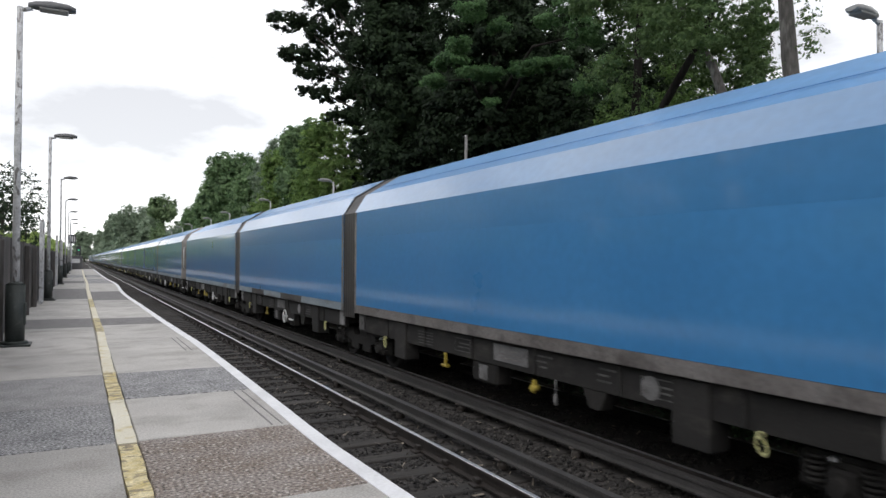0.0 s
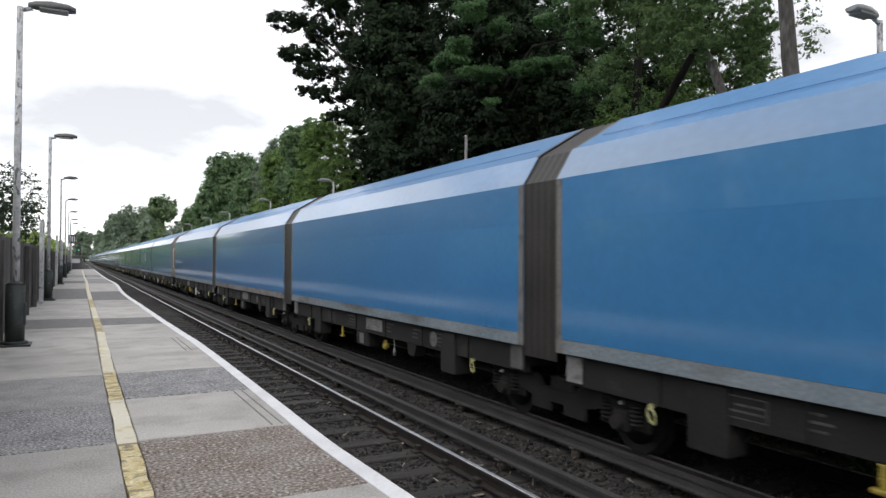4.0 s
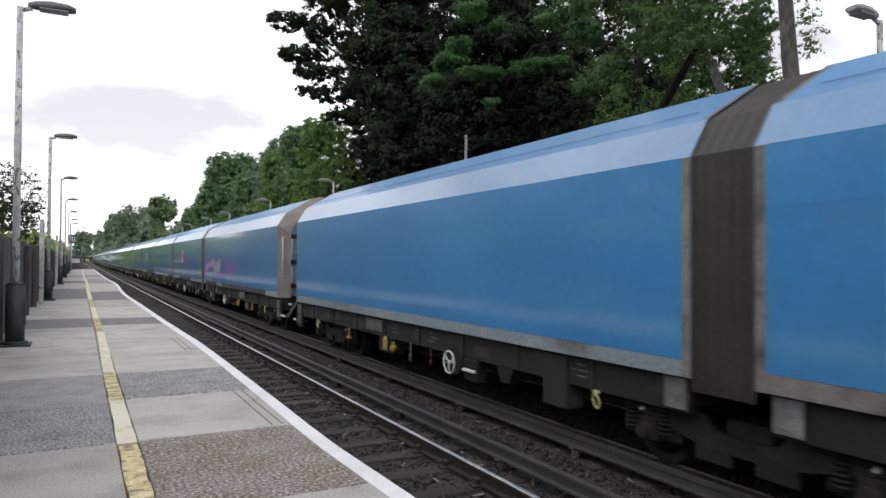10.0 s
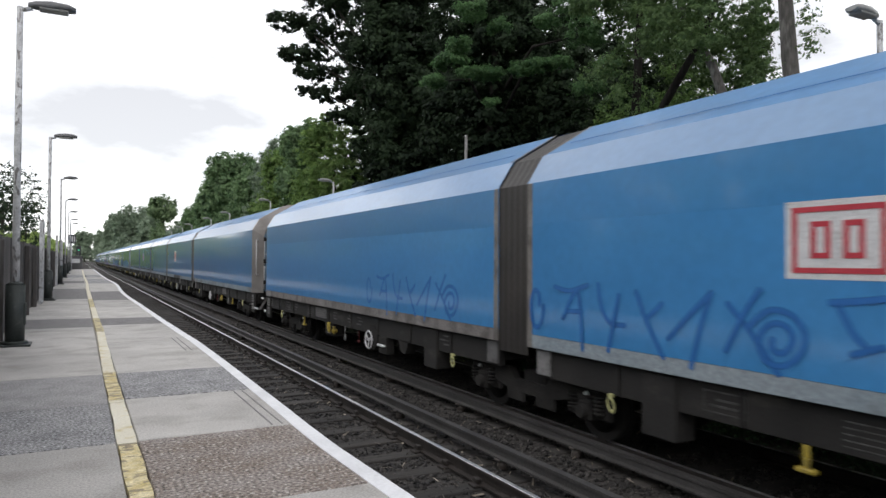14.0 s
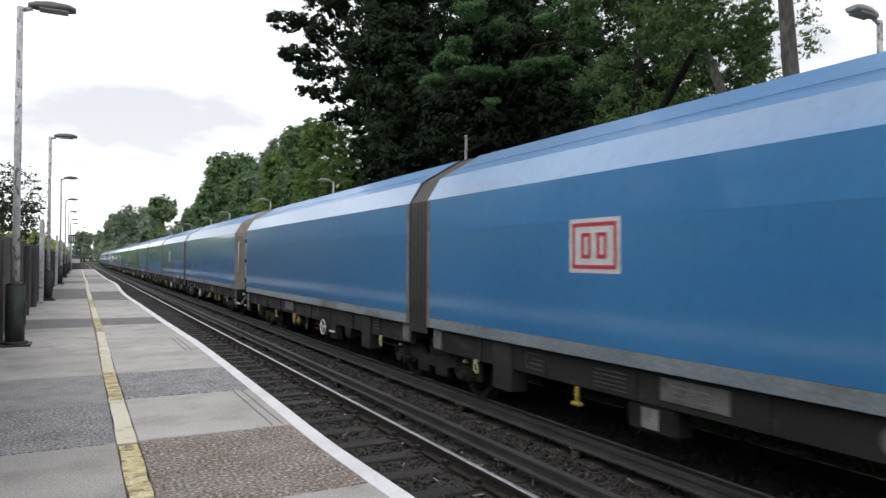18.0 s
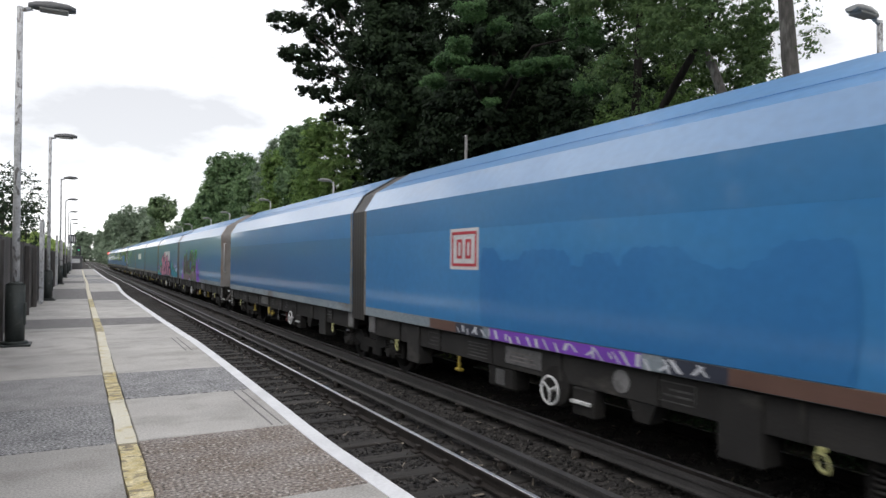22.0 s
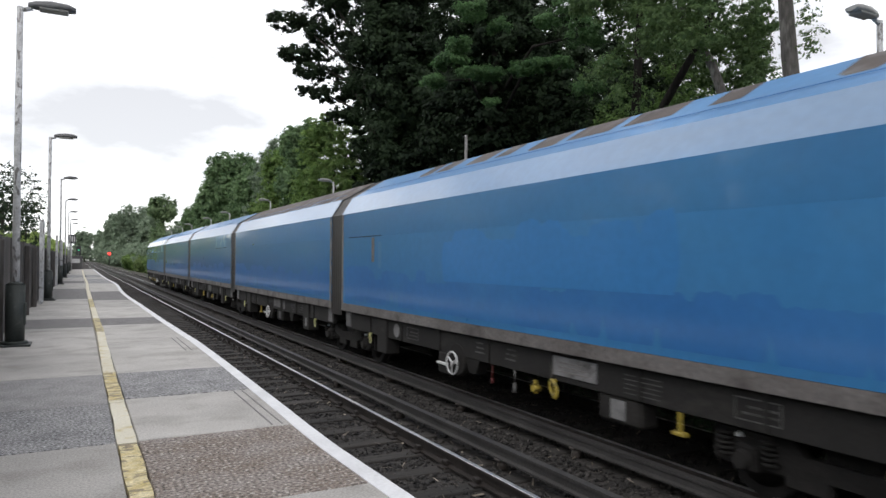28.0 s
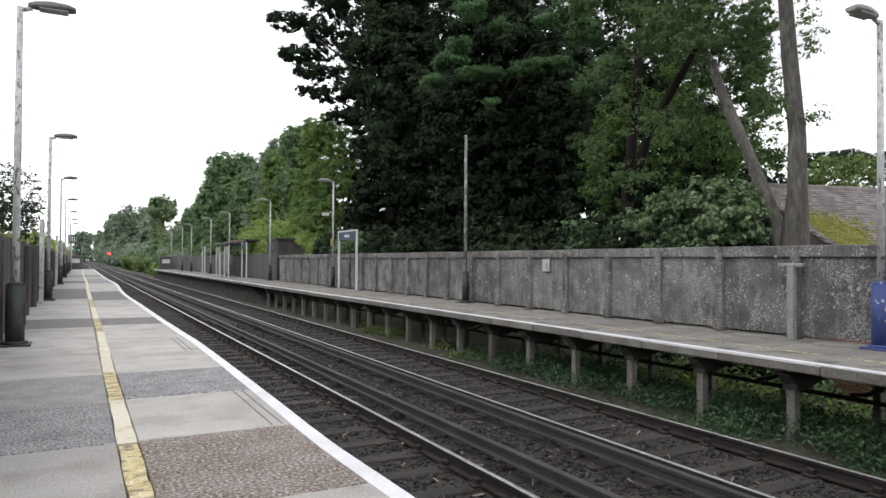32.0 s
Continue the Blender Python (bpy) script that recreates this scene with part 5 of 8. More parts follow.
for i, (y, z, r, mt) in enumerate([(9.6, 4.0, 0.8, LEAF_DARK), (12.6, 4.2, 1.0, LEAF_DARK), (14.6, 4.4, 1.1, LEAF_MID), (17.2, 4.2, 1.2, LEAF_DARK), (20.0, 4.6, 1.3, LEAF_DARK), (23.2, 4.4, 1.3, LEAF_SHADE), (26.6, 4.6, 1.4, LEAF_DARK), (30.4, 4.8, 1.5, LEAF_DARK), (34.6, 4.6, 1.5, LEAF_MID), (38.8, 4.6, 1.5, LEAF_DARK)]):
    tree("dark leafy shrub close behind the wall", (12.6 + 0.02 * y, y, -1.6), None, [([(0, 0, z * 0.5, r, r * 1.5, z * 0.5), (-0.1, r * 0.6, z * 0.8, r * 0.6, r * 0.7, z * 0.2)], 7000, 0.065 + 0.001 * y, mt, 0.28)], 120 + i, category="bush", name="bush", group="shrubs behind the wall")
tree("broad dark thicket under the trees behind the wall", (19.5, 22.5, -1.6), None, [([(0, 0, 2.6, 1.6, 3.0, 2.8), (-1.2, 3.0, 2.6, 1.6, 2.6, 2.6), (1.6, -2.6, 2.6, 1.6, 2.4, 2.6)], 16000, 0.17, LEAF_DARK, 0.5)], 118, category="bush", name="bush")
tree("pale green leafy bush leaning over the concrete wall", (12.0, 10.4, -1.6), None, [([(0, -0.38, 4.35, 0.4, 0.75, 0.36), (0, 0.1, 3.8, 0.5, 0.9, 0.6), (0, 0.85, 4.2, 0.35, 0.7, 0.36), (0, -0.95, 3.8, 0.45, 0.52, 0.55), (-0.1, 1.6, 3.9, 0.35, 0.6, 0.4), (0.2, 0.2, 2.6, 0.9, 1.4, 1.2)], 17000, 0.052, LEAF_PALE, 0.17, 0.3), ([(0.5, 4.5, 3, 0.9, 2, 1.3)], 6000, 0.07, LEAF_DARK, 0.25)], 5, category="bush", name="bush")
# the lineside wood: crown lobes as (x, y, z, r across, r up) from each foot
LINESIDE = [
    ((17.6, 60.7), [(0, 0, 13.0, 1.6, 2.2), (0.78, -0.41, 13.6, 1.0, 1.8), (-0.86, 0.47, 13.4, 0.8, 1.3), (-0.2, 0.2, 9.6, 1.8, 3.1), (0, 0, 5, 2.4, 3)], 34000, LEAF_MID, "slender broadleaved tree with a narrow spiky crown"),
    ((17.5, 72.1), [(0, 0, 11.4, 1.7, 2.4), (0.63, -0.35, 13.8, 0.9, 1.7), (0, 0, 6.5, 2.4, 3.5)], 26000, LEAF_HAZE, "broadleaved tree with a tall grey-green crown"),
    ((16.8, 87.3), [(0, 0, 12.1, 2.8, 3.5), (-1.3, 0.6, 13.1, 1.9, 3.2), (1.1, -0.7, 13.8, 1.7, 2.1), (-2.5, 1.33, 10.3, 1.4, 2.5), (0.2, -0.1, 7.4, 3.2, 2.8), (-1, 1, 4, 3, 2.6)], 44000, LEAF_MID, "wide round-headed broadleaved tree in the lineside wood"),
    ((17.0, 66.0), [(0, 0, 11.0, 1.7, 2.6), (0.5, -0.2, 12.6, 0.9, 1.6), (-0.4, 0.4, 7.0, 2.2, 3.2), (0.2, 0, 3.6, 2.4, 2.6)], 22000, LEAF_CREEPER, "leafy light green tree in the lineside wood"),
    ((17.0, 79.0), [(0, 0, 10.6, 2.0, 2.8), (0.4, 0, 12.4, 1.0, 1.6), (-0.3, 0.3, 6.4, 2.6, 3.2), (0, 0, 3.4, 2.6, 2.4)], 20000, LEAF_MID, "broadleaved tree in the lineside wood"),
    ((17.4, 54.5), [(0, 0, 11.8, 1.5, 2.8), (0.4, -0.2, 13.4, 0.9, 1.6), (-0.3, 0.3, 7.0, 1.9, 3.4), (0, 0, 3.4, 2.4, 2.6)], 24000, LEAF_CREEPER, "tree hung with light yellow-green creeper"),
    ((16.8, 104.0), [(0, 0, 9.4, 2.4, 3.0), (-0.6, 0.3, 11.4, 1.2, 1.7), (0, 0, 5.0, 3.0, 3.0)], 16000, LEAF_MID, "broadleaved tree in the lineside wood"),
    ((16.8, 195.0), [(0, 0, 10.5, 3.4, 4.0), (1.2, 0, 6.0, 4.4, 4.6)], 12000, LEAF_HAZE, "round broadleaved tree in the lineside wood"),
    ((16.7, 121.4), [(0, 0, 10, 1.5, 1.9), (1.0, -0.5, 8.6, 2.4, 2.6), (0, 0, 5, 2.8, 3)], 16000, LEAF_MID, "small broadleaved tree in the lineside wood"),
    ((17.8, 143.5), [(0, 0, 7.8, 2.7, 2.5), (1, 0, 4.5, 3.4, 3)], 12000, LEAF_HAZE, "low spreading tree in the lineside wood"),
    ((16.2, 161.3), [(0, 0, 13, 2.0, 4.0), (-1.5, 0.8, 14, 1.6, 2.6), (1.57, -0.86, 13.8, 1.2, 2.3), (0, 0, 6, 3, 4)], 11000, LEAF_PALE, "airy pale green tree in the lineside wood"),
    ((15.6, 252.3), [(0, 0, 15.7, 5.2, 5.2), (-3.5, 1.9, 13.7, 3.6, 4.6), (2.9, -1.5, 13.8, 4.0, 5.0), (0, 0, 7, 6.5, 6)], 20000, LEAF_HAZE, "large round-headed tree in the lineside wood"),
    ((13.6, 367.1), [(0, 0, 16.8, 3.6, 6.4), (1, 0, 8, 5, 7)], 8000, LEAF_HAZE, "far broadleaved tree in the lineside wood"),
    ((12.5, 537.8), [(0, 0, 15.1, 4.4, 7.6), (2, 0, 7, 6, 6)], 7000, LEAF_HAZE, "far broadleaved tree in the lineside wood"),
    ((3.5, 678.4), [(0, 0, 19.5, 7.6, 9.6), (-3, 0, 10, 8, 9)], 8000, LEAF_HAZE, "far round tree closing the line"),
]
def billow(lobes, seed, k=13):
    """Smaller heads of leaves budding from the skin of larger lobes, more of them on top."""
    rng = random.Random(seed)
    out = []
    for a, b, z, r, v in lobes:
        out.append((a, b, z, r * 0.88, r * 0.88, v * 0.9))
        for _ in range(k):
            t, e = rng.uniform(0, 6.283), math.asin(rng.uniform(-0.35, 1.0))
            q = rng.uniform(0.13, 0.30)
            out.append((a + 0.88 * r * math.cos(t) * math.cos(e), b + 0.88 * r * math.sin(t) * math.cos(e), z + 0.95 * v * math.sin(e), r * q, r * q, v * q * 1.25))
    return out


for i, ((x, y), lobes, n, m, label) in enumerate(LINESIDE):
    h = max(z for _, _, z, _, _ in lobes)
    tree(label, (x, y, -1.6), upright(h, 0.2 + 0.012 * h), [(billow(lobes, 300 + i), n, 0.055 + 0.0008 * y, m, 0.17 + 0.0017 * y, 0.42), ([(a, b, z, r * 0.86, r * 0.86, v * 0.86) for a, b, z, r, v in lobes], n // 3, 0.13 + 0.0017 * y, m, 0.42 + 0.004 * y)], 20 + i, group="lineside trees", limbs=auto_limbs(h, lobes[0][3] * 0.6, 4, i))
for i, (x, y, z, r, m) in enumerate([(13.2, 50, 4.8, 1.6, LEAF_CREEPER), (13.6, 68, 3.2, 2.0, LEAF_MID), (13.5, 78, 4.4, 2.0, LEAF_MID), (14.2, 90, 4.6, 2.4, LEAF_LIGHT), (13.5, 106, 4.6, 2.6, LEAF_HAZE), (14, 118, 5.2, 2.6, LEAF_LIGHT), (13.5, 128, 4.8, 2.6, LEAF_HAZE), (14.5, 148, 6.0, 3.2, LEAF_MID), (14.5, 172, 6.4, 3.6, LEAF_HAZE), (13.8, 201, 6.6, 4.0, LEAF_HAZE), (15, 228, 8, 4.4, LEAF_HAZE), (14.5, 290, 9, 5, LEAF_HAZE), (14, 420, 12, 7, LEAF_HAZE),
                                     (11.4, 118, 2.4, 1.3, LEAF_CREEPER), (11.6, 132, 2.8, 1.4, LEAF_CREEPER), (11.6, 150, 3.2, 1.6, LEAF_LIGHT), (11.6, 190, 4.2, 1.9, LEAF_CREEPER), (11.8, 235, 4.4, 2.4, LEAF_HAZE), (11.6, 292, 5.0, 3.0, LEAF_HAZE)]):
    tree("bushy green shrub along the lineside", (x, y, -1.6), None, [([(0, 0, z * 0.5, r, r * 1.6, z * 0.5), (0.2, r * 0.7, z * 0.72, r * 0.6, r * 0.8, z * 0.26), (0, -r * 0.8, z * 0.55, r * 0.6, r * 0.8, z * 0.3)], 6000, 0.07 + 0.0012 * y, m, 0.3 + 0.004 * y, 0.15)], 80 + i, category="bush", name="bush", group="lineside bushes")
tree("bright yellow-green bush behind the boarded fence", (13.2, 52, -1.6), None, [([(0, -2.4, 4.6, 1.1, 2.6, 1.2), (0, 2.6, 5.1, 1.2, 2.8, 1.4), (0, 7.6, 4.5, 1.1, 2.8, 1.3), (0.4, -6.0, 3.9, 0.9, 2.2, 1.0), (0.5, -9.0, 3.2, 0.7, 1.6, 0.8), (0, 1.5, 2.6, 1.6, 6.5, 1.8)], 26000, 0.075, LEAF_YELLOW, 0.36, 0.2)], 40, category="bush", name="bush")
tree("bright wooded slope beyond the house", (60, 38, -1.6), None, [([(3.8, 2.5, 12.0, 1.6, 1.6, 1.4), (5.7, 1.5, 12.4, 1.9, 1.9, 1.2), (5.9, -0.8, 11.7, 1.9, 1.9, 1.4), (2.4, 3.3, 11.2, 1.4, 1.4, 0.8), (5, 0, 7, 4, 7, 5), (4, 8, 6, 4, 7, 5), (4.5, 1.5, 10.4, 2.4, 3.4, 1.6)], 26000, 0.12, LEAF_LIGHT, 0.5, 0.1)], 41, category="woodland", name="hillside_wood")
tree("dark wooded hilltop beyond the house", (100, 70, -1.6), None, [([(15, 4, 20.8, 4.5, 4.5, 1.8), (19.5, 1.8, 21.4, 4.5, 4.5, 1.4), (24.8, -1.1, 21.2, 4.5, 4.5, 1.4), (20, 2, 11, 9, 12, 10)], 12000, 0.3, LEAF_DARK, 1.0)], 42, category="woodland", name="hilltop_wood")
for i, (x, y, h, n) in enumerate([(-3.8, 30, 5.0, 2500), (-3.4, 40, 6.4, 2800), (-3.6, 52, 7.8, 3000), (-4.2, 70, 8.6, 3000)]):
    tree("small loose-leaved dark tree behind the near fence", (x, y, -1), ([(0, 0, 0), (0, 0, h * 0.85)], [0.10, 0.03]), [([(0, 0, h * 0.68, 0.9 + 0.012 * y, 2.4, h * 0.34)], n, 0.075, LEAF_DARK, 0.26, 0.45)], 50 + i, group="near side trees", limbs=auto_limbs(h, 1.1, 6, 70 + i, 0.4, 0.03))
tree("leafy yellow-green hedge behind the near fence", (-2.9, 24, -1), None, [([(0, y, 2.45, 0.6, 4, 1.0) for y in (-26, -18, -10, -2, 6, 14, 22)], 14000, 0.08, LEAF_YELLOW, 0.3)], 60, category="hedge", name="hedge")
# bushes added in bright yellow-green to tint the far wagons' reflections
for i, (y, z) in enumerate([(92, 6.0), (110, 6.4), (130, 6.6), (152, 7.0), (178, 7.2), (208, 7.6), (245, 8.2), (290, 9.0), (345, 10)]):
    tree("green bush added beside the line beyond the platform", (-4.6 - 0.006 * y, y, -1.4), None, [([(0, 0, z * 0.5, 1.4, 10 + 0.08 * y, z * 0.5), (0, 4, z * 0.7, 1.0, 4, z * 0.3)], 6000, 0.14 + 0.001 * y, LEAF_YELLOW, 0.6)], 140 + i, category="bush", name="bush", group="near side bushes")
tree("distant wood closing the view along the line", (0, 690, -1.6), None, [([(x, 20 * (k % 2), 7, 11, 8, 8 + k % 2) for k, x in enumerate((-60, -44, -28, -13, 2, 14, 26))], 14000, 0.7, LEAF_HAZE, 2.4)], 62, category="woodland", name="distant_wood")
# unseen row, added to block the sky from the wagons' reflections
for k in range(14):
    y = -44 + 15 * k
    tree("leafy unseen tree added behind the near platform", (-16 - 0.045 * max(0, y), y, -1), upright(8, 0.2), [([(0, 0, 5.4 + k % 3 * 0.5, 3.4, 9.0, 4.2 + k % 2 * 0.6), (0, 5, 2.5, 2.8, 6, 2.8)], 3600, 0.50, LEAF_LIGHT, 0.9)], 260 + k, group="trees behind the near platform")

ivy = new("ivy", ground_leaves("ivy", [(8.85 - 0.012 * y, y, -1.02 + 0.03 * (y % 2), 0.55, 0.7, 0.11) for y in (2.6, 3.4, 4.2, 5.0, 5.8, 6.6, 7.4, 8.2, 9.0, 9.8, 10.6, 11.6, 12.6, 14.2)] + [(8.25, 4.4, -1.12, 0.2, 0.9, 0.06), (8.22, 6.6, -1.12, 0.16, 0.7, 0.05), (9.4, 6, -1.0, 0.6, 3.0, 0.1), (9.4, 11, -1.0, 0.5, 2.0, 0.08)], 40000, 0.028, LEAF_IVY, 90, 0.15, 120))
tagged(ivy, "dark green ivy covering the ground under the far platform", "ivy", kind="stuff")
weeds = new("weeds", ground_leaves("weeds", [(11.7, y, -1.48 + 0.08 * (y % 3), 0.6, 0.8, 0.26) for y in (4.5, 5.5, 6.5, 8.0, 9.4, 11, 12.6, 14.2)] + [(9.7, 4.4, -0.95, 0.3, 0.5, 0.22), (12.9, 7.5, -1.0, 0.5, 3.0, 0.4), (13.0, 11.5, -1.0, 0.5, 3.0, 0.4)], 18000, 0.055, LEAF_PALE, 91, 0.24, 90))
# the brighter leaf colour gives these weeds the daylight behind the deck
bright = new("sunlit_weeds", ground_leaves("sunlit_weeds", [(11.5, 4.6, -1.35, 0.4, 0.7, 0.2), (11.5, 6.2, -1.35, 0.4, 0.5, 0.2), (11.6, 8.4, -1.3, 0.4, 0.6, 0.2), (11.6, 10.2, -1.3, 0.4, 0.5, 0.2)], 4200, 0.055, LEAF_YELLOW, 93, 0.24, 60))
tagged(bright, "bright yellow-green weeds in the open behind the trestles", "weeds", kind="stuff")
tagged(weeds, "pale leafy weeds in the open ground behind the trestles", "weeds", kind="stuff")
sprigs = new("lineside_weeds", ground_leaves("lineside_weeds", [(8.6, 19.4, -1.05, 0.2, 0.4, 0.15), (8.6, 20.7, -1.0, 0.18, 0.3, 0.16), (8.5, 14.6, -1.1, 0.25, 0.5, 0.10), (9.2, 3.7, -0.85, 0.35, 0.6, 0.2), (8.7, 16.3, -1.1, 0.2, 0.4, 0.08)], 2400, 0.04, LEAF_LIGHT, 92, 0.12, 60))
tagged(sprigs, "fresh green weeds beside the far track", "weeds", kind="stuff")


litter_rng = np.random.default_rng(7)
n_lit = 1100
lit = np.stack([2.5 + 5.8 * litter_rng.random(n_lit), 3 + 22 * litter_rng.random(n_lit) ** 1.3, np.full(n_lit, RAIL - 0.155)], 1)
ang, ln = litter_rng.random(n_lit) * 3.14, 0.02 + 0.09 * litter_rng.random(n_lit) ** 3
along = np.stack([np.cos(ang) * ln, np.sin(ang) * ln, litter_rng.normal(0, 0.008, n_lit)], 1)
across = np.stack([-np.sin(ang), np.cos(ang), np.zeros(n_lit)], 1) * (0.004 + 0.012 * litter_rng.random((n_lit, 1)) ** 2)
lit_v = np.stack([lit - along - across, lit + along - across, lit + along + across + (0, 0, 0.006), lit - along + across + (0, 0, 0.006)], 1).reshape(-1, 3)
tagged(new("dry_litter", raw_mesh("dry_litter", lit_v, np.arange(n_lit * 4).reshape(-1, 4), LITTER)), "dry pale twigs and scraps on the ballast", "litter", kind="stuff")

pier = thing("garden_wall", "low red brick garden wall seen under the platform", "wall", "", (12.5, 7.1, -1.75))
brick_bm = B()
box(brick_bm, -0.05, -0.105, 0, 0.05, 0.105, 0.062, 0.005)
BRICKMESH = mesh_of("brick", brick_bm, BRICK)
bm = B()
box(bm, -0.042, -0.66, 0, 0.05, 0.66, 1.03)
part("mortar", bm, FARSLAB, pier)
for row in range(14):
    for k in range(6):
        piece("brick", BRICKMESH, pier, (-0.004, -0.55 + 0.22 * k + (0.11 if row % 2 else 0) - 0.05, 0.004 + 0.074 * row))

# ---- house behind the wall ----
house = thing("house", "house with a mossy brown tiled roof behind the wall", "house", "", (24.66, 11.34, -1.32))
house.rotation_euler = (0, 0, radians(77.4))
bm = B()
box(bm, 0.4, -8, -0.28, 7.6, 4.2, 3.2)
part("wall", bm, BRICK, house)
roof_bm = B()
rng = random.Random(5)
for r in range(26):
    u0 = r / 26
    x0, z0 = 4.0 * u0, 2.9 + 2.45 * u0
    x1, z1 = 4.0 * (u0 + 0.055), 2.9 + 2.45 * (u0 + 0.055)
    for c in range(48):
        y0 = -8.4 + 0.27 * c + (0.13 if r % 2 else 0)
        lift = rng.uniform(0.0, 0.012)
        v = [roof_bm.verts.new(p) for p in ((x0, y0, z0 + 0.045 + lift), (x0, y0 + 0.262, z0 + 0.045 + lift), (x1, y0 + 0.262, z1 + 0.005 + lift), (x1, y0, z1 + 0.005 + lift), (x0, y0, z0 + 0.015), (x0, y0 + 0.262, z0 + 0.015))]
        roof_bm.faces.new(v[:4])
        roof_bm.faces.new([v[4], v[5], v[1], v[0]])
roof = part("roof", roof_bm, ROOFTILE, house)
moss_bm = B()
for _ in range(1500):
    u, y = rng.gauss(0.25, 0.15), rng.gauss(3.80, 0.75)
    if not 0.02 < u < 0.75 or not -8 < y < 4.3:
        continue
    x, z, a = 4.0 * u, 2.9 + 2.45 * u + 0.052, rng.uniform(0.03, 0.10)
    ring_ = [(math.cos(k * 1.047) * a * rng.uniform(0.7, 1.2), math.sin(k * 1.047) * a * rng.uniform(0.8, 1.5)) for k in range(6)]
    top = moss_bm.verts.new((x, y, z + 0.03))
    rim = [moss_bm.verts.new((x + dx, y + dy, z + 0.6125 * dx - 0.012)) for dx, dy in ring_]
    for k in range(6):
        moss_bm.faces.new((top, rim[k], rim[(k + 1) % 6]))
part("moss", moss_bm, MOSS, roof, "yellow-green cushions of moss")
bm = B()
extrude(bm, [(0, 2.86), (4, 5.3), (8, 2.86)], -8.4, 4.6)
part("roof_deck", bm, ROOFTILE, house)
bm = B()
tube(bm, (4, -8.4, 5.36), (4, 4.7, 5.36), 0.12, 0.12, 10)
part("ridge", bm, ROOFTILE, house)


# ---- the train: covered car-carrying wagons in sets of five ----
INNER, OUTER, GAP, JOINT = 12.035, 14.988, 0.83, 0.36
SET = 2 * OUTER + 3 * INNER
HALF = 1.36
SHOULDER, SILL_TOP, SILL_LOW = 3.265, 1.275, 1.10


def hull(inset=0.0, low=SILL_LOW):
    """The wagon's cross-section over the rails, as (x, z), open at the bottom."""
    side = [(HALF, low), (HALF, SHOULDER), (1.235, 3.4625), (1.11, 3.66), (0.70, 3.899), (0.32, 4.12), (0.08, 4.18)]
    pts = [(-x, z) for x, z in side] + [(x, z) for x, z in reversed(side)]
    return [(x - math.copysign(min(inset, abs(x)), x), z - (inset if z > 3.3 else 0)) for x, z in pts]


def skin(bm, profile, y0, y1, lo, hi):
    """A strip of the hull between two of its points, along the wagon."""
    a, b = ([bm.verts.new((x, y, z)) for x, z in profile[lo:hi + 1]] for y in (y0, y1))
    for i in range(hi - lo):
        bm.faces.new([a[i], a[i + 1], b[i + 1], b[i]])


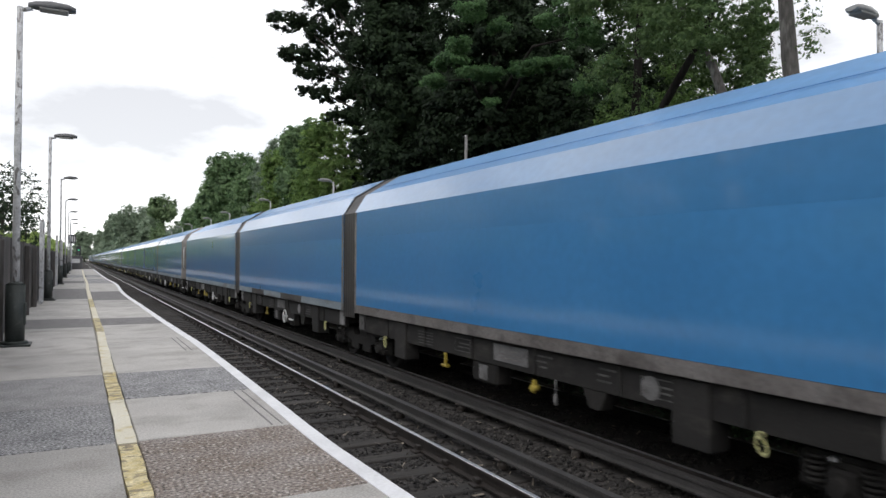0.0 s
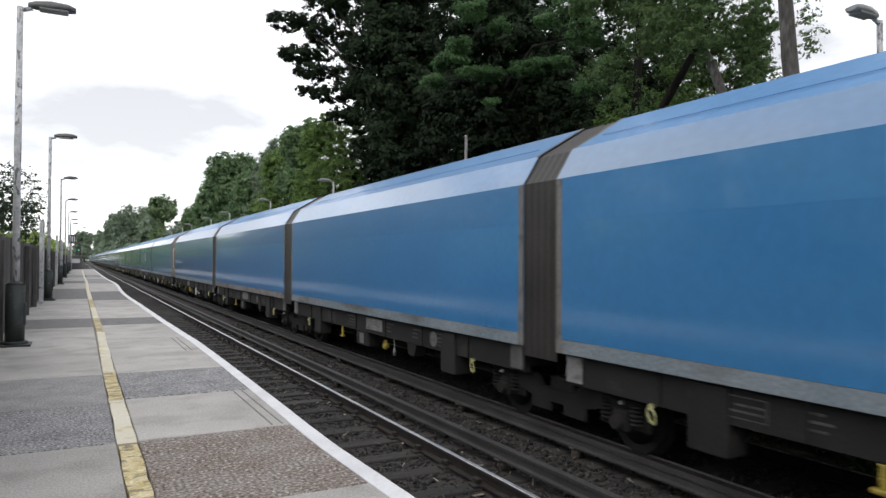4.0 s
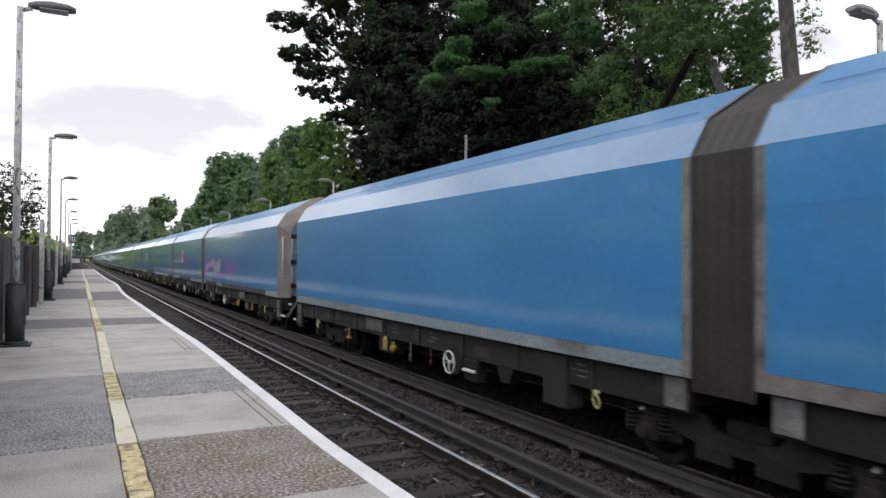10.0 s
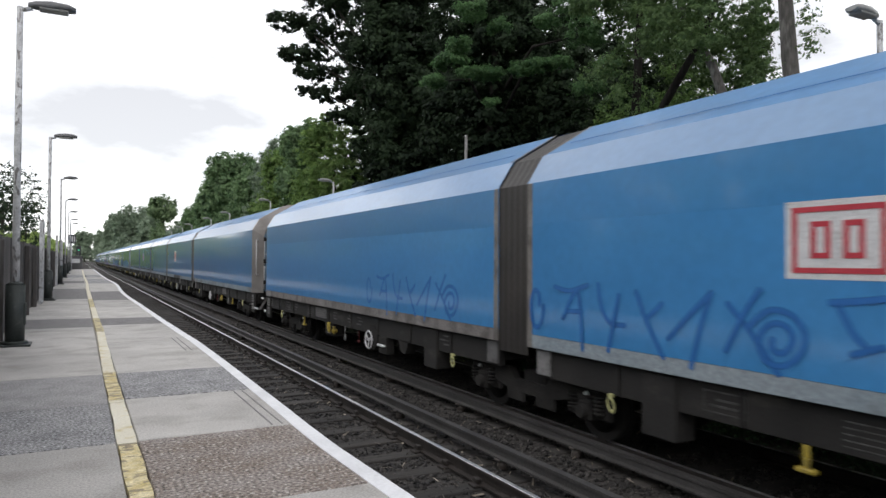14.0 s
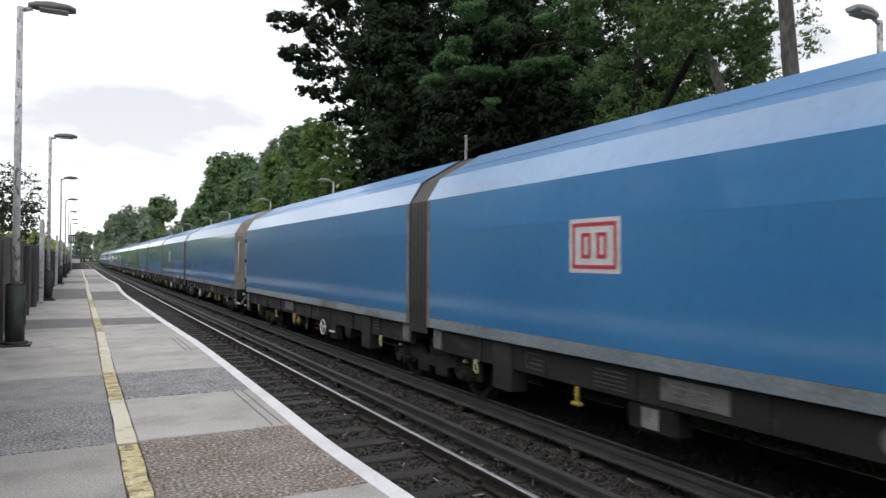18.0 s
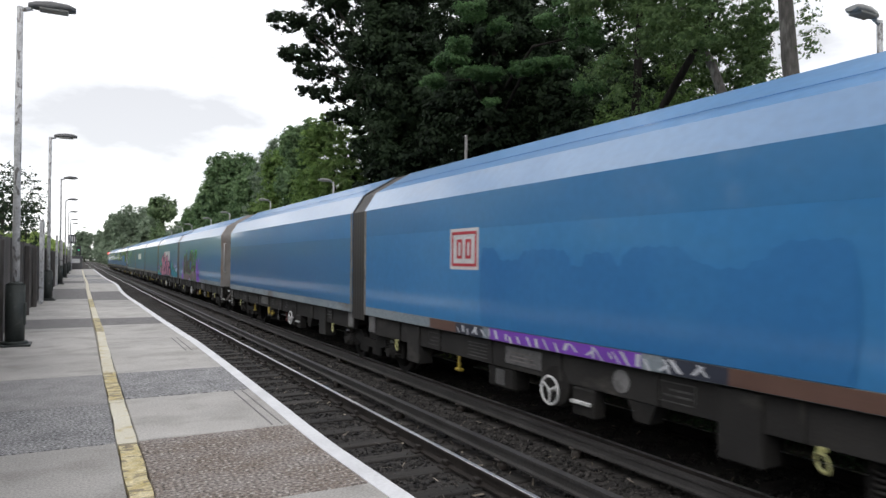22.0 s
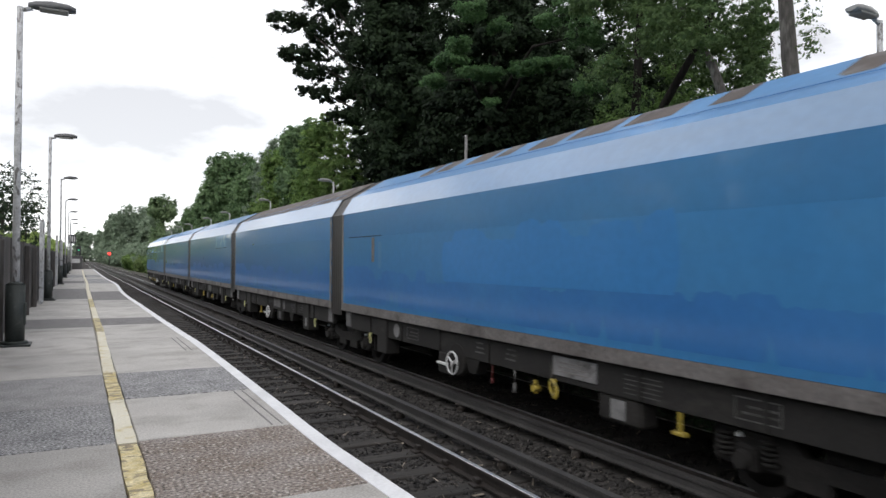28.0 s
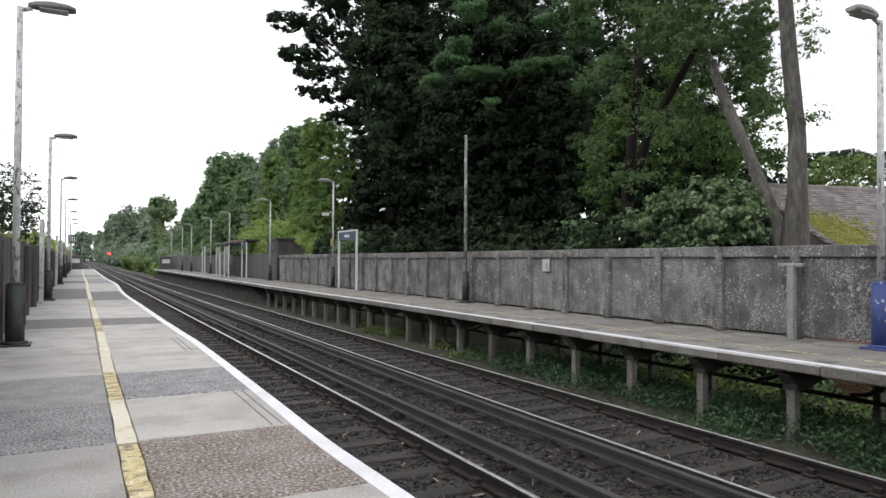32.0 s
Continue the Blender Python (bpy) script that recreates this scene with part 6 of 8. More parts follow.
def wagon(length, end_low, end_high, kit):
    """One wagon about its middle; end_low and end_high say what is at its -y and +y ends: joint or open."""
    t = thing("car_carrier_wagon", "blue covered car-carrying wagon with a faceted roof and grimy underframe", "wagon", "wagons of the train")
    y0 = -length / 2 + (JOINT if end_low == "joint" else GAP)
    y1 = length / 2 - (JOINT if end_high == "joint" else GAP)
    p0, p1 = y0 + (0 if end_low == "joint" else 0.25), y1 - (0 if end_high == "joint" else 0.25)
    pr = hull()
    bm = B()
    extrude(bm, [(x * 0.985, max(z, 1.15) - 0.02) for x, z in pr], y0 + (0.02 if end_low == "joint" else 0.34), y1 - (0.02 if end_high == "joint" else 0.34))
    part("body", bm, PAINT, t)
    for lo in (0, 12):
        x = pr[lo][0]
        bm = B()
        box(bm, min(x, x * 0.97), p0, SILL_TOP, max(x, x * 0.97), p1, 2.7252, 0.0004)
        part("side_panel", bm, PAINT, t)
        bm = B()
        box(bm, min(x, x * 0.97), p0, 2.7256, max(x, x * 0.97), p1, SHOULDER, 0.001)
        part("upper_panel", bm, PAINT, t)
    # slopes split so that each carries its own sky sheen in its colour
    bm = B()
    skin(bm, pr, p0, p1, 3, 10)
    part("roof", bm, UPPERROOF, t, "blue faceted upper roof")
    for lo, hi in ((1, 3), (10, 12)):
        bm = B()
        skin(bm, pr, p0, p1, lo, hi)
        part("roof_shoulder", bm, ROOFPAINT, t, "faded blue sloping roof shoulder, paled with sky sheen")
    for sx in (-1, 1):
        bm = B()
        extrude(bm, [(sx * 0.885, 3.808), (sx * 0.889, 3.812), (sx * 0.878, 3.819), (sx * 0.874, 3.815)], y0 + 0.3, y1 - 0.3)
        part("roof_seam", bm, OVERPAINT, t)
        bm = B()
        extrude(bm, [(sx * 1.25, SILL_TOP + 0.0), (sx * (HALF + 0.0015), SILL_TOP - 0.004), (sx * (HALF + 0.0015), SILL_LOW + 0.006), (sx * (HALF - 0.005), SILL_LOW), (sx * 1.25, SILL_LOW)], p0, p1)
        part("sill", bm, SILL, t, "grimy pale steel sill")
        bm = B()
        box(bm, min(sx * 1.16, sx * 1.26), y0 + 0.1, 0.72, max(sx * 1.16, sx * 1.26), y1 - 0.1, SILL_LOW, 0.01)
        part("solebar", bm, SOLEBAR, t)
        if sx < 0:
            n_rib = int((y1 - y0) / 1.5)
            for k in range(1, n_rib):
                bm = B()
                yr = y0 + (y1 - y0) * k / n_rib
                box(bm, -1.285, yr - 0.025, 0.73, -1.258, yr + 0.025, SILL_LOW - 0.004, 0.006)
                part("stiffener", bm, SOLEBAR, t)
    bm = B()
    box(bm, -1.16, y0 + 0.1, 0.80, 1.16, y1 - 0.1, SILL_LOW)
    part("floor_frame", bm, UNDER, t)
    for kind, ye, sgn in ((end_low, y0, -1), (end_high, y1, 1)):
        if kind == "joint":
            for sx in (-1, 1):
                bm = B()
                box(bm, min(sx * (HALF + 0.006), sx * 1.2), ye - 0.11 if sgn > 0 else ye, SILL_LOW, max(sx * (HALF + 0.006), sx * 1.2), ye if sgn > 0 else ye + 0.11, SHOULDER, 0.008)
                part("end_frame", bm, ENDFRAME, t)
            bm = B()
            band = hull(-0.008)
            skin(bm, band, ye - sgn * 0.065, ye, 1, 12)
            part("end_band", bm, ENDFRAME, t, "grimy steel band over the roof's end")
            if sgn > 0:
                continue
            bm = B()
            folds, prev = 5, None
            for i in range(2 * folds + 1):
                y = ye - 2 * JOINT * i / (2 * folds)
                ringv = [bm.verts.new((x, y, z)) for x, z in hull(0.013 if i % 2 == 0 else 0.018, 0.98)]
                if prev:
                    for a in range(len(ringv) - 1):
                        bm.faces.new([prev[a], prev[a + 1], ringv[a + 1], ringv[a]])
                prev = ringv
            part("bellows", bm, BELLOWS, t, "dark brown rubber bellows between wagons")
        else:
            open_end(t, ye, sgn)
    under_kit(t, length / 2, kit)
    return t


def open_end(t, ye, s):
    """The tapering cowl, the three-leaved end doors and the steps at an outer end; s: the way it faces along y."""
    def at(dy):
        return ye + s * dy

    def block(bm, x0, x1, d0, d1, z0, z1, c=0.008):
        box(bm, x0, min(at(d0), at(d1)), z0, x1, max(at(d0), at(d1)), z1, c)

    def mirrored(half):
        return [(-x, z) for x, z in half] + [(x, z) for x, z in reversed(half)]
    rim = [(1.05, 1.10), (1.05, 3.05), (0.97, 3.27), (0.87, 3.41), (0.56, 3.70), (0.28, 3.88), (0.07, 3.95)]
    lip = [(x - 0.035 if x > 0.1 else x, z - (0.035 if z > 3.1 else 0)) for x, z in rim]
    bm = B()
    rings = []
    for prof, dy in ((hull(-0.006), -0.25), (hull(-0.004), -0.20), (hull(0.012), -0.165), (mirrored(rim), 0.07), (mirrored(lip), 0.085), (mirrored(lip), -0.02)):
        rings.append([bm.verts.new((x, at(dy), max(z, 1.10))) for x, z in prof])
    for a, b in zip(rings, rings[1:]):
        for i in range(len(a) - 1):
            bm.faces.new([a[i], a[i + 1], b[i + 1], b[i]])
    part("end_cowl", bm, SILVER, t, "grimy silver-grey steel end cowl")
    inner = [(x - 0.05 if x > 0.1 else 0.0, z - (0.05 if z > 3.1 else -0.05)) for x, z in rim]
    leaves = [[p for p in inner[:5]] + [(0.40, 3.73), (0.40, 1.15)], [(0.385, 1.15), (0.385, 3.735), (0.23, 3.84), (0.0, 3.90), (-0.23, 3.84), (-0.385, 3.735), (-0.385, 1.15)]]
    leaves = [[(-x, z) for x, z in leaves[0]], leaves[1], leaves[0]]
    for k, prof in enumerate(leaves):
        bm = B()
        extrude(bm, prof, at(-0.05), at(0.015))
        door = part("end_door", bm, DOORBLUE, t, "pale blue streaked steel end door leaf")
        hx = (-0.99, -0.385, 0.40)[k]
        for z in ((2.88, 2.12, 1.40), (3.60, 2.60, 1.40), (3.56, 2.60, 1.40))[k]:
            bm = B()
            if z > 3.5 and k == 2:
                hx = 0.41
            for q in range(3):
                block(bm, hx, hx + 0.30, 0.015, 0.075, z + 0.042 * q, z + 0.042 * q + 0.032, 0.006)
            block(bm, hx - 0.04, hx + 0.03, 0.015, 0.085, z - 0.01, z + 0.135, 0.008)
            part("hinge", bm, UNDER, door, "rusty dark hinge")
        bm = B()
        xa, xb = ((-0.93, -0.45), (-0.33, 0.33), (0.45, 0.95))[k]
        path_tube(bm, [(xa, at(0.01), 2.40), (xa + 0.02, at(0.09), 2.47), (xa + 0.1, at(0.10), 2.48), (xb - 0.03, at(0.10), 2.48), (xb, at(0.01), 2.45)], 0.013, 6)
        part("grab_bar", bm, WHITE, door, "white grab bar")
        bm = B()
        block(bm, xa + 0.18, xa + 0.27, 0.015, 0.05, 1.62, 1.70, 0.01)
        part("catch_box", bm, SIGNWHITE, door, "small white catch box")
        if k == 0:
            bm = B()
            block(bm, -0.68, -0.58, 0.013, 0.021, 1.84, 2.02, 0.002)
            part("warning_plate", bm, YELLOWKIT, door, "small yellow warning plate")
    for x in (-0.392, 0.392):
        bm = B()
        block(bm, x - 0.022, x + 0.022, 0.0, 0.03, 1.16, 3.72, 0.004)
        part("door_seal", bm, UNDER, t, "black seal between the door leaves")
    bm = B()
    path_tube(bm, [(-0.1, at(0.02), 3.66), (-0.08, at(0.08), 3.70), (0.12, at(0.08), 3.76), (0.15, at(0.02), 3.78)], 0.012, 6)
    part("top_handle", bm, WHITE, t, "white handle")
    for x in (-1.0, 1.0):
        for z0, z1 in ((1.22, 2.02), (2.06, 3.02)):
            bm = B()
            tube(bm, (x, at(0.05), z0), (x, at(0.05), z1), 0.030, 0.030, 8)
            part("door_rod", bm, WHITE, t, "worn white vertical door rod")
    for x in (-1, 1):
        bm = B()
        path_tube(bm, [(x * 1.19, at(-0.04), 2.92), (x * 1.26, at(0.03), 2.92), (x * 1.26, at(0.03), 1.72), (x * 1.19, at(-0.04), 1.72)], 0.021, 8)
        part("handrail", bm, WHITE, t, "white handrail")
    bm = B()
    block(bm, -1.2, 1.2, -0.25, -0.02, 0.72, 1.12, 0.02)
    part("buffer_beam", bm, UNDER, t)
    bm = B()
    block(bm, -0.85, 0.85, -0.02, 0.50, 1.06, 1.11, 0.01)
    part("footplate", bm, UNDER, t)
    for x in (-0.62, 0.62):
        bm = B()
        tube(bm, (x, at(-0.05), 0.95), (x, at(0.42), 0.95), 0.075, 0.065, 12)
        tube(bm, (x, at(0.42), 0.95), (x, at(0.46), 0.95), 0.18, 0.18, 18)
        part("buffer", bm, UNDER, t)
    bm = B()
    tube(bm, (0, at(0), 0.9), (0, at(0.75), 0.84), 0.05, 0.04, 8)
    part("coupling", bm, UNDER, t)
    for x in (-1.26, 1.26):
        bm = B()
        block(bm, x - 0.03, x + 0.03, -0.52, -0.01, 0.42, 1.09, 0.012)
        corner = part("corner_box", bm, UNDER, t)
        sx = -1 if x < 0 else 1
        for z0, z1 in ((0.78, 1.02), (0.52, 0.74)):
            bm = B()
            xo = x + sx * 0.032
            block(bm, min(xo, xo + sx * 0.006), max(xo, xo + sx * 0.006), -0.43, -0.16, z0, z1, 0.002)
            part("data_plate", bm, PLATE, corner, "scuffed grey data plate")
            bm = B()
            for q in range(2):
                block(bm, min(xo + sx * 0.006, xo + sx * 0.008), max(xo + sx * 0.006, xo + sx * 0.008), -0.40, -0.22, z0 + 0.06 + 0.07 * q, z0 + 0.075 + 0.07 * q, 0.0005)
            part("marks", bm, UNDER, corner)
    for sx in (-1, 1):
        bm = B()
        e = 0.54 if s < 0 else 0.24
        a = [(sx * 1.30, e, 0.55), (sx * 1.22, e, 0.55), (sx * 0.80, e + 0.04, 1.20), (sx * 0.88, e + 0.04, 1.20)]
        lo = [bm.verts.new((x, at(d - 0.012), z)) for x, d, z in a]
        hi = [bm.verts.new((x, at(d + 0.012), z)) for x, d, z in a]
        bm.faces.new(lo)
        bm.faces.new(hi[::-1])
        for i in range(4):
            j = (i + 1) % 4
            bm.faces.new([lo[i], lo[j], hi[j], hi[i]])
        part("step_stringer", bm, SILLGRIME if s < 0 else UNDER, t, "worn grey steel step stringer")
        for x, d0, d1, z in ((1.20, 0.0, e, 0.56), (1.02, 0.37 * e, e + 0.03, 0.90)):
            bm = B()
            block(bm, min(sx * (x - 0.1), sx * (x + 0.095)), max(sx * (x - 0.1), sx * (x + 0.095)), d0, d1, z + 0.01, z + 0.045, 0.004)
            tread = part("tread", bm, UNDER, t)
            bm = B()
            block(bm, min(sx * (x + 0.10), sx * (x + 0.112)), max(sx * (x + 0.10), sx * (x + 0.112)), d0, d1, z, z + 0.062, 0.003)
            part("nosing", bm, SIGNWHITE, tread, "white step edge")
    if s > 0:
        bm = B()
        path_tube(bm, [(-1.10, ye + 0.06, 2.95), (-1.16, ye + 0.24, 2.95), (-1.16, ye + 0.24, 1.45), (-1.10, ye + 0.06, 1.45)], 0.015, 6)
        part("handrail", bm, WHITE, t, "white handrail")


def under_kit(t, top, kit):
    """What hangs along the underframe on the platform side; each entry: kind and its distance from the wagon's +y limit."""
    rng = random.Random(len(kit) + int(top * 10))

    def slat(name, y, z, w, h, material, d=0.012, x=-1.262, label=""):
        bm = B()
        box(bm, x - d, y - w / 2, z, x, y + w / 2, z + h, 0.003)
        return part(name, bm, material, t, label)
    for kind, d in kit:
        y = top - d
        if kind == "guard":
            bm = B()
            box(bm, -1.30, y - 0.24, 0.40, -1.0, y + 0.24, 1.08, 0.02)
            part("guard_box", bm, SOLEBAR, t)
            bm = B()
            box(bm, 1.0, y - 0.24, 0.40, 1.30, y + 0.24, 1.08, 0.02)
            part("guard_box", bm, UNDER, t)
            if rng.random() < 0.4:
                slat("guard_plate", y + rng.uniform(-0.08, 0.08), 0.48, 0.15, 0.22, PLATE, 0.006, -1.302)
        elif kind == "corner":
            slat("corner_plate", y, 0.76, 0.28, 0.32, PLATE, 0.03)
        elif kind == "plate":
            p = slat("data_plate", y, 0.80, 0.85, 0.24, PLATE, 0.012, -1.262, "faded grey data plate")
            for k in range(3):
                bm = B()
                box(bm, -1.278, y - 0.3 + 0.05 * k, 0.85 + 0.055 * k, -1.274, y + 0.28, 0.865 + 0.055 * k)
                part("writing", bm, SILLGRIME, p)
        elif kind == "lined":
            for k in range(5):
                slat("stencil_bar", y, 0.78 + 0.05 * k, 0.55, 0.013, STENCIL, 0.004)
        elif kind == "frame":
            bm = B()
            for a0, a1, b0, b1 in ((-0.24, 0.24, 0.80, 0.812), (-0.24, 0.24, 1.0, 1.012), (-0.24, -0.228, 0.80, 1.012), (0.228, 0.24, 0.80, 1.012), (-0.20, 0.16, 0.86, 0.88), (-0.20, 0.10, 0.92, 0.94)):
                box(bm, -1.268, y + a0, b0, -1.258, y + a1, b1)
            part("data_panel", bm, STENCIL, t, "framed panel of unreadable marks")
        elif kind == "stencil":
            for k in range(3):
                slat("stencil_bar", y + rng.uniform(-0.06, 0.06), 0.98 - 0.07 * k, rng.uniform(0.18, 0.34), 0.024, STENCIL, 0.004)
        elif kind == "disc":
            bm = B()
            tube(bm, (-1.262, y, 0.90), (-1.272, y, 0.90), 0.13, 0.13, 20)
            part("marker_disc", bm, PLATE, t, "pale round marker")
        elif kind == "wheel":
            bm = B()
            ring(bm, (-1.36, y, 0.61), 0.175, 0.016, "x", 22, 6)
            tube(bm, (-1.10, y, 0.61), (-1.38, y, 0.61), 0.024, 0.024, 8)
            for a in range(3):
                c = 2.09 * a + 0.6
                tube(bm, (-1.36, y, 0.61), (-1.36, y + 0.17 * math.cos(c), 0.61 + 0.17 * math.sin(c)), 0.014, 0.014, 6)
            part("handwheel", bm, WHITE, t, "white brake handwheel")
            bm = B()
            tube(bm, (-1.18, y, 0.66), (-1.275, y, 0.66), 0.27, 0.25, 18)
            part("wheel_bracket", bm, UNDER, t)
        elif kind == "lever":
            bm = B()
            box(bm, -1.34, y - 0.17, 0.53, -1.29, y + 0.17, 0.57, 0.006)
            part("brake_lever", bm, WHITE, t, "white brake lever")
            bm = B()
            box(bm, -1.29, y - 0.2, 0.38, -1.1, y + 0.2, 0.72, 0.02)
            part("valve_box", bm, UNDER, t)
        elif kind in ("ring", "big_ring"):
            bm = B()
            r = 0.062 if kind == "big_ring" else 0.052
            ring(bm, (-1.30, y, 0.0), r, 0.026 if kind == "big_ring" else 0.013, "x", 16, 6)
            for v in bm.verts:
                v.co.z *= 1.5
                v.co.y += 0.25 * v.co.z
                v.co.z += 0.62
            box(bm, -1.31, y - 0.012, 0.70, -1.25, y + 0.05, 0.74, 0.005)
            part("lashing_ring", bm, YELLOWKIT if kind == "big_ring" else RINGPALE, t, "ochre ring" if kind == "big_ring" else "pale yellow ring")
        elif kind == "hook":
            bm = B()
            box(bm, -1.26, y - 0.03, 0.52, -1.22, y + 0.03, 0.72, 0.01)
            box(bm, -1.28, y - 0.085, 0.48, -1.20, y + 0.085, 0.525, 0.012)
            part("jack_hook", bm, YELLOWKIT, t, "yellow tie-down hook")
        elif kind == "knob":
            bm = B()
            tube(bm, (-1.18, y, 0.55), (-1.30, y, 0.55), 0.045, 0.045, 10)
            box(bm, -1.28, y - 0.02, 0.48, -1.22, y + 0.02, 0.66, 0.005)
            part("valve_knob", bm, YELLOWKIT, t, "yellow valve knob")
        elif kind == "tank":
            bm = B()
            box(bm, -1.24, y - 0.35, 0.40, -0.95, y + 0.35, 0.74, 0.04)
            tank = part("equipment_box", bm, UNDER, t)
            bm = B()
            box(bm, -1.248, y - 0.12, 0.46, -1.242, y + 0.12, 0.68, 0.002)
            part("box_label", bm, PLATE, tank)
        elif kind == "bracket":
            bm = B()
            extrude_y = [(-0.22, 0.74), (0.22, 0.74), (0.10, 0.50), (-0.10, 0.50)]
            a, b = ([bm.verts.new((x, y + u, z)) for u, z in extrude_y] for x in (-1.25, -1.05))
            for i in range(4):
                bm.faces.new([a[i], a[(i + 1) % 4], b[(i + 1) % 4], b[i]])
            bm.faces.new(a)
            bm.faces.new(b[::-1])
            part("bracket", bm, UNDER, t)
        elif kind == "pull":
            bm = B()
            tube(bm, (-1.28, y, 0.74), (-1.28, y, 0.54), 0.010, 0.010, 6)
            tube(bm, (-1.28, y, 0.56), (-1.28, y, 0.42), 0.018, 0.032, 8)
            part("release_pull", bm, PLATE, t, "grey release pull")
        elif kind == "red":
            bm = B()
            tube(bm, (-1.2, y, 0.74), (-1.2, y, 0.50), 0.014, 0.014, 8)
            tube(bm, (-1.2, y, 0.50), (-1.2, y, 0.43), 0.026, 0.022, 8)
            part("hose_end", bm, DIMRED, t, "dull red hose end")


KITS = {
    "first": [("frame", 11.0), ("frame", 3.9), ("stencil", 12.9), ("guard", 2.55), ("ring", 1.95), ("corner", 0.62), ("lever", 5.15), ("wheel", 5.55), ("disc", 3.2), ("red", 6.5), ("pull", 7.2), ("knob", 7.65), ("big_ring", 8.1), ("plate", 8.45), ("bracket", 6.0),
              ("stencil", 6.2), ("stencil", 7.1), ("hook", 10.1), ("lined", 9.6), ("ring", 12.2), ("tank", 9.2)],
    "two": [("frame", 3.0), ("frame", 8.9), ("corner", 0.62), ("guard", 2.6), ("ring", 1.9), ("hook", 4.2), ("lever", 5.15), ("wheel", 5.6), ("plate", 6.4), ("disc", 7.15), ("tank", 6.6), ("lined", 8.2), ("bracket", 7.9), ("guard", 9.45), ("ring", 10.25), ("corner", 11.42), ("stencil", 3.7)],
    "three": [("frame", 4.9), ("frame", 9.0), ("corner", 0.62), ("guard", 2.6), ("ring", 1.9), ("hook", 4.3), ("tank", 5.5), ("plate", 6.25), ("knob", 6.8), ("pull", 7.3), ("stencil", 7.0), ("stencil", 8.2), ("guard", 9.45), ("ring", 10.25), ("corner", 11.42), ("disc", 8.9), ("lined", 3.6), ("bracket", 8.0)],
    "four": [("frame", 3.4), ("frame", 8.7), ("corner", 0.62), ("guard", 2.6), ("ring", 1.9), ("hook", 4.2), ("plate", 6.0), ("bracket", 8.2), ("guard", 9.45), ("ring", 10.25), ("corner", 11.42), ("lined", 4.8), ("disc", 7.9), ("tank", 5.4)],
    "last": [("frame", 1.3), ("frame", 2.3), ("frame", 3.3), ("stencil", 4.1), ("stencil", 12.9), ("ring", 2.75), ("hook", 4.85), ("lined", 5.45), ("plate", 6.35), ("big_ring", 7.05), ("knob", 7.3), ("pull", 8.15), ("red", 8.8), ("wheel", 9.75), ("lever", 10.3), ("stencil", 7.4), ("stencil", 8.4), ("stencil", 9.0), ("bracket", 11.2), ("guard", 12.4), ("ring", 13.2), ("corner", 14.37), ("tank", 6.9)]}


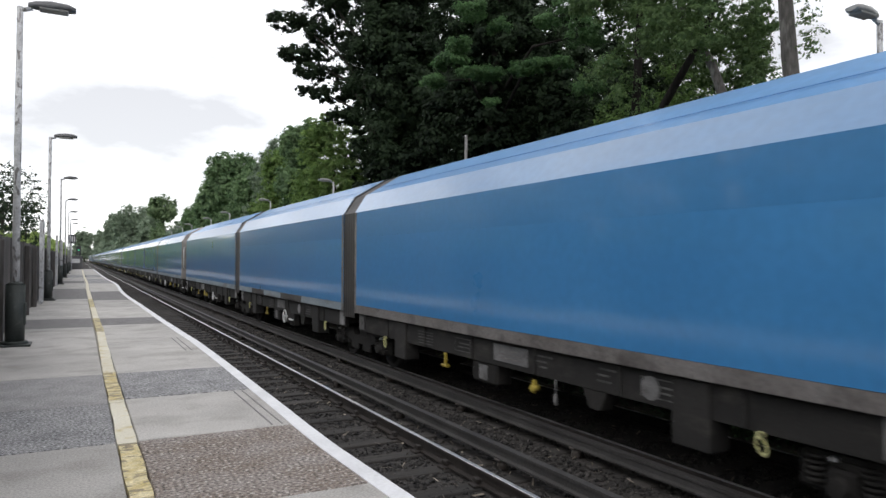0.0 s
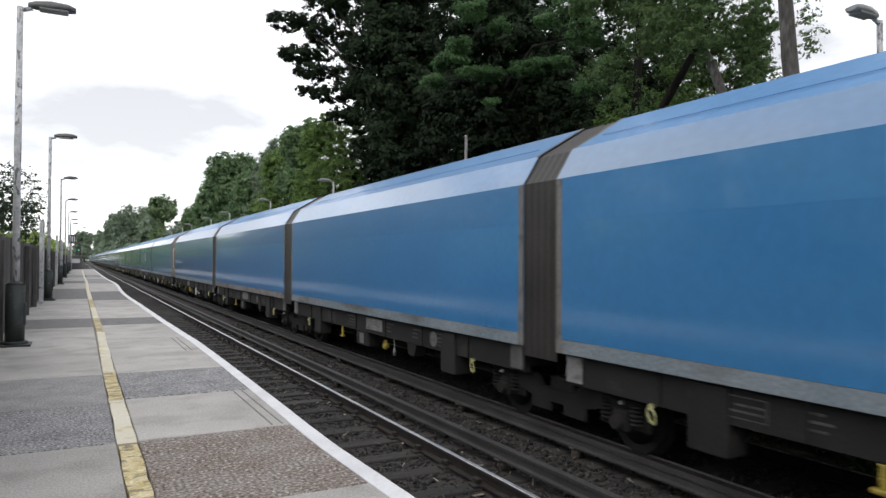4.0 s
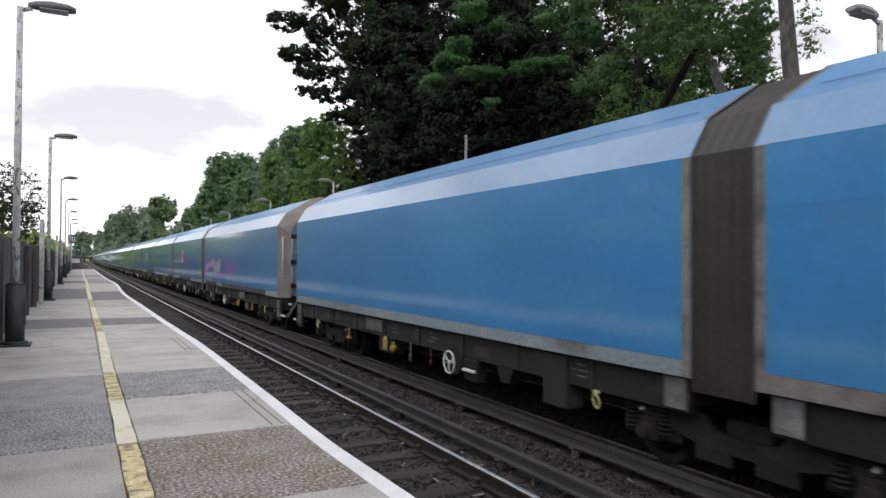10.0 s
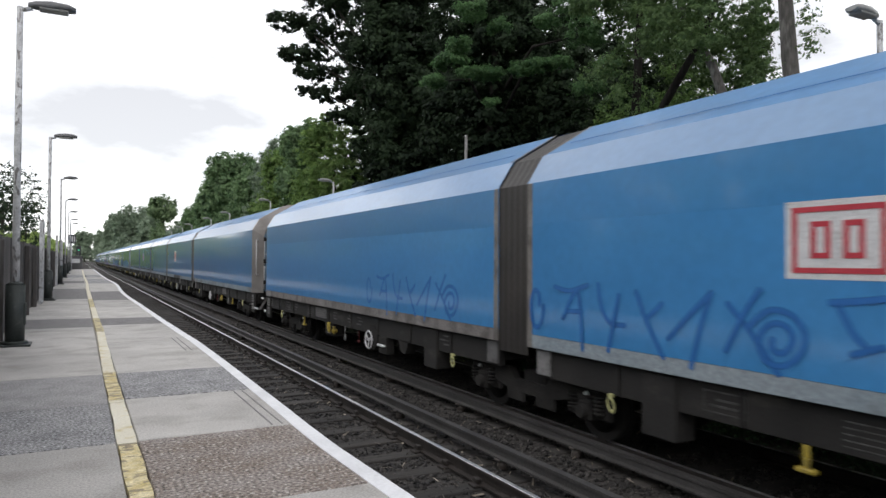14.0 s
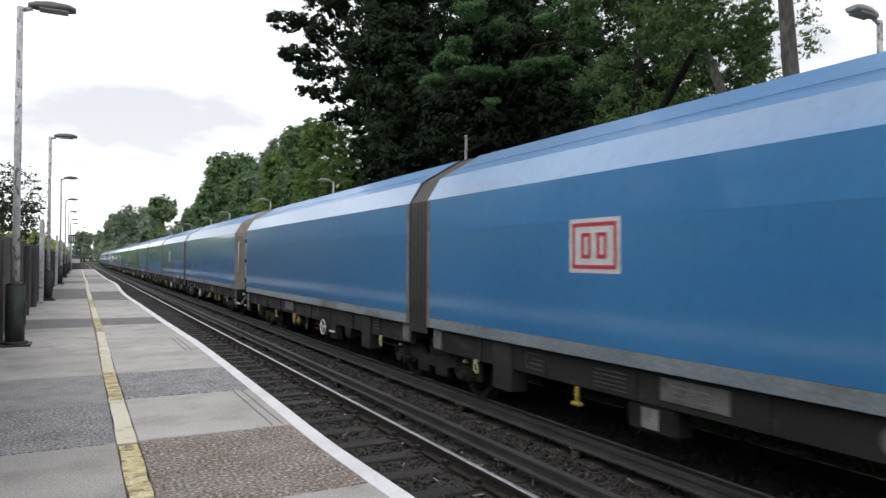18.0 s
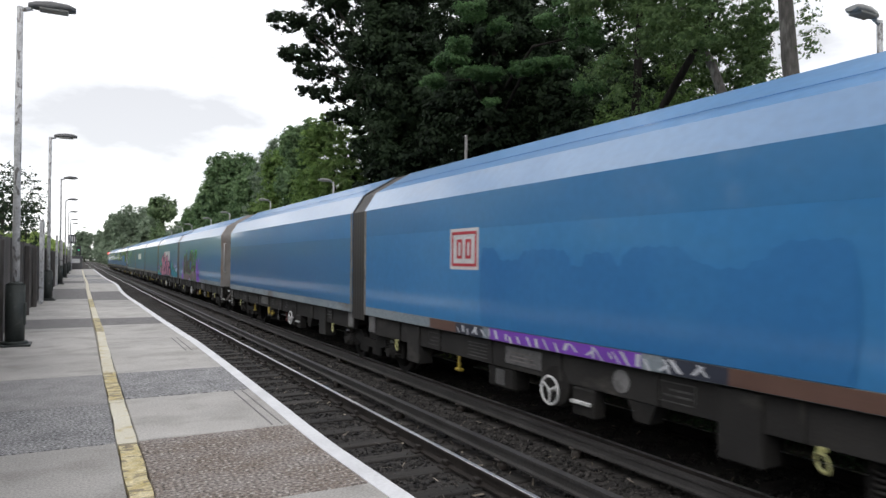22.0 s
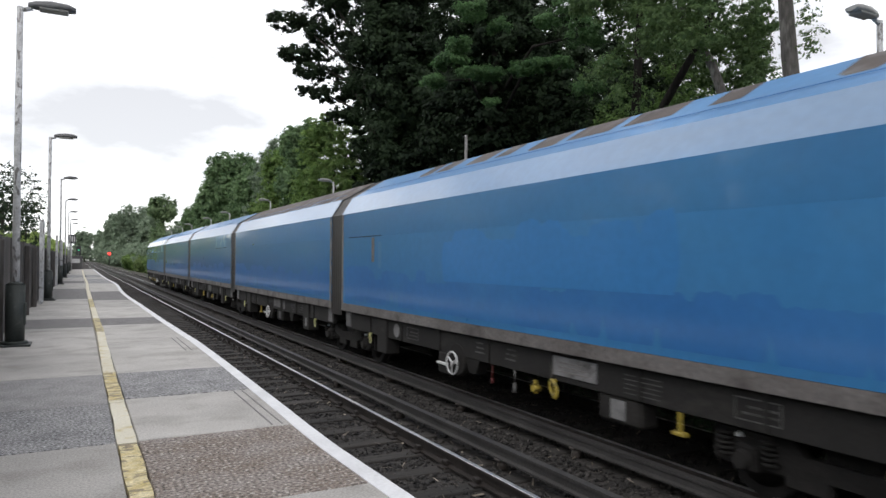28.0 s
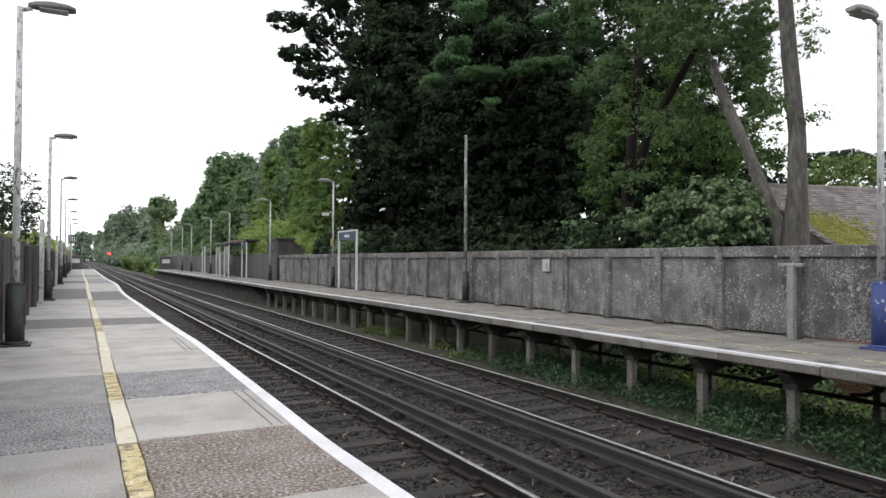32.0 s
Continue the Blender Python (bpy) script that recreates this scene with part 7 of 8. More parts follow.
def bogie(base):
    t = thing("wagon_bogie", "two-axle bogie under the wagons, black with grime", "bogie", "bogies of the train")
    for sx in (-1, 1):
        x = sx * 1.02
        bm = B()
        extr = [(-base / 2 - 0.35, 0.62), (-base / 2 - 0.3, 0.72), (-0.5, 0.70), (-0.35, 0.55), (0.35, 0.55), (0.5, 0.70), (base / 2 + 0.3, 0.72), (base / 2 + 0.35, 0.62), (base / 2, 0.55), (0.45, 0.38), (-0.45, 0.38), (-base / 2, 0.55)]
        a, b = ([bm.verts.new((x + d, y, z)) for y, z in extr] for d in (-0.05, 0.05))
        for i in range(len(extr)):
            j = (i + 1) % len(extr)
            bm.faces.new([a[i], a[j], b[j], b[i]])
        bm.faces.new(a)
        bm.faces.new(b[::-1])
        part("side_frame", bm, UNDER, t)
        for sy in (-1, 1):
            bm = B()
            y = sy * base / 2
            box(bm, min(x - sx * 0.06, x + sx * 0.02), y - 0.42, 0.30, max(x - sx * 0.06, x + sx * 0.02), y + 0.42, 0.66, 0.05)
            box(bm, min(x, x + sx * 0.07), y - 0.30, 0.60, max(x, x + sx * 0.07), y + 0.30, 0.68, 0.02)
            part("horn_guide", bm, UNDER, t)
            bm = B()
            box(bm, min(x, x + sx * 0.05), sy * 0.35 - 0.22, 0.24, max(x, x + sx * 0.05), sy * 0.35 + 0.22, 0.46, 0.02)
            part("brake_beam", bm, UNDER, t)
            y = sy * base / 2
            bm = B()
            tube(bm, (sx * 0.69, y, 0.40), (sx * 0.815, y, 0.40), 0.40, 0.40, 28)
            tube(bm, (sx * 0.655, y, 0.40), (sx * 0.69, y, 0.40), 0.43, 0.43, 28)
            tube(bm, (sx * 0.815, y, 0.40), (sx * 0.84, y, 0.40), 0.30, 0.14, 20)
            part("wheel", bm, UNDER, t)
            bm = B()
            box(bm, x - 0.09, y - 0.13, 0.28, x + 0.09, y + 0.13, 0.54, 0.03)
            tube(bm, (x, y, 0.40), (x + sx * 0.16, y, 0.40), 0.10, 0.08, 14)
            part("axle_box", bm, UNDER, t)
            for dy in (-0.24, 0.24):
                bm = B()
                for k in range(5):
                    ring(bm, (x + sx * 0.03, y + dy, 0.40 + 0.05 * k), 0.07, 0.019, "z", 9, 4)
                part("coil_spring", bm, UNDER, t)
            bm = B()
            tube(bm, (x + sx * 0.06, y + sy * 0.05, 0.62), (x + sx * 0.12, y + sy * 0.05, 0.62), 0.032, 0.022, 5)
            part("cap", bm, SIGNWHITE, t, "pale worn cap")
    bm = B()
    box(bm, -1.0, -0.25, 0.45, 1.0, 0.25, 0.70, 0.03)
    part("bolster", bm, UNDER, t)
    for sy in (-1, 1):
        bm = B()
        tube(bm, (-0.75, sy * base / 2, 0.40), (0.75, sy * base / 2, 0.40), 0.08, 0.08, 12)
        part("axle", bm, UNDER, t)
    return t


# ---- paint on the wagons' sides; d: metres from the wagon's +y limit, z over the rails ----
def smooth_line(points, closed=False, steps=6):
    p = [Vector((a, b)) for a, b in points]
    n = len(p)
    out = []
    for i in range(n if closed else n - 1):
        q = [p[(i + k) % n] if closed else p[min(max(i + k, 0), n - 1)] for k in (-1, 0, 1, 2)]
        for s in range(steps):
            u = s / steps
            out.append(0.5 * ((2 * q[1]) + (q[2] - q[0]) * u + (2 * q[0] - 5 * q[1] + 4 * q[2] - q[3]) * u * u + (3 * q[1] - q[0] - 3 * q[2] + q[3]) * u ** 3))
    if not closed:
        out.append(p[-1])
    return out


class Side:
    """Paints on the platform side of one wagon, coat over coat."""

    def __init__(self, car, length):
        self.car, self.top, self.coat = car, length / 2, 0

    def _put(self, name, bm, material, label):
        return part(name, bm, material, self.car, label)

    def depth(self):
        return -(HALF + 0.003 + 0.0022 * self.coat)

    def layer(self, name, material, label, strokes=(), blobs=(), areas=()):
        """One coat, each shape a part of its own. strokes: (points, width); blobs: (d, z, rd, rz); areas: closed outlines."""
        k = 0
        for points, width in strokes:
            line = smooth_line(points, False, 5) if len(points) > 2 else [Vector(q) for q in points]
            left, right = [], []
            for i, q in enumerate(line):
                d = (line[min(i + 1, len(line) - 1)] - line[max(i - 1, 0)]).normalized()
                nrm = Vector((-d.y, d.x)) * width * 0.62
                left.append(q + nrm)
                right.append(q - nrm)
            cap = [(line[-1] - line[-2]).normalized() * width * f for f in (0.38, 0.5, 0.38)]
            tip = [left[-1].lerp(right[-1], f) + c for f, c in zip((0.15, 0.5, 0.85), cap)]
            back = [(line[0] - line[1]).normalized() * width * f for f in (0.38, 0.5, 0.38)]
            tail = [right[0].lerp(left[0], f) + c for f, c in zip((0.15, 0.5, 0.85), back)]
            x = self.depth() - 0.00022 * (k % 8)
            bm = B()
            lay = bm.verts.layers.float.new("cover")
            n = len(line)

            def spot(q, full):
                v = bm.verts.new((x, self.top - q.x, max(1.115, q.y)))
                v[lay] = full
                return v

            a = [[spot(q, full) for q in row] for row, full in ((left, 0.0), (line, 1.0), (right, 0.0))]
            for i in range(n - 1):
                bm.faces.new([a[0][i], a[0][i + 1], a[1][i + 1], a[1][i]])
                bm.faces.new([a[1][i], a[1][i + 1], a[2][i + 1], a[2][i]])
            for i, row in ((-1, [a[0][-1], *[spot(q, 0.0) for q in tip], a[2][-1]]), (0, [a[2][0], *[spot(q, 0.0) for q in tail], a[0][0]])):
                for p, q in zip(row, row[1:]):
                    bm.faces.new([p, q, a[1][i]])
            self._put(name, bm, SOFT[material.name], label)
            k += 1
        for d, z, rd, rz in blobs:
            bm = B()
            self._disc(bm, self.depth() - 0.00022 * (k % 8), d, z, rd * 1.15, rz * 1.15, 22, 0.2)
            self._put(name, bm, SOFT[material.name], label)
            k += 1
        for points in areas:
            bm = B()
            rng = random.Random(int(points[0][0] * 1000 + len(points)))
            line = smooth_line(points, True, 9)
            bm.faces.new([bm.verts.new((self.depth(), self.top - q.x + rng.gauss(0, 0.008), max(1.115, q.y + rng.gauss(0, 0.010)))) for q in line])
            self._put(name, bm, material, label)
        self.coat += 1

    def _disc(self, bm, x, d, z, rd, rz, n, wob=0.0):
        rng = random.Random(int(d * 100 + z * 10))
        ph = rng.random() * 6
        lay = bm.verts.layers.float.new("cover")
        hub = bm.verts.new((x, self.top - d, z))
        hub[lay] = 1.6
        rim = [bm.verts.new((x, self.top - d - rd * (1 + wob * math.sin(3 * a + ph)) * math.cos(a), max(1.12, z + rz * (1 + wob * math.sin(2 * a + ph)) * math.sin(a)))) for a in (2 * math.pi * i / n for i in range(n))]
        for i in range(n):
            bm.faces.new([hub, rim[i], rim[(i + 1) % n]])

    def patch(self, d0, d1, z0, z1, material, label, name="paint_patch"):
        bm = B()
        x = self.depth()
        bm.faces.new([bm.verts.new((x, self.top - d, z)) for d, z in ((d0, z0), (d1, z0), (d1, z1), (d0, z1))])
        self.coat += 1
        return self._put(name, bm, material, label)

    def rolled(self, d0, d1, z0, z1, seed, material, label, runs=True):
        """A rolled-on coat of paint in one piece: a soft uneven top and, at its foot, gaps where the runs ended."""
        rng = random.Random(seed)
        x = self.depth()
        bumps = [(rng.uniform(d0, d1), rng.uniform(0.18, 0.6), rng.uniform(0.04, 0.26)) for _ in range(int((d1 - d0) * 1.6) + 2)]
        drips = [(rng.uniform(d0, d1), rng.uniform(0.03, 0.08), rng.uniform(0.08, 0.32)) for _ in range(int((d1 - d0) * 1.5))] if runs else []
        bm, last = B(), None
        n = int((d1 - d0) / 0.04)
        for i in range(n + 1):
            d = d0 + (d1 - d0) * i / n
            fade = min(1.0, 0.25 + min(d - d0, d1 - d) / 0.08)
            top = z1 - 0.12 + max(h * max(0.0, 1 - ((d - c) / w) ** 4) ** 0.4 for c, w, h in bumps) + 0.012 * math.sin(d * 31 + seed)
            low = z0 + max([0.0] + [h * max(0.0, 1 - abs(d - c) / w) ** 0.6 for c, w, h in drips])
            mid = 0.5 * (z0 + z1)
            low, top = mid + (low - mid) * fade, mid + (top - mid) * fade
            pair = (bm.verts.new((x, self.top - d, low)), bm.verts.new((x, self.top - d, max(top, low + 0.01))))
            if last:
                bm.faces.new((last[0], pair[0], pair[1], last[1]))
            last = pair
        self.coat += 1
        return self._put("overpaint", bm, material, label)

    def emblem(self, d0=4.1, z0=2.10, w=0.88, h=0.64):
        """A plain white panel with a red frame and two hollow red blocks."""
        base = self.patch(d0, d0 + w, z0, z0 + h, SIGNWHITE, "white operator emblem panel with a red frame", "emblem")
        bm = B()
        for a0, a1, b0, b1 in ((0.06, w - 0.06, 0.05, 0.095), (0.06, w - 0.06, h - 0.095, h - 0.05), (0.06, 0.105, 0.05, h - 0.05), (w - 0.105, w - 0.06, 0.05, h - 0.05)):
            box(bm, self.depth() - 0.003, self.top - d0 - a1, z0 + b0, self.depth(), self.top - d0 - a0, z0 + b1)
        part("red_frame", bm, RED, base)
        bm = B()
        for a0 in (0.22, 0.49):
            for u0, u1, b0, b1 in ((0, 0.05, 0.17, h - 0.17), (0.12, 0.17, 0.17, h - 0.17), (0.05, 0.12, 0.17, 0.215), (0.05, 0.12, h - 0.215, h - 0.17)):
                box(bm, self.depth() - 0.003, self.top - d0 - a0 - u1, z0 + b0, self.depth(), self.top - d0 - a0 - u0, z0 + b1, 0.001)
        part("red_mark", bm, RED, base, "two plain hollow red blocks")
        self.coat += 2

    def sill(self, d0, d1, material, label, name="sill_patch"):
        bm = B()
        a, b = self.top - d1, self.top - d0
        extrude(bm, [(-1.25, SILL_TOP - 0.004), (-(HALF + 0.005), SILL_TOP - 0.008), (-(HALF + 0.005), SILL_LOW + 0.008), (-1.25, SILL_LOW + 0.02)], a, b)
        return self._put(name, bm, material, label)


# seconds and metres run; the train gathers a little speed
RUN = [(0, -41.23), (1, -25.98), (2, -10.71), (3, 4.55), (4.5, 27.55), (6, 50.70), (7, 66.18), (8, 81.71), (9, 97.27), (10, 112.84), (11, 128.48), (12, 144.13), (13, 159.80), (14, 175.48), (15.5, 199.05), (17, 222.75),
       (18, 238.60), (19, 254.46), (20, 270.25), (21, 286.03), (22, 301.77), (23, 317.48), (24, 333.14), (25, 348.87), (26.5, 372.62), (28, 396.45), (29, 412.36), (30, 428.25), (31, 444.20), (32, 460.35)]

TRAIN = []          # (thing, its place along the track when the train has run 0 m)
SPECS = {"first": (OUTER, "open", "joint"), "two": (INNER, "joint", "joint"), "three": (INNER, "joint", "joint"), "four": (INNER, "joint", "joint"), "last": (OUTER, "joint", "open")}
models = {kind: wagon(*spec, KITS[kind]) for kind, spec in SPECS.items()}
bogie_model, end_bogie_model = bogie(2.4), bogie(1.9)
used = set()


def place(model, y):
    if model not in used:
        used.add(model)
        ob = model
    else:
        ob = copy_thing(model, Matrix())
    TRAIN.append((ob, y))
    return ob


WAGONS = {}
for s in range(-1, 7):
    base = SET * s
    for unit, (kind, y) in enumerate((("first", OUTER / 2), ("two", OUTER + INNER * 0.5), ("three", OUTER + INNER * 1.5), ("four", OUTER + INNER * 2.5), ("last", SET - OUTER / 2)), 1):
        WAGONS[s, unit] = place(models[kind], base + y)
    for y in (3.3, OUTER, OUTER + INNER, OUTER + 2 * INNER, OUTER + 3 * INNER, SET - 3.3):
        place(end_bogie_model if y in (3.3, SET - 3.3) else bogie_model, base + y)


under_kit(WAGONS[4, 4], INNER / 2, [("wheel", 6.72), ("lever", 7.27)])
under_kit(WAGONS[-1, 4], INNER / 2, [("wheel", 6.76), ("lever", 7.26)])


def side(s, unit):
    return Side(WAGONS[s, unit], OUTER if unit in (1, 5) else INNER)


def repaint(s, unit, part_name, material):
    for ob in WAGONS[s, unit].children:
        if ob.name.split(".")[0] == part_name:
            ob.material_slots[0].link = "OBJECT"
            ob.material_slots[0].material = material


# grimy sills on the last set and a few others
for s, unit in [(6, 1), (6, 2), (6, 3), (6, 4), (6, 5), (1, 3), (1, 4), (2, 5), (5, 3), (5, 4), (-1, 3), (0, 4)]:
    repaint(s, unit, "sill", SILLGRIME)

emblems = [(1, 2), (1, 4), (2, 2), (2, 4), (3, 2), (3, 4), (4, 2), (4, 4)]
coats = {}
for key in WAGONS:
    coats[key] = side(*key)
for key in emblems:
    coats[key].emblem({(1, 2): 5.5, (3, 2): 4.2, (3, 4): 4.2}.get(key, 4.1))
# dark rubbed lengths of sill
for key, d0, d1 in [((2, 1), 0.9, 3.7), ((2, 1), 5.0, 12.5), ((2, 2), 3.3, 8.0), ((2, 4), 5.0, 11.5), ((2, 3), 9.5, 11.6), ((-1, 4), 2.5, 4.2), ((-1, 4), 6.3, 8.4), ((3, 2), 4, 7)]:
    coats[key].sill(d0, d1, SILLDARK, "dark scraped length of sill")
tagged(WAGONS[2, 1], "blue car-carrying wagon with magenta outline graffiti")
tagged(WAGONS[5, 1], "blue car-carrying wagon with brown and green graffiti lettering")
tagged(WAGONS[5, 2], "blue car-carrying wagon with pink bubble graffiti and white panel")
for key in [(4, 3), (4, 4)]:
    tagged(WAGONS[key], "blue car-carrying wagon with purple graffiti along its sill")
for key in emblems:
    if key[0] != 4 or key[1] != 4:
        tagged(WAGONS[key], "blue car-carrying wagon with a red and white emblem")
for key in [(6, 1), (6, 2), (6, 3), (6, 4), (6, 5)]:
    tagged(WAGONS[key], "blue car-carrying wagon with patchy rolled-on overpaint")

# one set is more faded than the rest
for key in [(5, unit) for unit in (1, 2, 3, 4, 5)]:
    for ob in WAGONS[key].children:
        if ob.name.split(".")[0] in ("side_panel", "upper_panel"):
            ob.material_slots[0].link = "OBJECT"
            ob.material_slots[0].material = FADEDPAINT

# magenta outline with a grey fill, then loops
c = coats[2, 1]
c.layer("graffiti", SPRAY["grey"], "grey spray-paint fill", areas=[[(0.75, 1.55), (0.95, 1.95), (1.8, 2.15), (3.1, 2.24), (3.5, 2.1), (4.45, 2.22), (4.4, 1.65), (3.9, 1.75), (3.35, 1.55), (3.0, 1.85), (2.0, 1.88), (1.3, 1.75)]])
c.layer("graffiti", SPRAY["magenta"], "magenta spray-paint outline", strokes=[([(0.5, 2.05), (0.75, 1.7), (0.9, 1.42), (1.0, 1.9), (1.9, 2.14), (3.1, 2.27)], 0.07), ([(0.9, 1.45), (1.4, 1.78), (2.2, 1.9), (2.95, 1.88), (3.1, 1.6), (3.35, 1.5), (3.9, 1.72), (4.4, 1.6)], 0.07),
        ([(3.5, 2.2), (3.7, 2.0), (3.9, 2.2), (4.1, 2.1), (4.4, 2.28), (4.65, 2.1), (4.5, 1.45)], 0.08), ([(4.85, 1.75), (4.95, 1.5), (5.05, 1.72), (5.12, 1.5), (5.3, 1.7), (5.35, 1.48)], 0.045), ([(5.57, 1.94), (5.9, 2.08), (6.02, 1.75), (6.2, 2.1), (6.28, 1.68), (6.48, 2.3), (6.52, 1.64)], 0.055),
        ([(6.6, 1.7), (6.78, 2.16), (6.8, 1.6), (7.0, 2.14), (7.06, 1.56), (7.3, 2.08), (7.24, 1.6)], 0.055), ([(7.35, 1.92), (7.6, 2.1), (7.95, 2.02), (8.12, 1.78), (8.0, 1.5)], 0.06)], blobs=[(5.5, 1.62, 0.04, 0.04), (5.65, 1.6, 0.04, 0.04), (5.55, 1.93, 0.07, 0.06), (7.45, 1.5, 0.04, 0.04), (7.6, 1.5, 0.04, 0.04)])
c.layer("graffiti", SPRAY["rust"], "thin rusty scrawl", strokes=[([(8.7, 2.1), (9.0, 2.05), (9.3, 2.12), (9.7, 2.0)], 0.02), ([(9.1, 2.1), (9.0, 1.9)], 0.02), ([(9.5, 2.06), (9.6, 1.85), (9.75, 2.12)], 0.025)])
# thin scrawled tags: dark pen on one wagon, broad blue spray on the next ones
TAG_DARK = [[(1.01, 1.79), (1.4, 1.41)], [(1.98, 1.65), (1.64, 1.33)], [(2.84, 1.8), (3.24, 1.54), (3.79, 1.79)], [(3.61, 1.52), (4.22, 1.88), (4.39, 1.42)], [(4.7, 1.86), (5.16, 1.47)], [(5.44, 1.85), (5.09, 1.29)], [(6.04, 1.9), (6.26, 1.69), (6.63, 1.89)], [(6.26, 1.69), (6.19, 1.38)], [(7.17, 1.65), (7.11, 1.54), (6.97, 1.5), (6.84, 1.54), (6.8, 1.63), (6.86, 1.71), (6.96, 1.74), (7.05, 1.71), (7.07, 1.64), (7.03, 1.59), (6.97, 1.58), (6.92, 1.6)], [(7.22, 1.91), (7.66, 2.03), (7.33, 1.52), (7.52, 1.62)], [(7.62, 1.54), (7.8, 1.9), (8.01, 1.58)], [(7.66, 1.68), (8.03, 1.75)], [(8.24, 2.02), (8.44, 1.65), (8.66, 1.29)], [(8.4, 1.55), (8.71, 2.02), (8.69, 1.59), (9.11, 2.0), (9.03, 1.59), (8.94, 1.2)], [(9.24, 1.99), (9.54, 1.7), (9.72, 1.43)], [(9.75, 2.0), (9.44, 1.62), (9.18, 1.22)], [(9.82, 1.32), (9.71, 1.5), (9.78, 1.71), (9.96, 1.82), (10.15, 1.77), (10.23, 1.63), (10.18, 1.47), (10.04, 1.39), (9.89, 1.42), (9.83, 1.53), (9.88, 1.66), (9.98, 1.71), (10.08, 1.68), (10.12, 1.6), (10.09, 1.52)], [(8.2, 1.45), (8.4, 1.39), (8.43, 1.24)]]
TAG_BLUE = [[(0.68, 1.74), (0.92, 1.5), (1.31, 1.76)], [(3.11, 1.95), (3.23, 1.63)], [(3.54, 1.94), (3.75, 1.52), (3.99, 1.95)], [(4.13, 1.85), (4.31, 1.99), (4.5, 1.84), (4.44, 1.49), (4.18, 1.36)], [(4.89, 1.99), (5.16, 2.04), (5.41, 2.07)], [(5.16, 2.02), (5.25, 1.63), (5.38, 1.27)], [(5.51, 1.72), (5.78, 1.53), (6.15, 1.54)], [(5.65, 2.02), (5.71, 1.66), (5.81, 1.29)], [(5.91, 1.85), (5.97, 1.58)], [(6.29, 2.06), (6.46, 1.67), (6.64, 1.29)], [(6.12, 1.54), (6.4, 1.52), (6.62, 1.4)], [(6.67, 1.69), (6.87, 1.86), (7.15, 2.02)], [(7.15, 2.02), (7.08, 1.8), (6.97, 1.56), (7.33, 1.76), (7.61, 1.96)], [(7.61, 1.96), (7.45, 1.6), (7.26, 1.18)], [(7.84, 2.09), (7.99, 1.79), (8.27, 1.51), (8.53, 1.3)], [(8.33, 2.07), (8.05, 1.8), (7.8, 1.5), (7.63, 1.15)]]
TAG_WIDE = [[(0.73, 1.67), (0.68, 1.46), (0.57, 1.38), (0.48, 1.47), (0.45, 1.66), (0.49, 1.82), (0.57, 1.86), (0.63, 1.79), (0.64, 1.67)], [(0.96, 1.92), (1.24, 1.88), (1.58, 1.96)], [(1.12, 1.54), (1.4, 1.88), (1.49, 1.19)], [(1.2, 1.63), (1.47, 1.64)], [(1.76, 1.98), (1.83, 1.69), (1.97, 1.55), (2.19, 1.54)], [(2.1, 1.87), (2.02, 1.57), (1.93, 1.23)], [(2.36, 1.92), (2.53, 1.59), (2.75, 1.26)], [(2.53, 1.65), (2.73, 1.81)], [(2.81, 1.46), (3.07, 1.71), (3.34, 1.95)], [(3.34, 1.95), (3.22, 1.63), (3.1, 1.21)], [(3.52, 1.86), (3.76, 1.62), (4.04, 1.28)], [(3.86, 2.0), (3.7, 1.78), (3.5, 1.42)], [(3.75, 1.67), (3.94, 1.82), (4.15, 1.8), (4.27, 1.66), (4.24, 1.49), (4.1, 1.37), (3.94, 1.37), (3.85, 1.48), (3.87, 1.62), (3.98, 1.71), (4.1, 1.7), (4.16, 1.62), (4.14, 1.53), (4.07, 1.47), (4.0, 1.48), (3.97, 1.53), (3.98, 1.58)], [(4.49, 1.92), (4.7, 1.94), (4.91, 1.97)], [(4.56, 1.89), (4.67, 1.69), (4.79, 1.57)], [(4.66, 1.53), (4.89, 1.61)]]
coats[2, 2].layer("graffiti", SPRAY["darkblue"], "thin dark scrawled tag", strokes=[(p, 0.030) for p in TAG_DARK])
coats[2, 3].layer("graffiti", SPRAY["blue"], "blue sprayed tag", strokes=[(p, 0.055) for p in TAG_BLUE])
coats[2, 4].layer("graffiti", SPRAY["blue"], "blue sprayed tag", strokes=[(p, 0.055) for p in TAG_WIDE])
coats[2, 4].layer("graffiti", SPRAY["blue"], "blue sprayed tag", strokes=[([(a + 4.6, b) for a, b in p], 0.05) for p in TAG_WIDE[1:9]])
coats[2, 5].layer("graffiti", SPRAY["blue"], "blue sprayed tag", strokes=[([(a + 9.2, b) for a, b in p], 0.05) for p in TAG_WIDE[:13]])
# brown letters edged in green on a purple cloud
c = coats[5, 1]
c.layer("graffiti", SPRAY["purple"], "purple spray-paint cloud", blobs=[(7.88, 2.15, 0.12, 0.13), (8.03, 2.01, 0.09, 0.05), (7.97, 1.61, 0.21, 0.15), (7.65, 1.45, 0.26, 0.21)], areas=[[(1.98, 1.98), (2.1, 2.2), (2.24, 2.16), (2.3, 1.94), (2.46, 2.0), (2.59, 1.11), (1.73, 1.13), (1.68, 1.36), (1.88, 1.52), (1.92, 1.72), (2.1, 1.78)], [(6.95, 2.26), (7.18, 2.2), (7.41, 2.01), (7.59, 2.04), (7.63, 1.8), (7.37, 1.47), (7.71, 1.37), (8.18, 1.36), (8.19, 1.15), (7.22, 1.14), (7.07, 1.67)]])
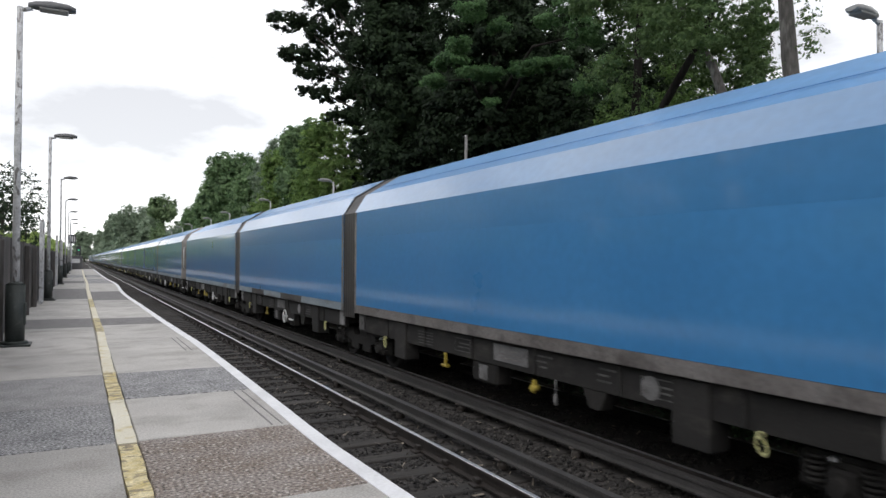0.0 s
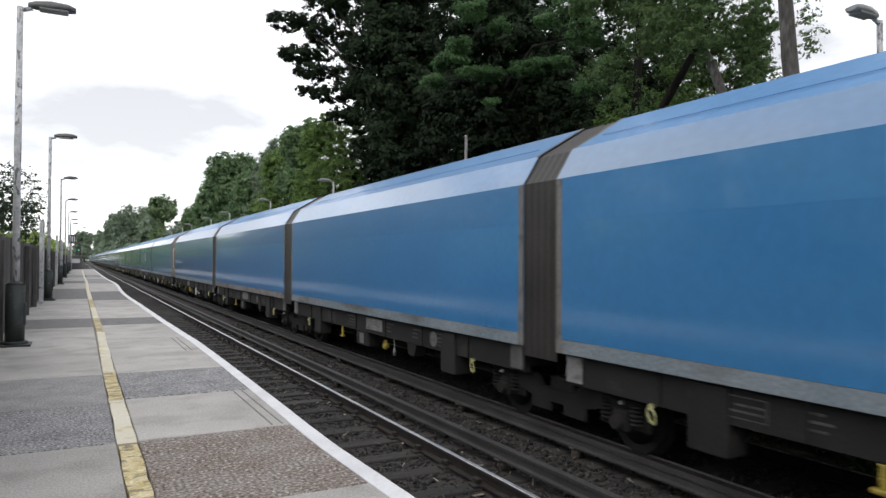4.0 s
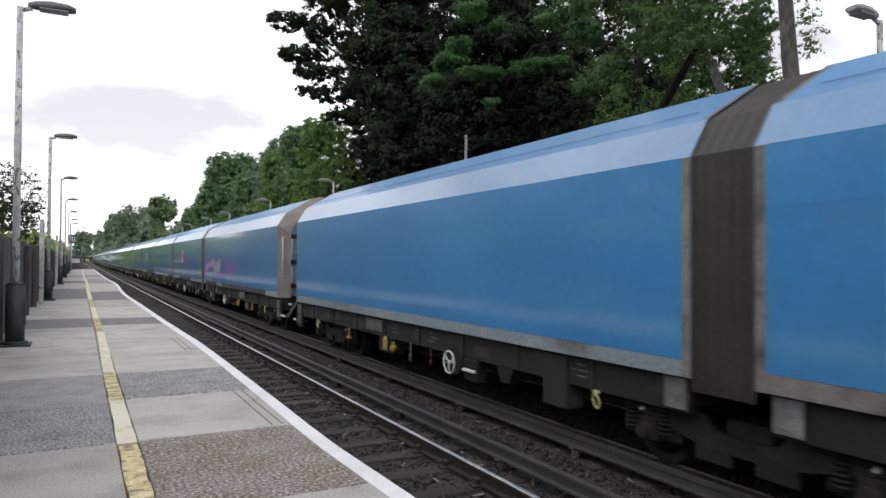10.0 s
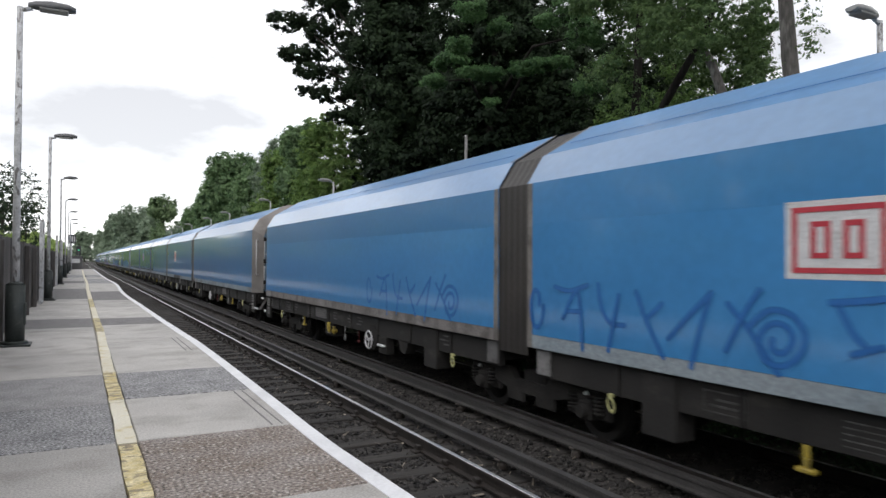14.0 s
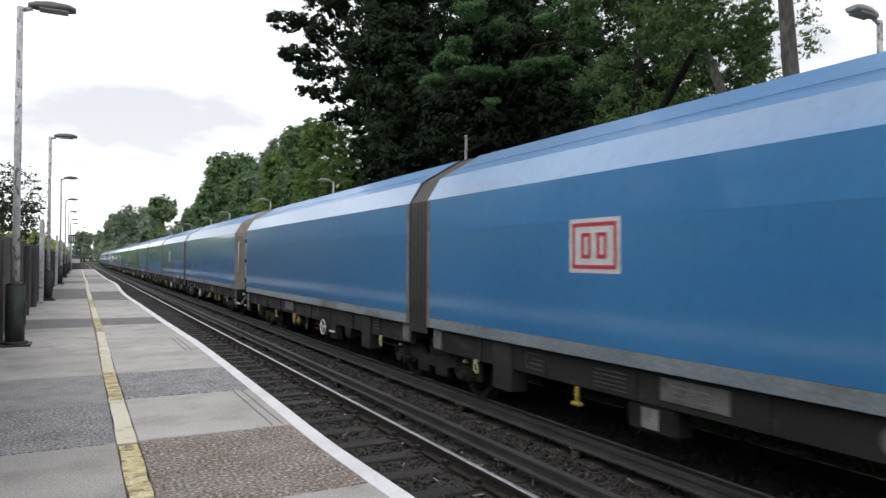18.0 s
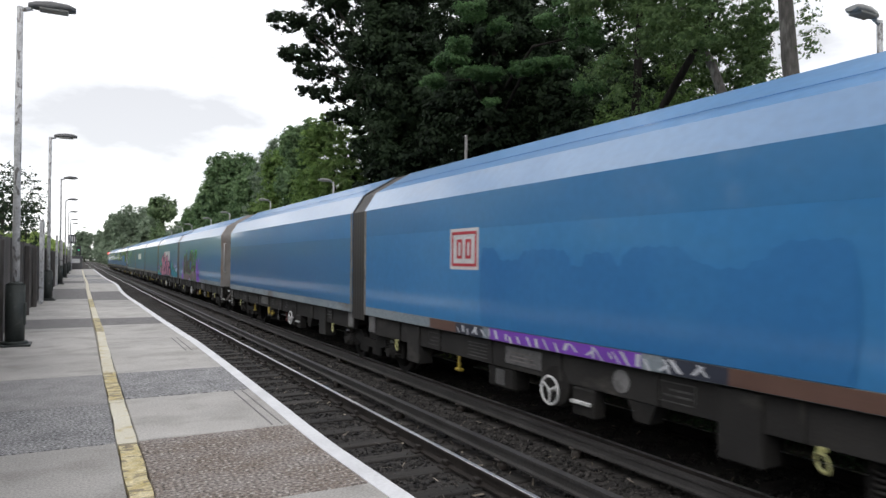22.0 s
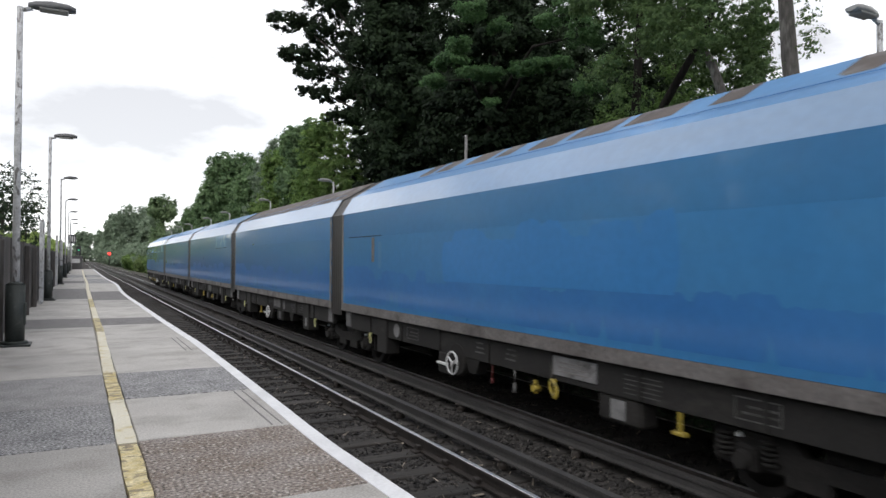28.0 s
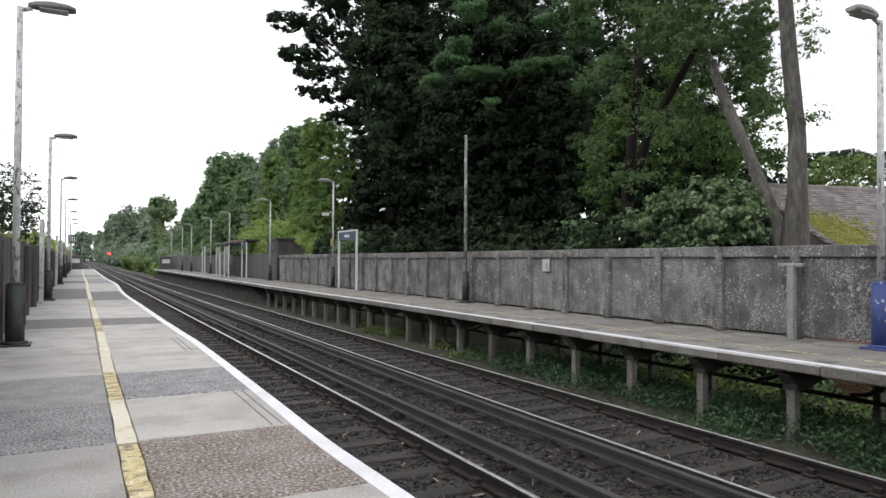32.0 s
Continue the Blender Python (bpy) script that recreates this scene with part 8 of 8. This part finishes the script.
c.layer("graffiti", SPRAY["mauve"], "dull mauve ground of the lettering", areas=[[(2.58, 1.38), (3.76, 1.59), (4.35, 1.47), (5.01, 1.45), (5.59, 1.6), (6.2, 1.71), (6.83, 1.57), (7.09, 1.5), (7.09, 1.15), (5.59, 1.14), (2.7, 1.11)]])
c.layer("graffiti", SPRAY["brown"], "dark brown lettering fill", areas=[[(2.5, 1.38), (2.42, 1.88), (2.72, 2.43), (3.17, 2.43), (3.3, 1.91), (3.42, 2.42), (3.75, 2.63), (3.87, 2.17), (4.62, 2.22), (4.81, 2.48), (5.06, 2.66), (5.36, 2.61), (5.40, 2.18), (5.44, 1.56), (4.35, 1.46), (3.6, 1.54)], [(5.46, 1.56), (5.43, 2.0), (5.50, 2.39), (5.69, 2.63), (5.96, 2.58), (5.91, 1.99), (6.11, 2.39), (6.32, 2.51), (6.37, 2.13), (6.25, 1.97), (6.57, 1.88), (6.68, 2.07), (6.76, 2.53), (7.11, 2.65), (7.13, 2.43), (6.88, 2.2), (6.93, 1.78), (6.95, 1.46), (6.39, 1.62), (5.7, 1.71)]])
c.layer("graffiti", SPRAY["blue"], "blue gap in the lettering", areas=[[(4.94, 2.03), (5.15, 2.15), (5.32, 2.04), (5.29, 1.86), (5.13, 1.67), (4.93, 1.77)]])
c.layer("graffiti", SPRAY["green"], "bright green lettering outline", strokes=[([(2.68, 1.11), (2.4, 1.7), (2.63, 2.34), (2.99, 2.5), (3.29, 2.34), (3.18, 1.9), (3.44, 1.13)], 0.07), ([(3.55, 2.74), (3.84, 2.66), (3.87, 2.5), (3.75, 2.24)], 0.09), ([(4.83, 2.18), (4.94, 2.48), (5.18, 2.65), (5.42, 2.7)], 0.07), ([(5.41, 2.18), (5.42, 2.57), (5.78, 2.7), (6.01, 2.62), (5.91, 2.32), (5.68, 1.84), (5.96, 2.02)], 0.1), ([(6.2, 2.48), (6.44, 2.56), (6.35, 2.19), (6.16, 2.0), (6.62, 1.97)], 0.09), ([(6.66, 2.13), (6.73, 2.56), (6.99, 2.7), (7.3, 2.64), (7.22, 2.46), (6.91, 2.23)], 0.12), ([(6.91, 2.2), (6.99, 1.9), (7.05, 1.5), (7.15, 1.16)], 0.13), ([(5.64, 1.67), (6.01, 1.59), (6.11, 1.34), (5.96, 1.11)], 0.11), ([(5.7, 1.69), (6.2, 1.74), (6.46, 1.5), (6.46, 1.11)], 0.05), ([(4.25, 2.03), (4.39, 2.07), (4.47, 1.79), (4.33, 1.69), (4.23, 1.94)], 0.05), ([(4.69, 2.03), (4.75, 1.58), (5.07, 1.41), (5.39, 1.55), (5.46, 1.34), (5.59, 1.15)], 0.06), ([(3.85, 1.92), (3.88, 1.6), (4.13, 1.44), (4.56, 1.5), (4.73, 1.8)], 0.05)])
c.layer("graffiti", SPRAY["mauve"], "mauve streaks in the lettering", strokes=[([(3.6, 2.2), (3.72, 2.42), (3.7, 2.0)], 0.07), ([(5.0, 2.35), (5.2, 2.5), (5.3, 2.3)], 0.06), ([(5.72, 2.45), (5.84, 2.52)], 0.08), ([(6.16, 2.1), (6.28, 2.26)], 0.1), ([(6.8, 2.3), (6.9, 2.5), (7.05, 2.56)], 0.07), ([(4.0, 1.75), (4.08, 2.05)], 0.06), ([(5.6, 1.85), (5.66, 2.15)], 0.05), ([(2.62, 1.6), (2.66, 2.0)], 0.06)])
c.layer("graffiti", SPRAY["ink"], "dark shading round the lettering", strokes=[([(2.33, 1.3), (2.31, 1.75), (2.5, 2.3)], 0.045), ([(3.46, 1.4), (3.6, 1.75), (3.64, 1.5)], 0.06), ([(3.93, 2.62), (3.98, 2.4), (3.9, 2.2)], 0.05), ([(4.86, 2.34), (5.02, 2.58), (5.3, 2.6)], 0.05), ([(5.55, 2.3), (5.66, 2.55), (5.9, 2.52)], 0.05), ([(6.14, 2.3), (6.3, 2.44)], 0.04), ([(5.3, 1.5), (5.7, 1.25), (5.86, 1.13)], 0.05), ([(4.62, 1.24), (4.9, 1.3), (5.2, 1.22)], 0.04), ([(6.56, 1.5), (6.56, 1.12)], 0.04), ([(4.1, 2.1), (4.16, 1.7)], 0.04)])
for path in ([(6.91, 2.2), (7.02, 1.9), (7.06, 1.5), (7.15, 1.2)], [(5.7, 1.67), (6.01, 1.59), (6.11, 1.34), (5.98, 1.13)], [(5.46, 2.3), (5.44, 2.56)], [(5.97, 2.5), (5.88, 2.26), (5.72, 1.9)], [(2.5, 1.5), (2.45, 1.75), (2.6, 2.25)], [(3.27, 2.25), (3.22, 1.95), (3.36, 1.4)], [(7.25, 2.62), (7.15, 2.42)], [(4.72, 1.8), (4.8, 1.56), (5.07, 1.43)], [(6.66, 2.2), (6.72, 2.5)]):
    line = smooth_line(path, False, 4) if len(path) > 2 else [Vector(q) for q in path]
    c.layer("graffiti", SPRAY["ink"], "short black ticks on the green outline", strokes=[([(q.x - 0.03, q.y + 0.004), (q.x + 0.035, q.y - 0.004)], 0.028) for q in line[1::2]])
c.layer("graffiti", SPRAY["ink"], "small black marks on the lettering", strokes=[([(3.09, 2.16), (3.12, 1.99)], 0.05), ([(5.91, 2.39), (5.82, 2.19)], 0.06), ([(6.39, 2.45), (6.37, 2.32)], 0.05), ([(6.99, 2.08), (7.01, 1.96)], 0.05), ([(7.05, 1.61), (7.07, 1.5)], 0.05), ([(6.06, 1.43), (6.07, 1.3)], 0.05), ([(4.75, 2.86), (4.9, 2.79), (5.0, 2.87)], 0.03), ([(7.55, 1.5), (7.71, 1.5), (7.75, 1.35)], 0.08), ([(7.97, 1.51), (8.06, 1.42)], 0.09), ([(8.19, 1.61), (8.23, 1.46), (8.37, 1.53)], 0.06)])
c.layer("graffiti", SPRAY["lilac"], "pale lilac shine on the lettering", strokes=[([(3.29, 2.12), (3.4, 2.0)], 0.05), ([(6.11, 1.6), (6.3, 1.49), (6.36, 1.21)], 0.06), ([(6.55, 2.32), (6.54, 2.1)], 0.06), ([(5.99, 2.16), (5.89, 1.99)], 0.05), ([(7.21, 1.8), (7.28, 1.46)], 0.05), ([(2.82, 1.98), (2.95, 1.88)], 0.04), ([(2.72, 2.7), (2.99, 2.53)], 0.02)], blobs=[(4.99, 1.19, 0.17, 0.07), (6.22, 2.66, 0.06, 0.04)])
# pink bubble letters on green and blue, over a white panel
c = coats[5, 2]
c.patch(4.2, 7.6, 2.08, 2.76, SIGNWHITE, "white painted panel")
c.emblem(4.28, 2.10, 0.84, 0.62)
c.layer("graffiti", SPRAY["leafgreen"], "green spray-paint splashes", blobs=[(4.25, 2.31, 0.13, 0.1), (5.26, 2.21, 0.09, 0.13)], areas=[[(0.25, 1.12), (0.73, 1.48), (1.32, 1.67), (1.73, 2.06), (2.01, 1.88), (2.42, 2.33), (2.7, 2.1), (2.99, 2.01), (2.99, 1.52), (1.9, 1.43)]])
c.layer("graffiti", SPRAY["leafgreen"], "green spray-paint splashes", blobs=[(9.0, 1.8, 0.22, 0.34), (9.9, 1.55, 0.3, 0.3), (10.8, 1.35, 0.4, 0.16), (5.9, 2.3, 0.16, 0.2)])
c.layer("graffiti", SPRAY["teal"], "blue-green spray-paint splashes", blobs=[(2.68, 1.91, 0.22, 0.17), (1.44, 1.53, 0.23, 0.14), (5.28, 2.04, 0.1, 0.13)], areas=[[(0.22, 1.11), (0.66, 1.24), (1.9, 1.25), (3.18, 1.25), (3.18, 1.11)]])
c.layer("graffiti", SPRAY["teal"], "blue-green spray-paint splashes", blobs=[(8.6, 1.6, 0.25, 0.45), (9.4, 1.4, 0.5, 0.28), (10.3, 1.3, 0.6, 0.2), (11.3, 1.25, 0.4, 0.14)])
c.layer("graffiti", SPRAY["purple"], "purple spray-paint splashes", blobs=[(0.93, 1.61, 0.18, 0.21), (2.03, 1.51, 0.23, 0.16), (2.22, 1.55, 0.16, 0.13)])
c.layer("graffiti", SPRAY["lilac"], "small lilac tags", strokes=[([(9.9, 1.9), (10.1, 1.75), (10.25, 1.95), (10.4, 1.75)], 0.05), ([(10.6, 1.9), (10.8, 1.72), (10.95, 1.92)], 0.05), ([(11.2, 1.9), (11.35, 1.55)], 0.04)])
c.layer("graffiti", SPRAY["ink"], "black lettering shadow", strokes=[([(1.73, 1.34), (1.73, 1.69), (2.01, 1.76)], 0.07), ([(2.32, 1.69), (2.56, 1.81), (2.93, 1.76), (2.97, 1.46)], 0.07)], areas=[[(2.86, 1.11), (2.81, 1.38), (3.07, 1.65), (3.22, 1.9), (2.92, 1.98), (2.88, 2.29), (3.26, 2.43), (3.61, 2.57), (3.96, 2.47), (4.17, 2.1), (4.17, 1.86), (4.44, 1.63), (4.54, 1.36), (4.34, 1.11)], [(4.15, 1.89), (4.28, 2.21), (4.54, 2.38), (4.89, 2.4), (5.09, 2.12), (5.09, 1.8), (5.37, 1.69), (5.47, 2.0), (5.65, 1.93), (5.65, 1.26), (4.46, 1.15), (4.46, 1.6)]])
c.layer("graffiti", SPRAY["pink"], "pale pink bubble lettering", areas=[[(2.99, 1.11), (2.92, 1.36), (3.15, 1.66), (3.3, 1.9), (3.04, 2.01), (2.98, 2.24), (3.3, 2.36), (3.61, 2.48), (3.88, 2.41), (4.08, 2.04), (4.05, 1.8), (4.33, 1.58), (4.43, 1.35), (4.2, 1.11)], [(4.25, 1.88), (4.41, 2.18), (4.67, 2.3), (4.93, 2.16), (4.99, 1.93), (5.14, 1.72), (5.05, 1.61), (4.81, 1.64), (4.6, 1.71), (4.37, 1.66)], [(4.52, 1.3), (4.99, 1.49), (5.28, 1.63), (5.46, 1.89), (5.56, 1.82), (5.65, 1.47), (5.51, 1.26), (4.58, 1.19)]])
c.layer("graffiti", SPRAY["rose"], "deep rose shading on the lettering", areas=[[(3.34, 2.33), (3.61, 2.44), (3.86, 2.39), (4.02, 2.1), (3.96, 2.04), (3.79, 2.23), (3.53, 2.31)], [(4.41, 2.13), (4.67, 2.28), (4.91, 2.12), (4.75, 2.12), (4.64, 1.96), (4.57, 1.76), (4.53, 2.01)], [(5.32, 1.64), (5.46, 1.87), (5.52, 1.79), (5.41, 1.48), (5.33, 1.42)]])
c.layer("graffiti", SPRAY["ink"], "black inner lines of the lettering", strokes=[([(3.59, 2.03), (3.56, 1.77), (3.68, 1.53), (3.92, 1.43)], 0.09), ([(4.6, 1.67), (4.79, 1.56), (5.04, 1.53)], 0.1), ([(4.87, 1.71), (5.02, 1.77)], 0.05), ([(4.25, 1.48), (4.34, 1.39)], 0.04), ([(5.22, 1.36), (5.32, 1.27)], 0.05), ([(3.3, 1.29), (3.49, 1.22)], 0.04)])
c.layer("graffiti", SPRAY["mauve"], "mauve shade inside the lettering", strokes=[([(3.53, 2.17), (3.38, 2.02), (3.34, 1.67), (3.3, 1.43)], 0.06), ([(3.79, 1.7), (3.99, 1.61), (4.1, 1.36), (4.07, 1.2)], 0.06), ([(4.68, 1.36), (5.09, 1.48)], 0.06)])
HEART = [(0, -0.26), (-0.13, -0.08), (-0.17, 0.08), (-0.12, 0.18), (-0.04, 0.17), (0.01, 0.09), (0.06, 0.19), (0.14, 0.18), (0.17, 0.07), (0.10, -0.09)]
for d, z, k, colour in ((2.22, 1.50, 1.25, "ink"), (2.22, 1.50, 1.0, "lilac"), (2.66, 1.55, 1.45, "ink"), (2.66, 1.55, 1.2, "orange")):
    c.layer("graffiti", SPRAY[colour], {"ink": "black heart outline", "lilac": "small lilac heart", "orange": "small orange heart"}[colour], areas=[[(d + a * k, z + b * k) for a, b in HEART]])
bubbles = [([(5.95, 1.3), (5.92, 1.7), (6.1, 2.25)], 0.34), ([(6.2, 2.3), (6.6, 2.32)], 0.3), ([(6.5, 1.3), (6.66, 1.7), (6.62, 2.1)], 0.34), ([(7.1, 1.3), (7.12, 1.65), (7.3, 1.95)], 0.3), ([(7.4, 2.0), (7.75, 1.9)], 0.26), ([(7.85, 1.25), (7.95, 1.55)], 0.28)]
c.layer("graffiti", SPRAY["ink"], "black lettering outline", strokes=[(pts, w + 0.16) for pts, w in bubbles], blobs=[(8.3, 1.4, 0.2, 0.25)])
c.layer("graffiti", SPRAY["pink"], "pale pink bubble lettering", strokes=bubbles)
c.layer("graffiti", SPRAY["rose"], "deep rose shading on the lettering", strokes=[([(6.1, 2.3), (6.12, 1.9)], 0.12), ([(7.2, 1.9), (7.25, 1.6)], 0.1), ([(6.6, 2.2), (6.6, 1.8)], 0.1)])
c.layer("graffiti", SPRAY["ink"], "black inner lines of the lettering", strokes=[([(6.3, 1.9), (6.36, 1.5)], 0.07), ([(6.9, 1.8), (6.86, 1.4)], 0.07), ([(7.5, 1.7), (7.45, 1.4)], 0.06)])
c.layer("graffiti", SPRAY["orange"], "small orange heart", blobs=[(8.2, 1.45, 0.11, 0.15), (8.4, 1.48, 0.1, 0.14)])
# white panel
coats[5, 4].patch(4.3, 7.8, 2.22, 2.76, SIGNWHITE, "blank white painted panel")
# colours along the sill
SILLTAGS = (((4, 2), [(8.4, 9.4, "white"), (9.4, 9.7, "leafgreen"), (9.9, 10.5, "ink"), (10.5, 11.5, "white")], (8.4, 11.4, "ink")),
            ((4, 3), [(0.4, 5.7, "ink"), (5.75, 6.5, "purple"), (10.35, 10.62, "leafgreen"), (10.7, 11.5, "purple")], (0.5, 5.6, "white")),
            ((4, 4), [(3.4, 4.3, "rust"), (4.3, 5.1, "ink"), (5.3, 8.3, "purple"), (8.6, 9.4, "ink"), (9.4, 11.3, "rust")], (4.4, 9.3, "white")))
for key, fields, (s0, s1, ink) in SILLTAGS:
    c = coats[key]
    for d0, d1, colour in fields:
        c.sill(d0, d1, SPRAY[colour], colour + " graffiti on the sill", "sill_graffiti")
    rng = random.Random(key[1])
    bm, d = B(), s0
    while d < s1:
        lean, w = rng.uniform(-0.14, 0.14), rng.uniform(0.03, 0.075)
        za, zb = rng.uniform(1.10, 1.15), rng.uniform(1.19, 1.255)
        v = [bm.verts.new((-(HALF + 0.009), c.top - a, z)) for a, z in ((d, za), (d + w, za), (d + w + lean, zb), (d + lean, zb))]
        bm.faces.new(v)
        d += rng.uniform(0.10, 0.26)
    part("sill_graffiti", bm, SPRAY[ink], WAGONS[key], ink + " strokes on the sill")
c = coats[4, 3]
bm = B()
for k in range(6):
    d = 6.9 + 0.62 * k
    v = [bm.verts.new((-(HALF + 0.006), c.top - a, z)) for a, z in ((d, 1.10), (d + 0.05, 1.10), (d - 0.16, 1.25), (d - 0.24, 1.25))]
    bm.faces.new(v)
part("sill_graffiti", bm, SPRAY["ink"], WAGONS[4, 3], "dark slanted strokes on the pale sill")
# rolled-on overpaint
coats[4, 2].rolled(7.3, 11.5, 1.28, 2.1, 3, SOFTPAINT, "slightly darker blue overpaint", False)
coats[4, 3].rolled(0.8, 11.3, 1.28, 2.0, 4, SOFTPAINT, "slightly darker blue overpaint", False)
coats[4, 4].rolled(5.02, 10.6, 1.28, 2.30, 5, SOFTPAINT, "slightly darker blue overpaint", False)
coats[4, 1].rolled(2.0, 12.5, 1.28, 1.95, 6, SOFTPAINT, "slightly darker blue overpaint", False)
for unit, d1 in ((1, 13.8), (2, 11.5), (3, 11.5), (4, 11.5)):
    coats[6, unit].rolled(0.6, d1, 1.36, 1.98, 10 + unit, OVERPAINT, "darker blue overpaint with runs")
coats[6, 5].rolled(0.8, 14.2, 1.34, 2.12, 15, OVERPAINT, "darker blue overpaint with runs")
coats[6, 1].rolled(5.2, 10.2, 1.90, 2.66, 21, BRIGHTPAINT, "bright blue overpaint", False)
coats[6, 1].patch(2.5, 2.66, 2.08, 2.6, PALEPAINT, "pale scuffed strip")
coats[6, 1].patch(2.16, 2.3, 2.2, 2.70, SILLGRIME, "brown rust-stained strip")
coats[6, 1].patch(0.86, 2.66, 2.722, 2.736, UNDER, "dark scratch along the panel joint")
# scuffed, cloudy sheets high on two wagons, with a torn lower edge, and the roof above them
for key, d0, d1 in (((6, 3), 8.19, 10.65), ((6, 5), 12.51, 13.72)):
    c = coats[key]
    c.patch(d0, d1, 2.735, SHOULDER - 0.01, SCUFFED, "cloudy scuffed pale sheet")
    c.patch(d0, d1, 2.715, 2.733, UNDER, "dark torn lower edge of the sheet")
    pr = hull(-0.005)
    bm = B()
    v = [bm.verts.new((x, c.top - d, z)) for (x, z), d in ((pr[1], d0), (pr[3], d0), (pr[3], d1), (pr[1], d1))]
    bm.faces.new(v)
    part("roof_patch", bm, SCUFFEDROOF, WAGONS[key], "pale scuffed roof sheet")
coats[6, 5].layer("scuff", SPRAY["paleblue"], "pale blotch", blobs=[(10.87, 2.80, 0.28, 0.06), (8.18, 2.80, 0.3, 0.05), (5.88, 2.82, 0.88, 0.05)])
# rust on the roofs of the last set
for unit, d0, d1, gaps, reach in ((1, 3.0, 13.6, (0.2, 0.5, 1.0), (0.0, 0.2)), (2, 0.38, 11.2, (0,), (0.9, 0.99))):
    c = coats[6, unit]
    pr = hull(-0.006)
    rng = random.Random(unit)
    d = d0
    while d < d1:
        w = rng.uniform(0.4, 1.1)
        bm = B()
        lo = rng.uniform(*reach)
        p = [pr[4][k] + (pr[3][k] - pr[4][k]) * lo for k in (0, 1)]
        q = [pr[4][k] + (pr[3][k] - pr[4][k]) * lo * 0.97 for k in (0, 1)]
        v = [bm.verts.new((x, c.top - dd, z)) for x, z, dd in ((pr[5][0], pr[5][1], d), (pr[4][0], pr[4][1], d), (p[0], p[1], d + 0.1), (q[0], q[1], d + w - 0.05), (pr[4][0], pr[4][1], d + w), (pr[5][0], pr[5][1], d + w))]
        bm.faces.new([v[0], v[1], v[4], v[5]])
        bm.faces.new([v[1], v[2], v[3], v[4]])
        part("roof_rust", bm, RUSTROOF, WAGONS[6, unit], "flaking rusty roof paint")
        d += w + rng.choice(gaps)


def motions():
    for ob, y in TRAIN:
        walk(ob, [(t, pose(TRACK_FAR, y - gone, RAIL)) for t, gone in RUN])


motions()
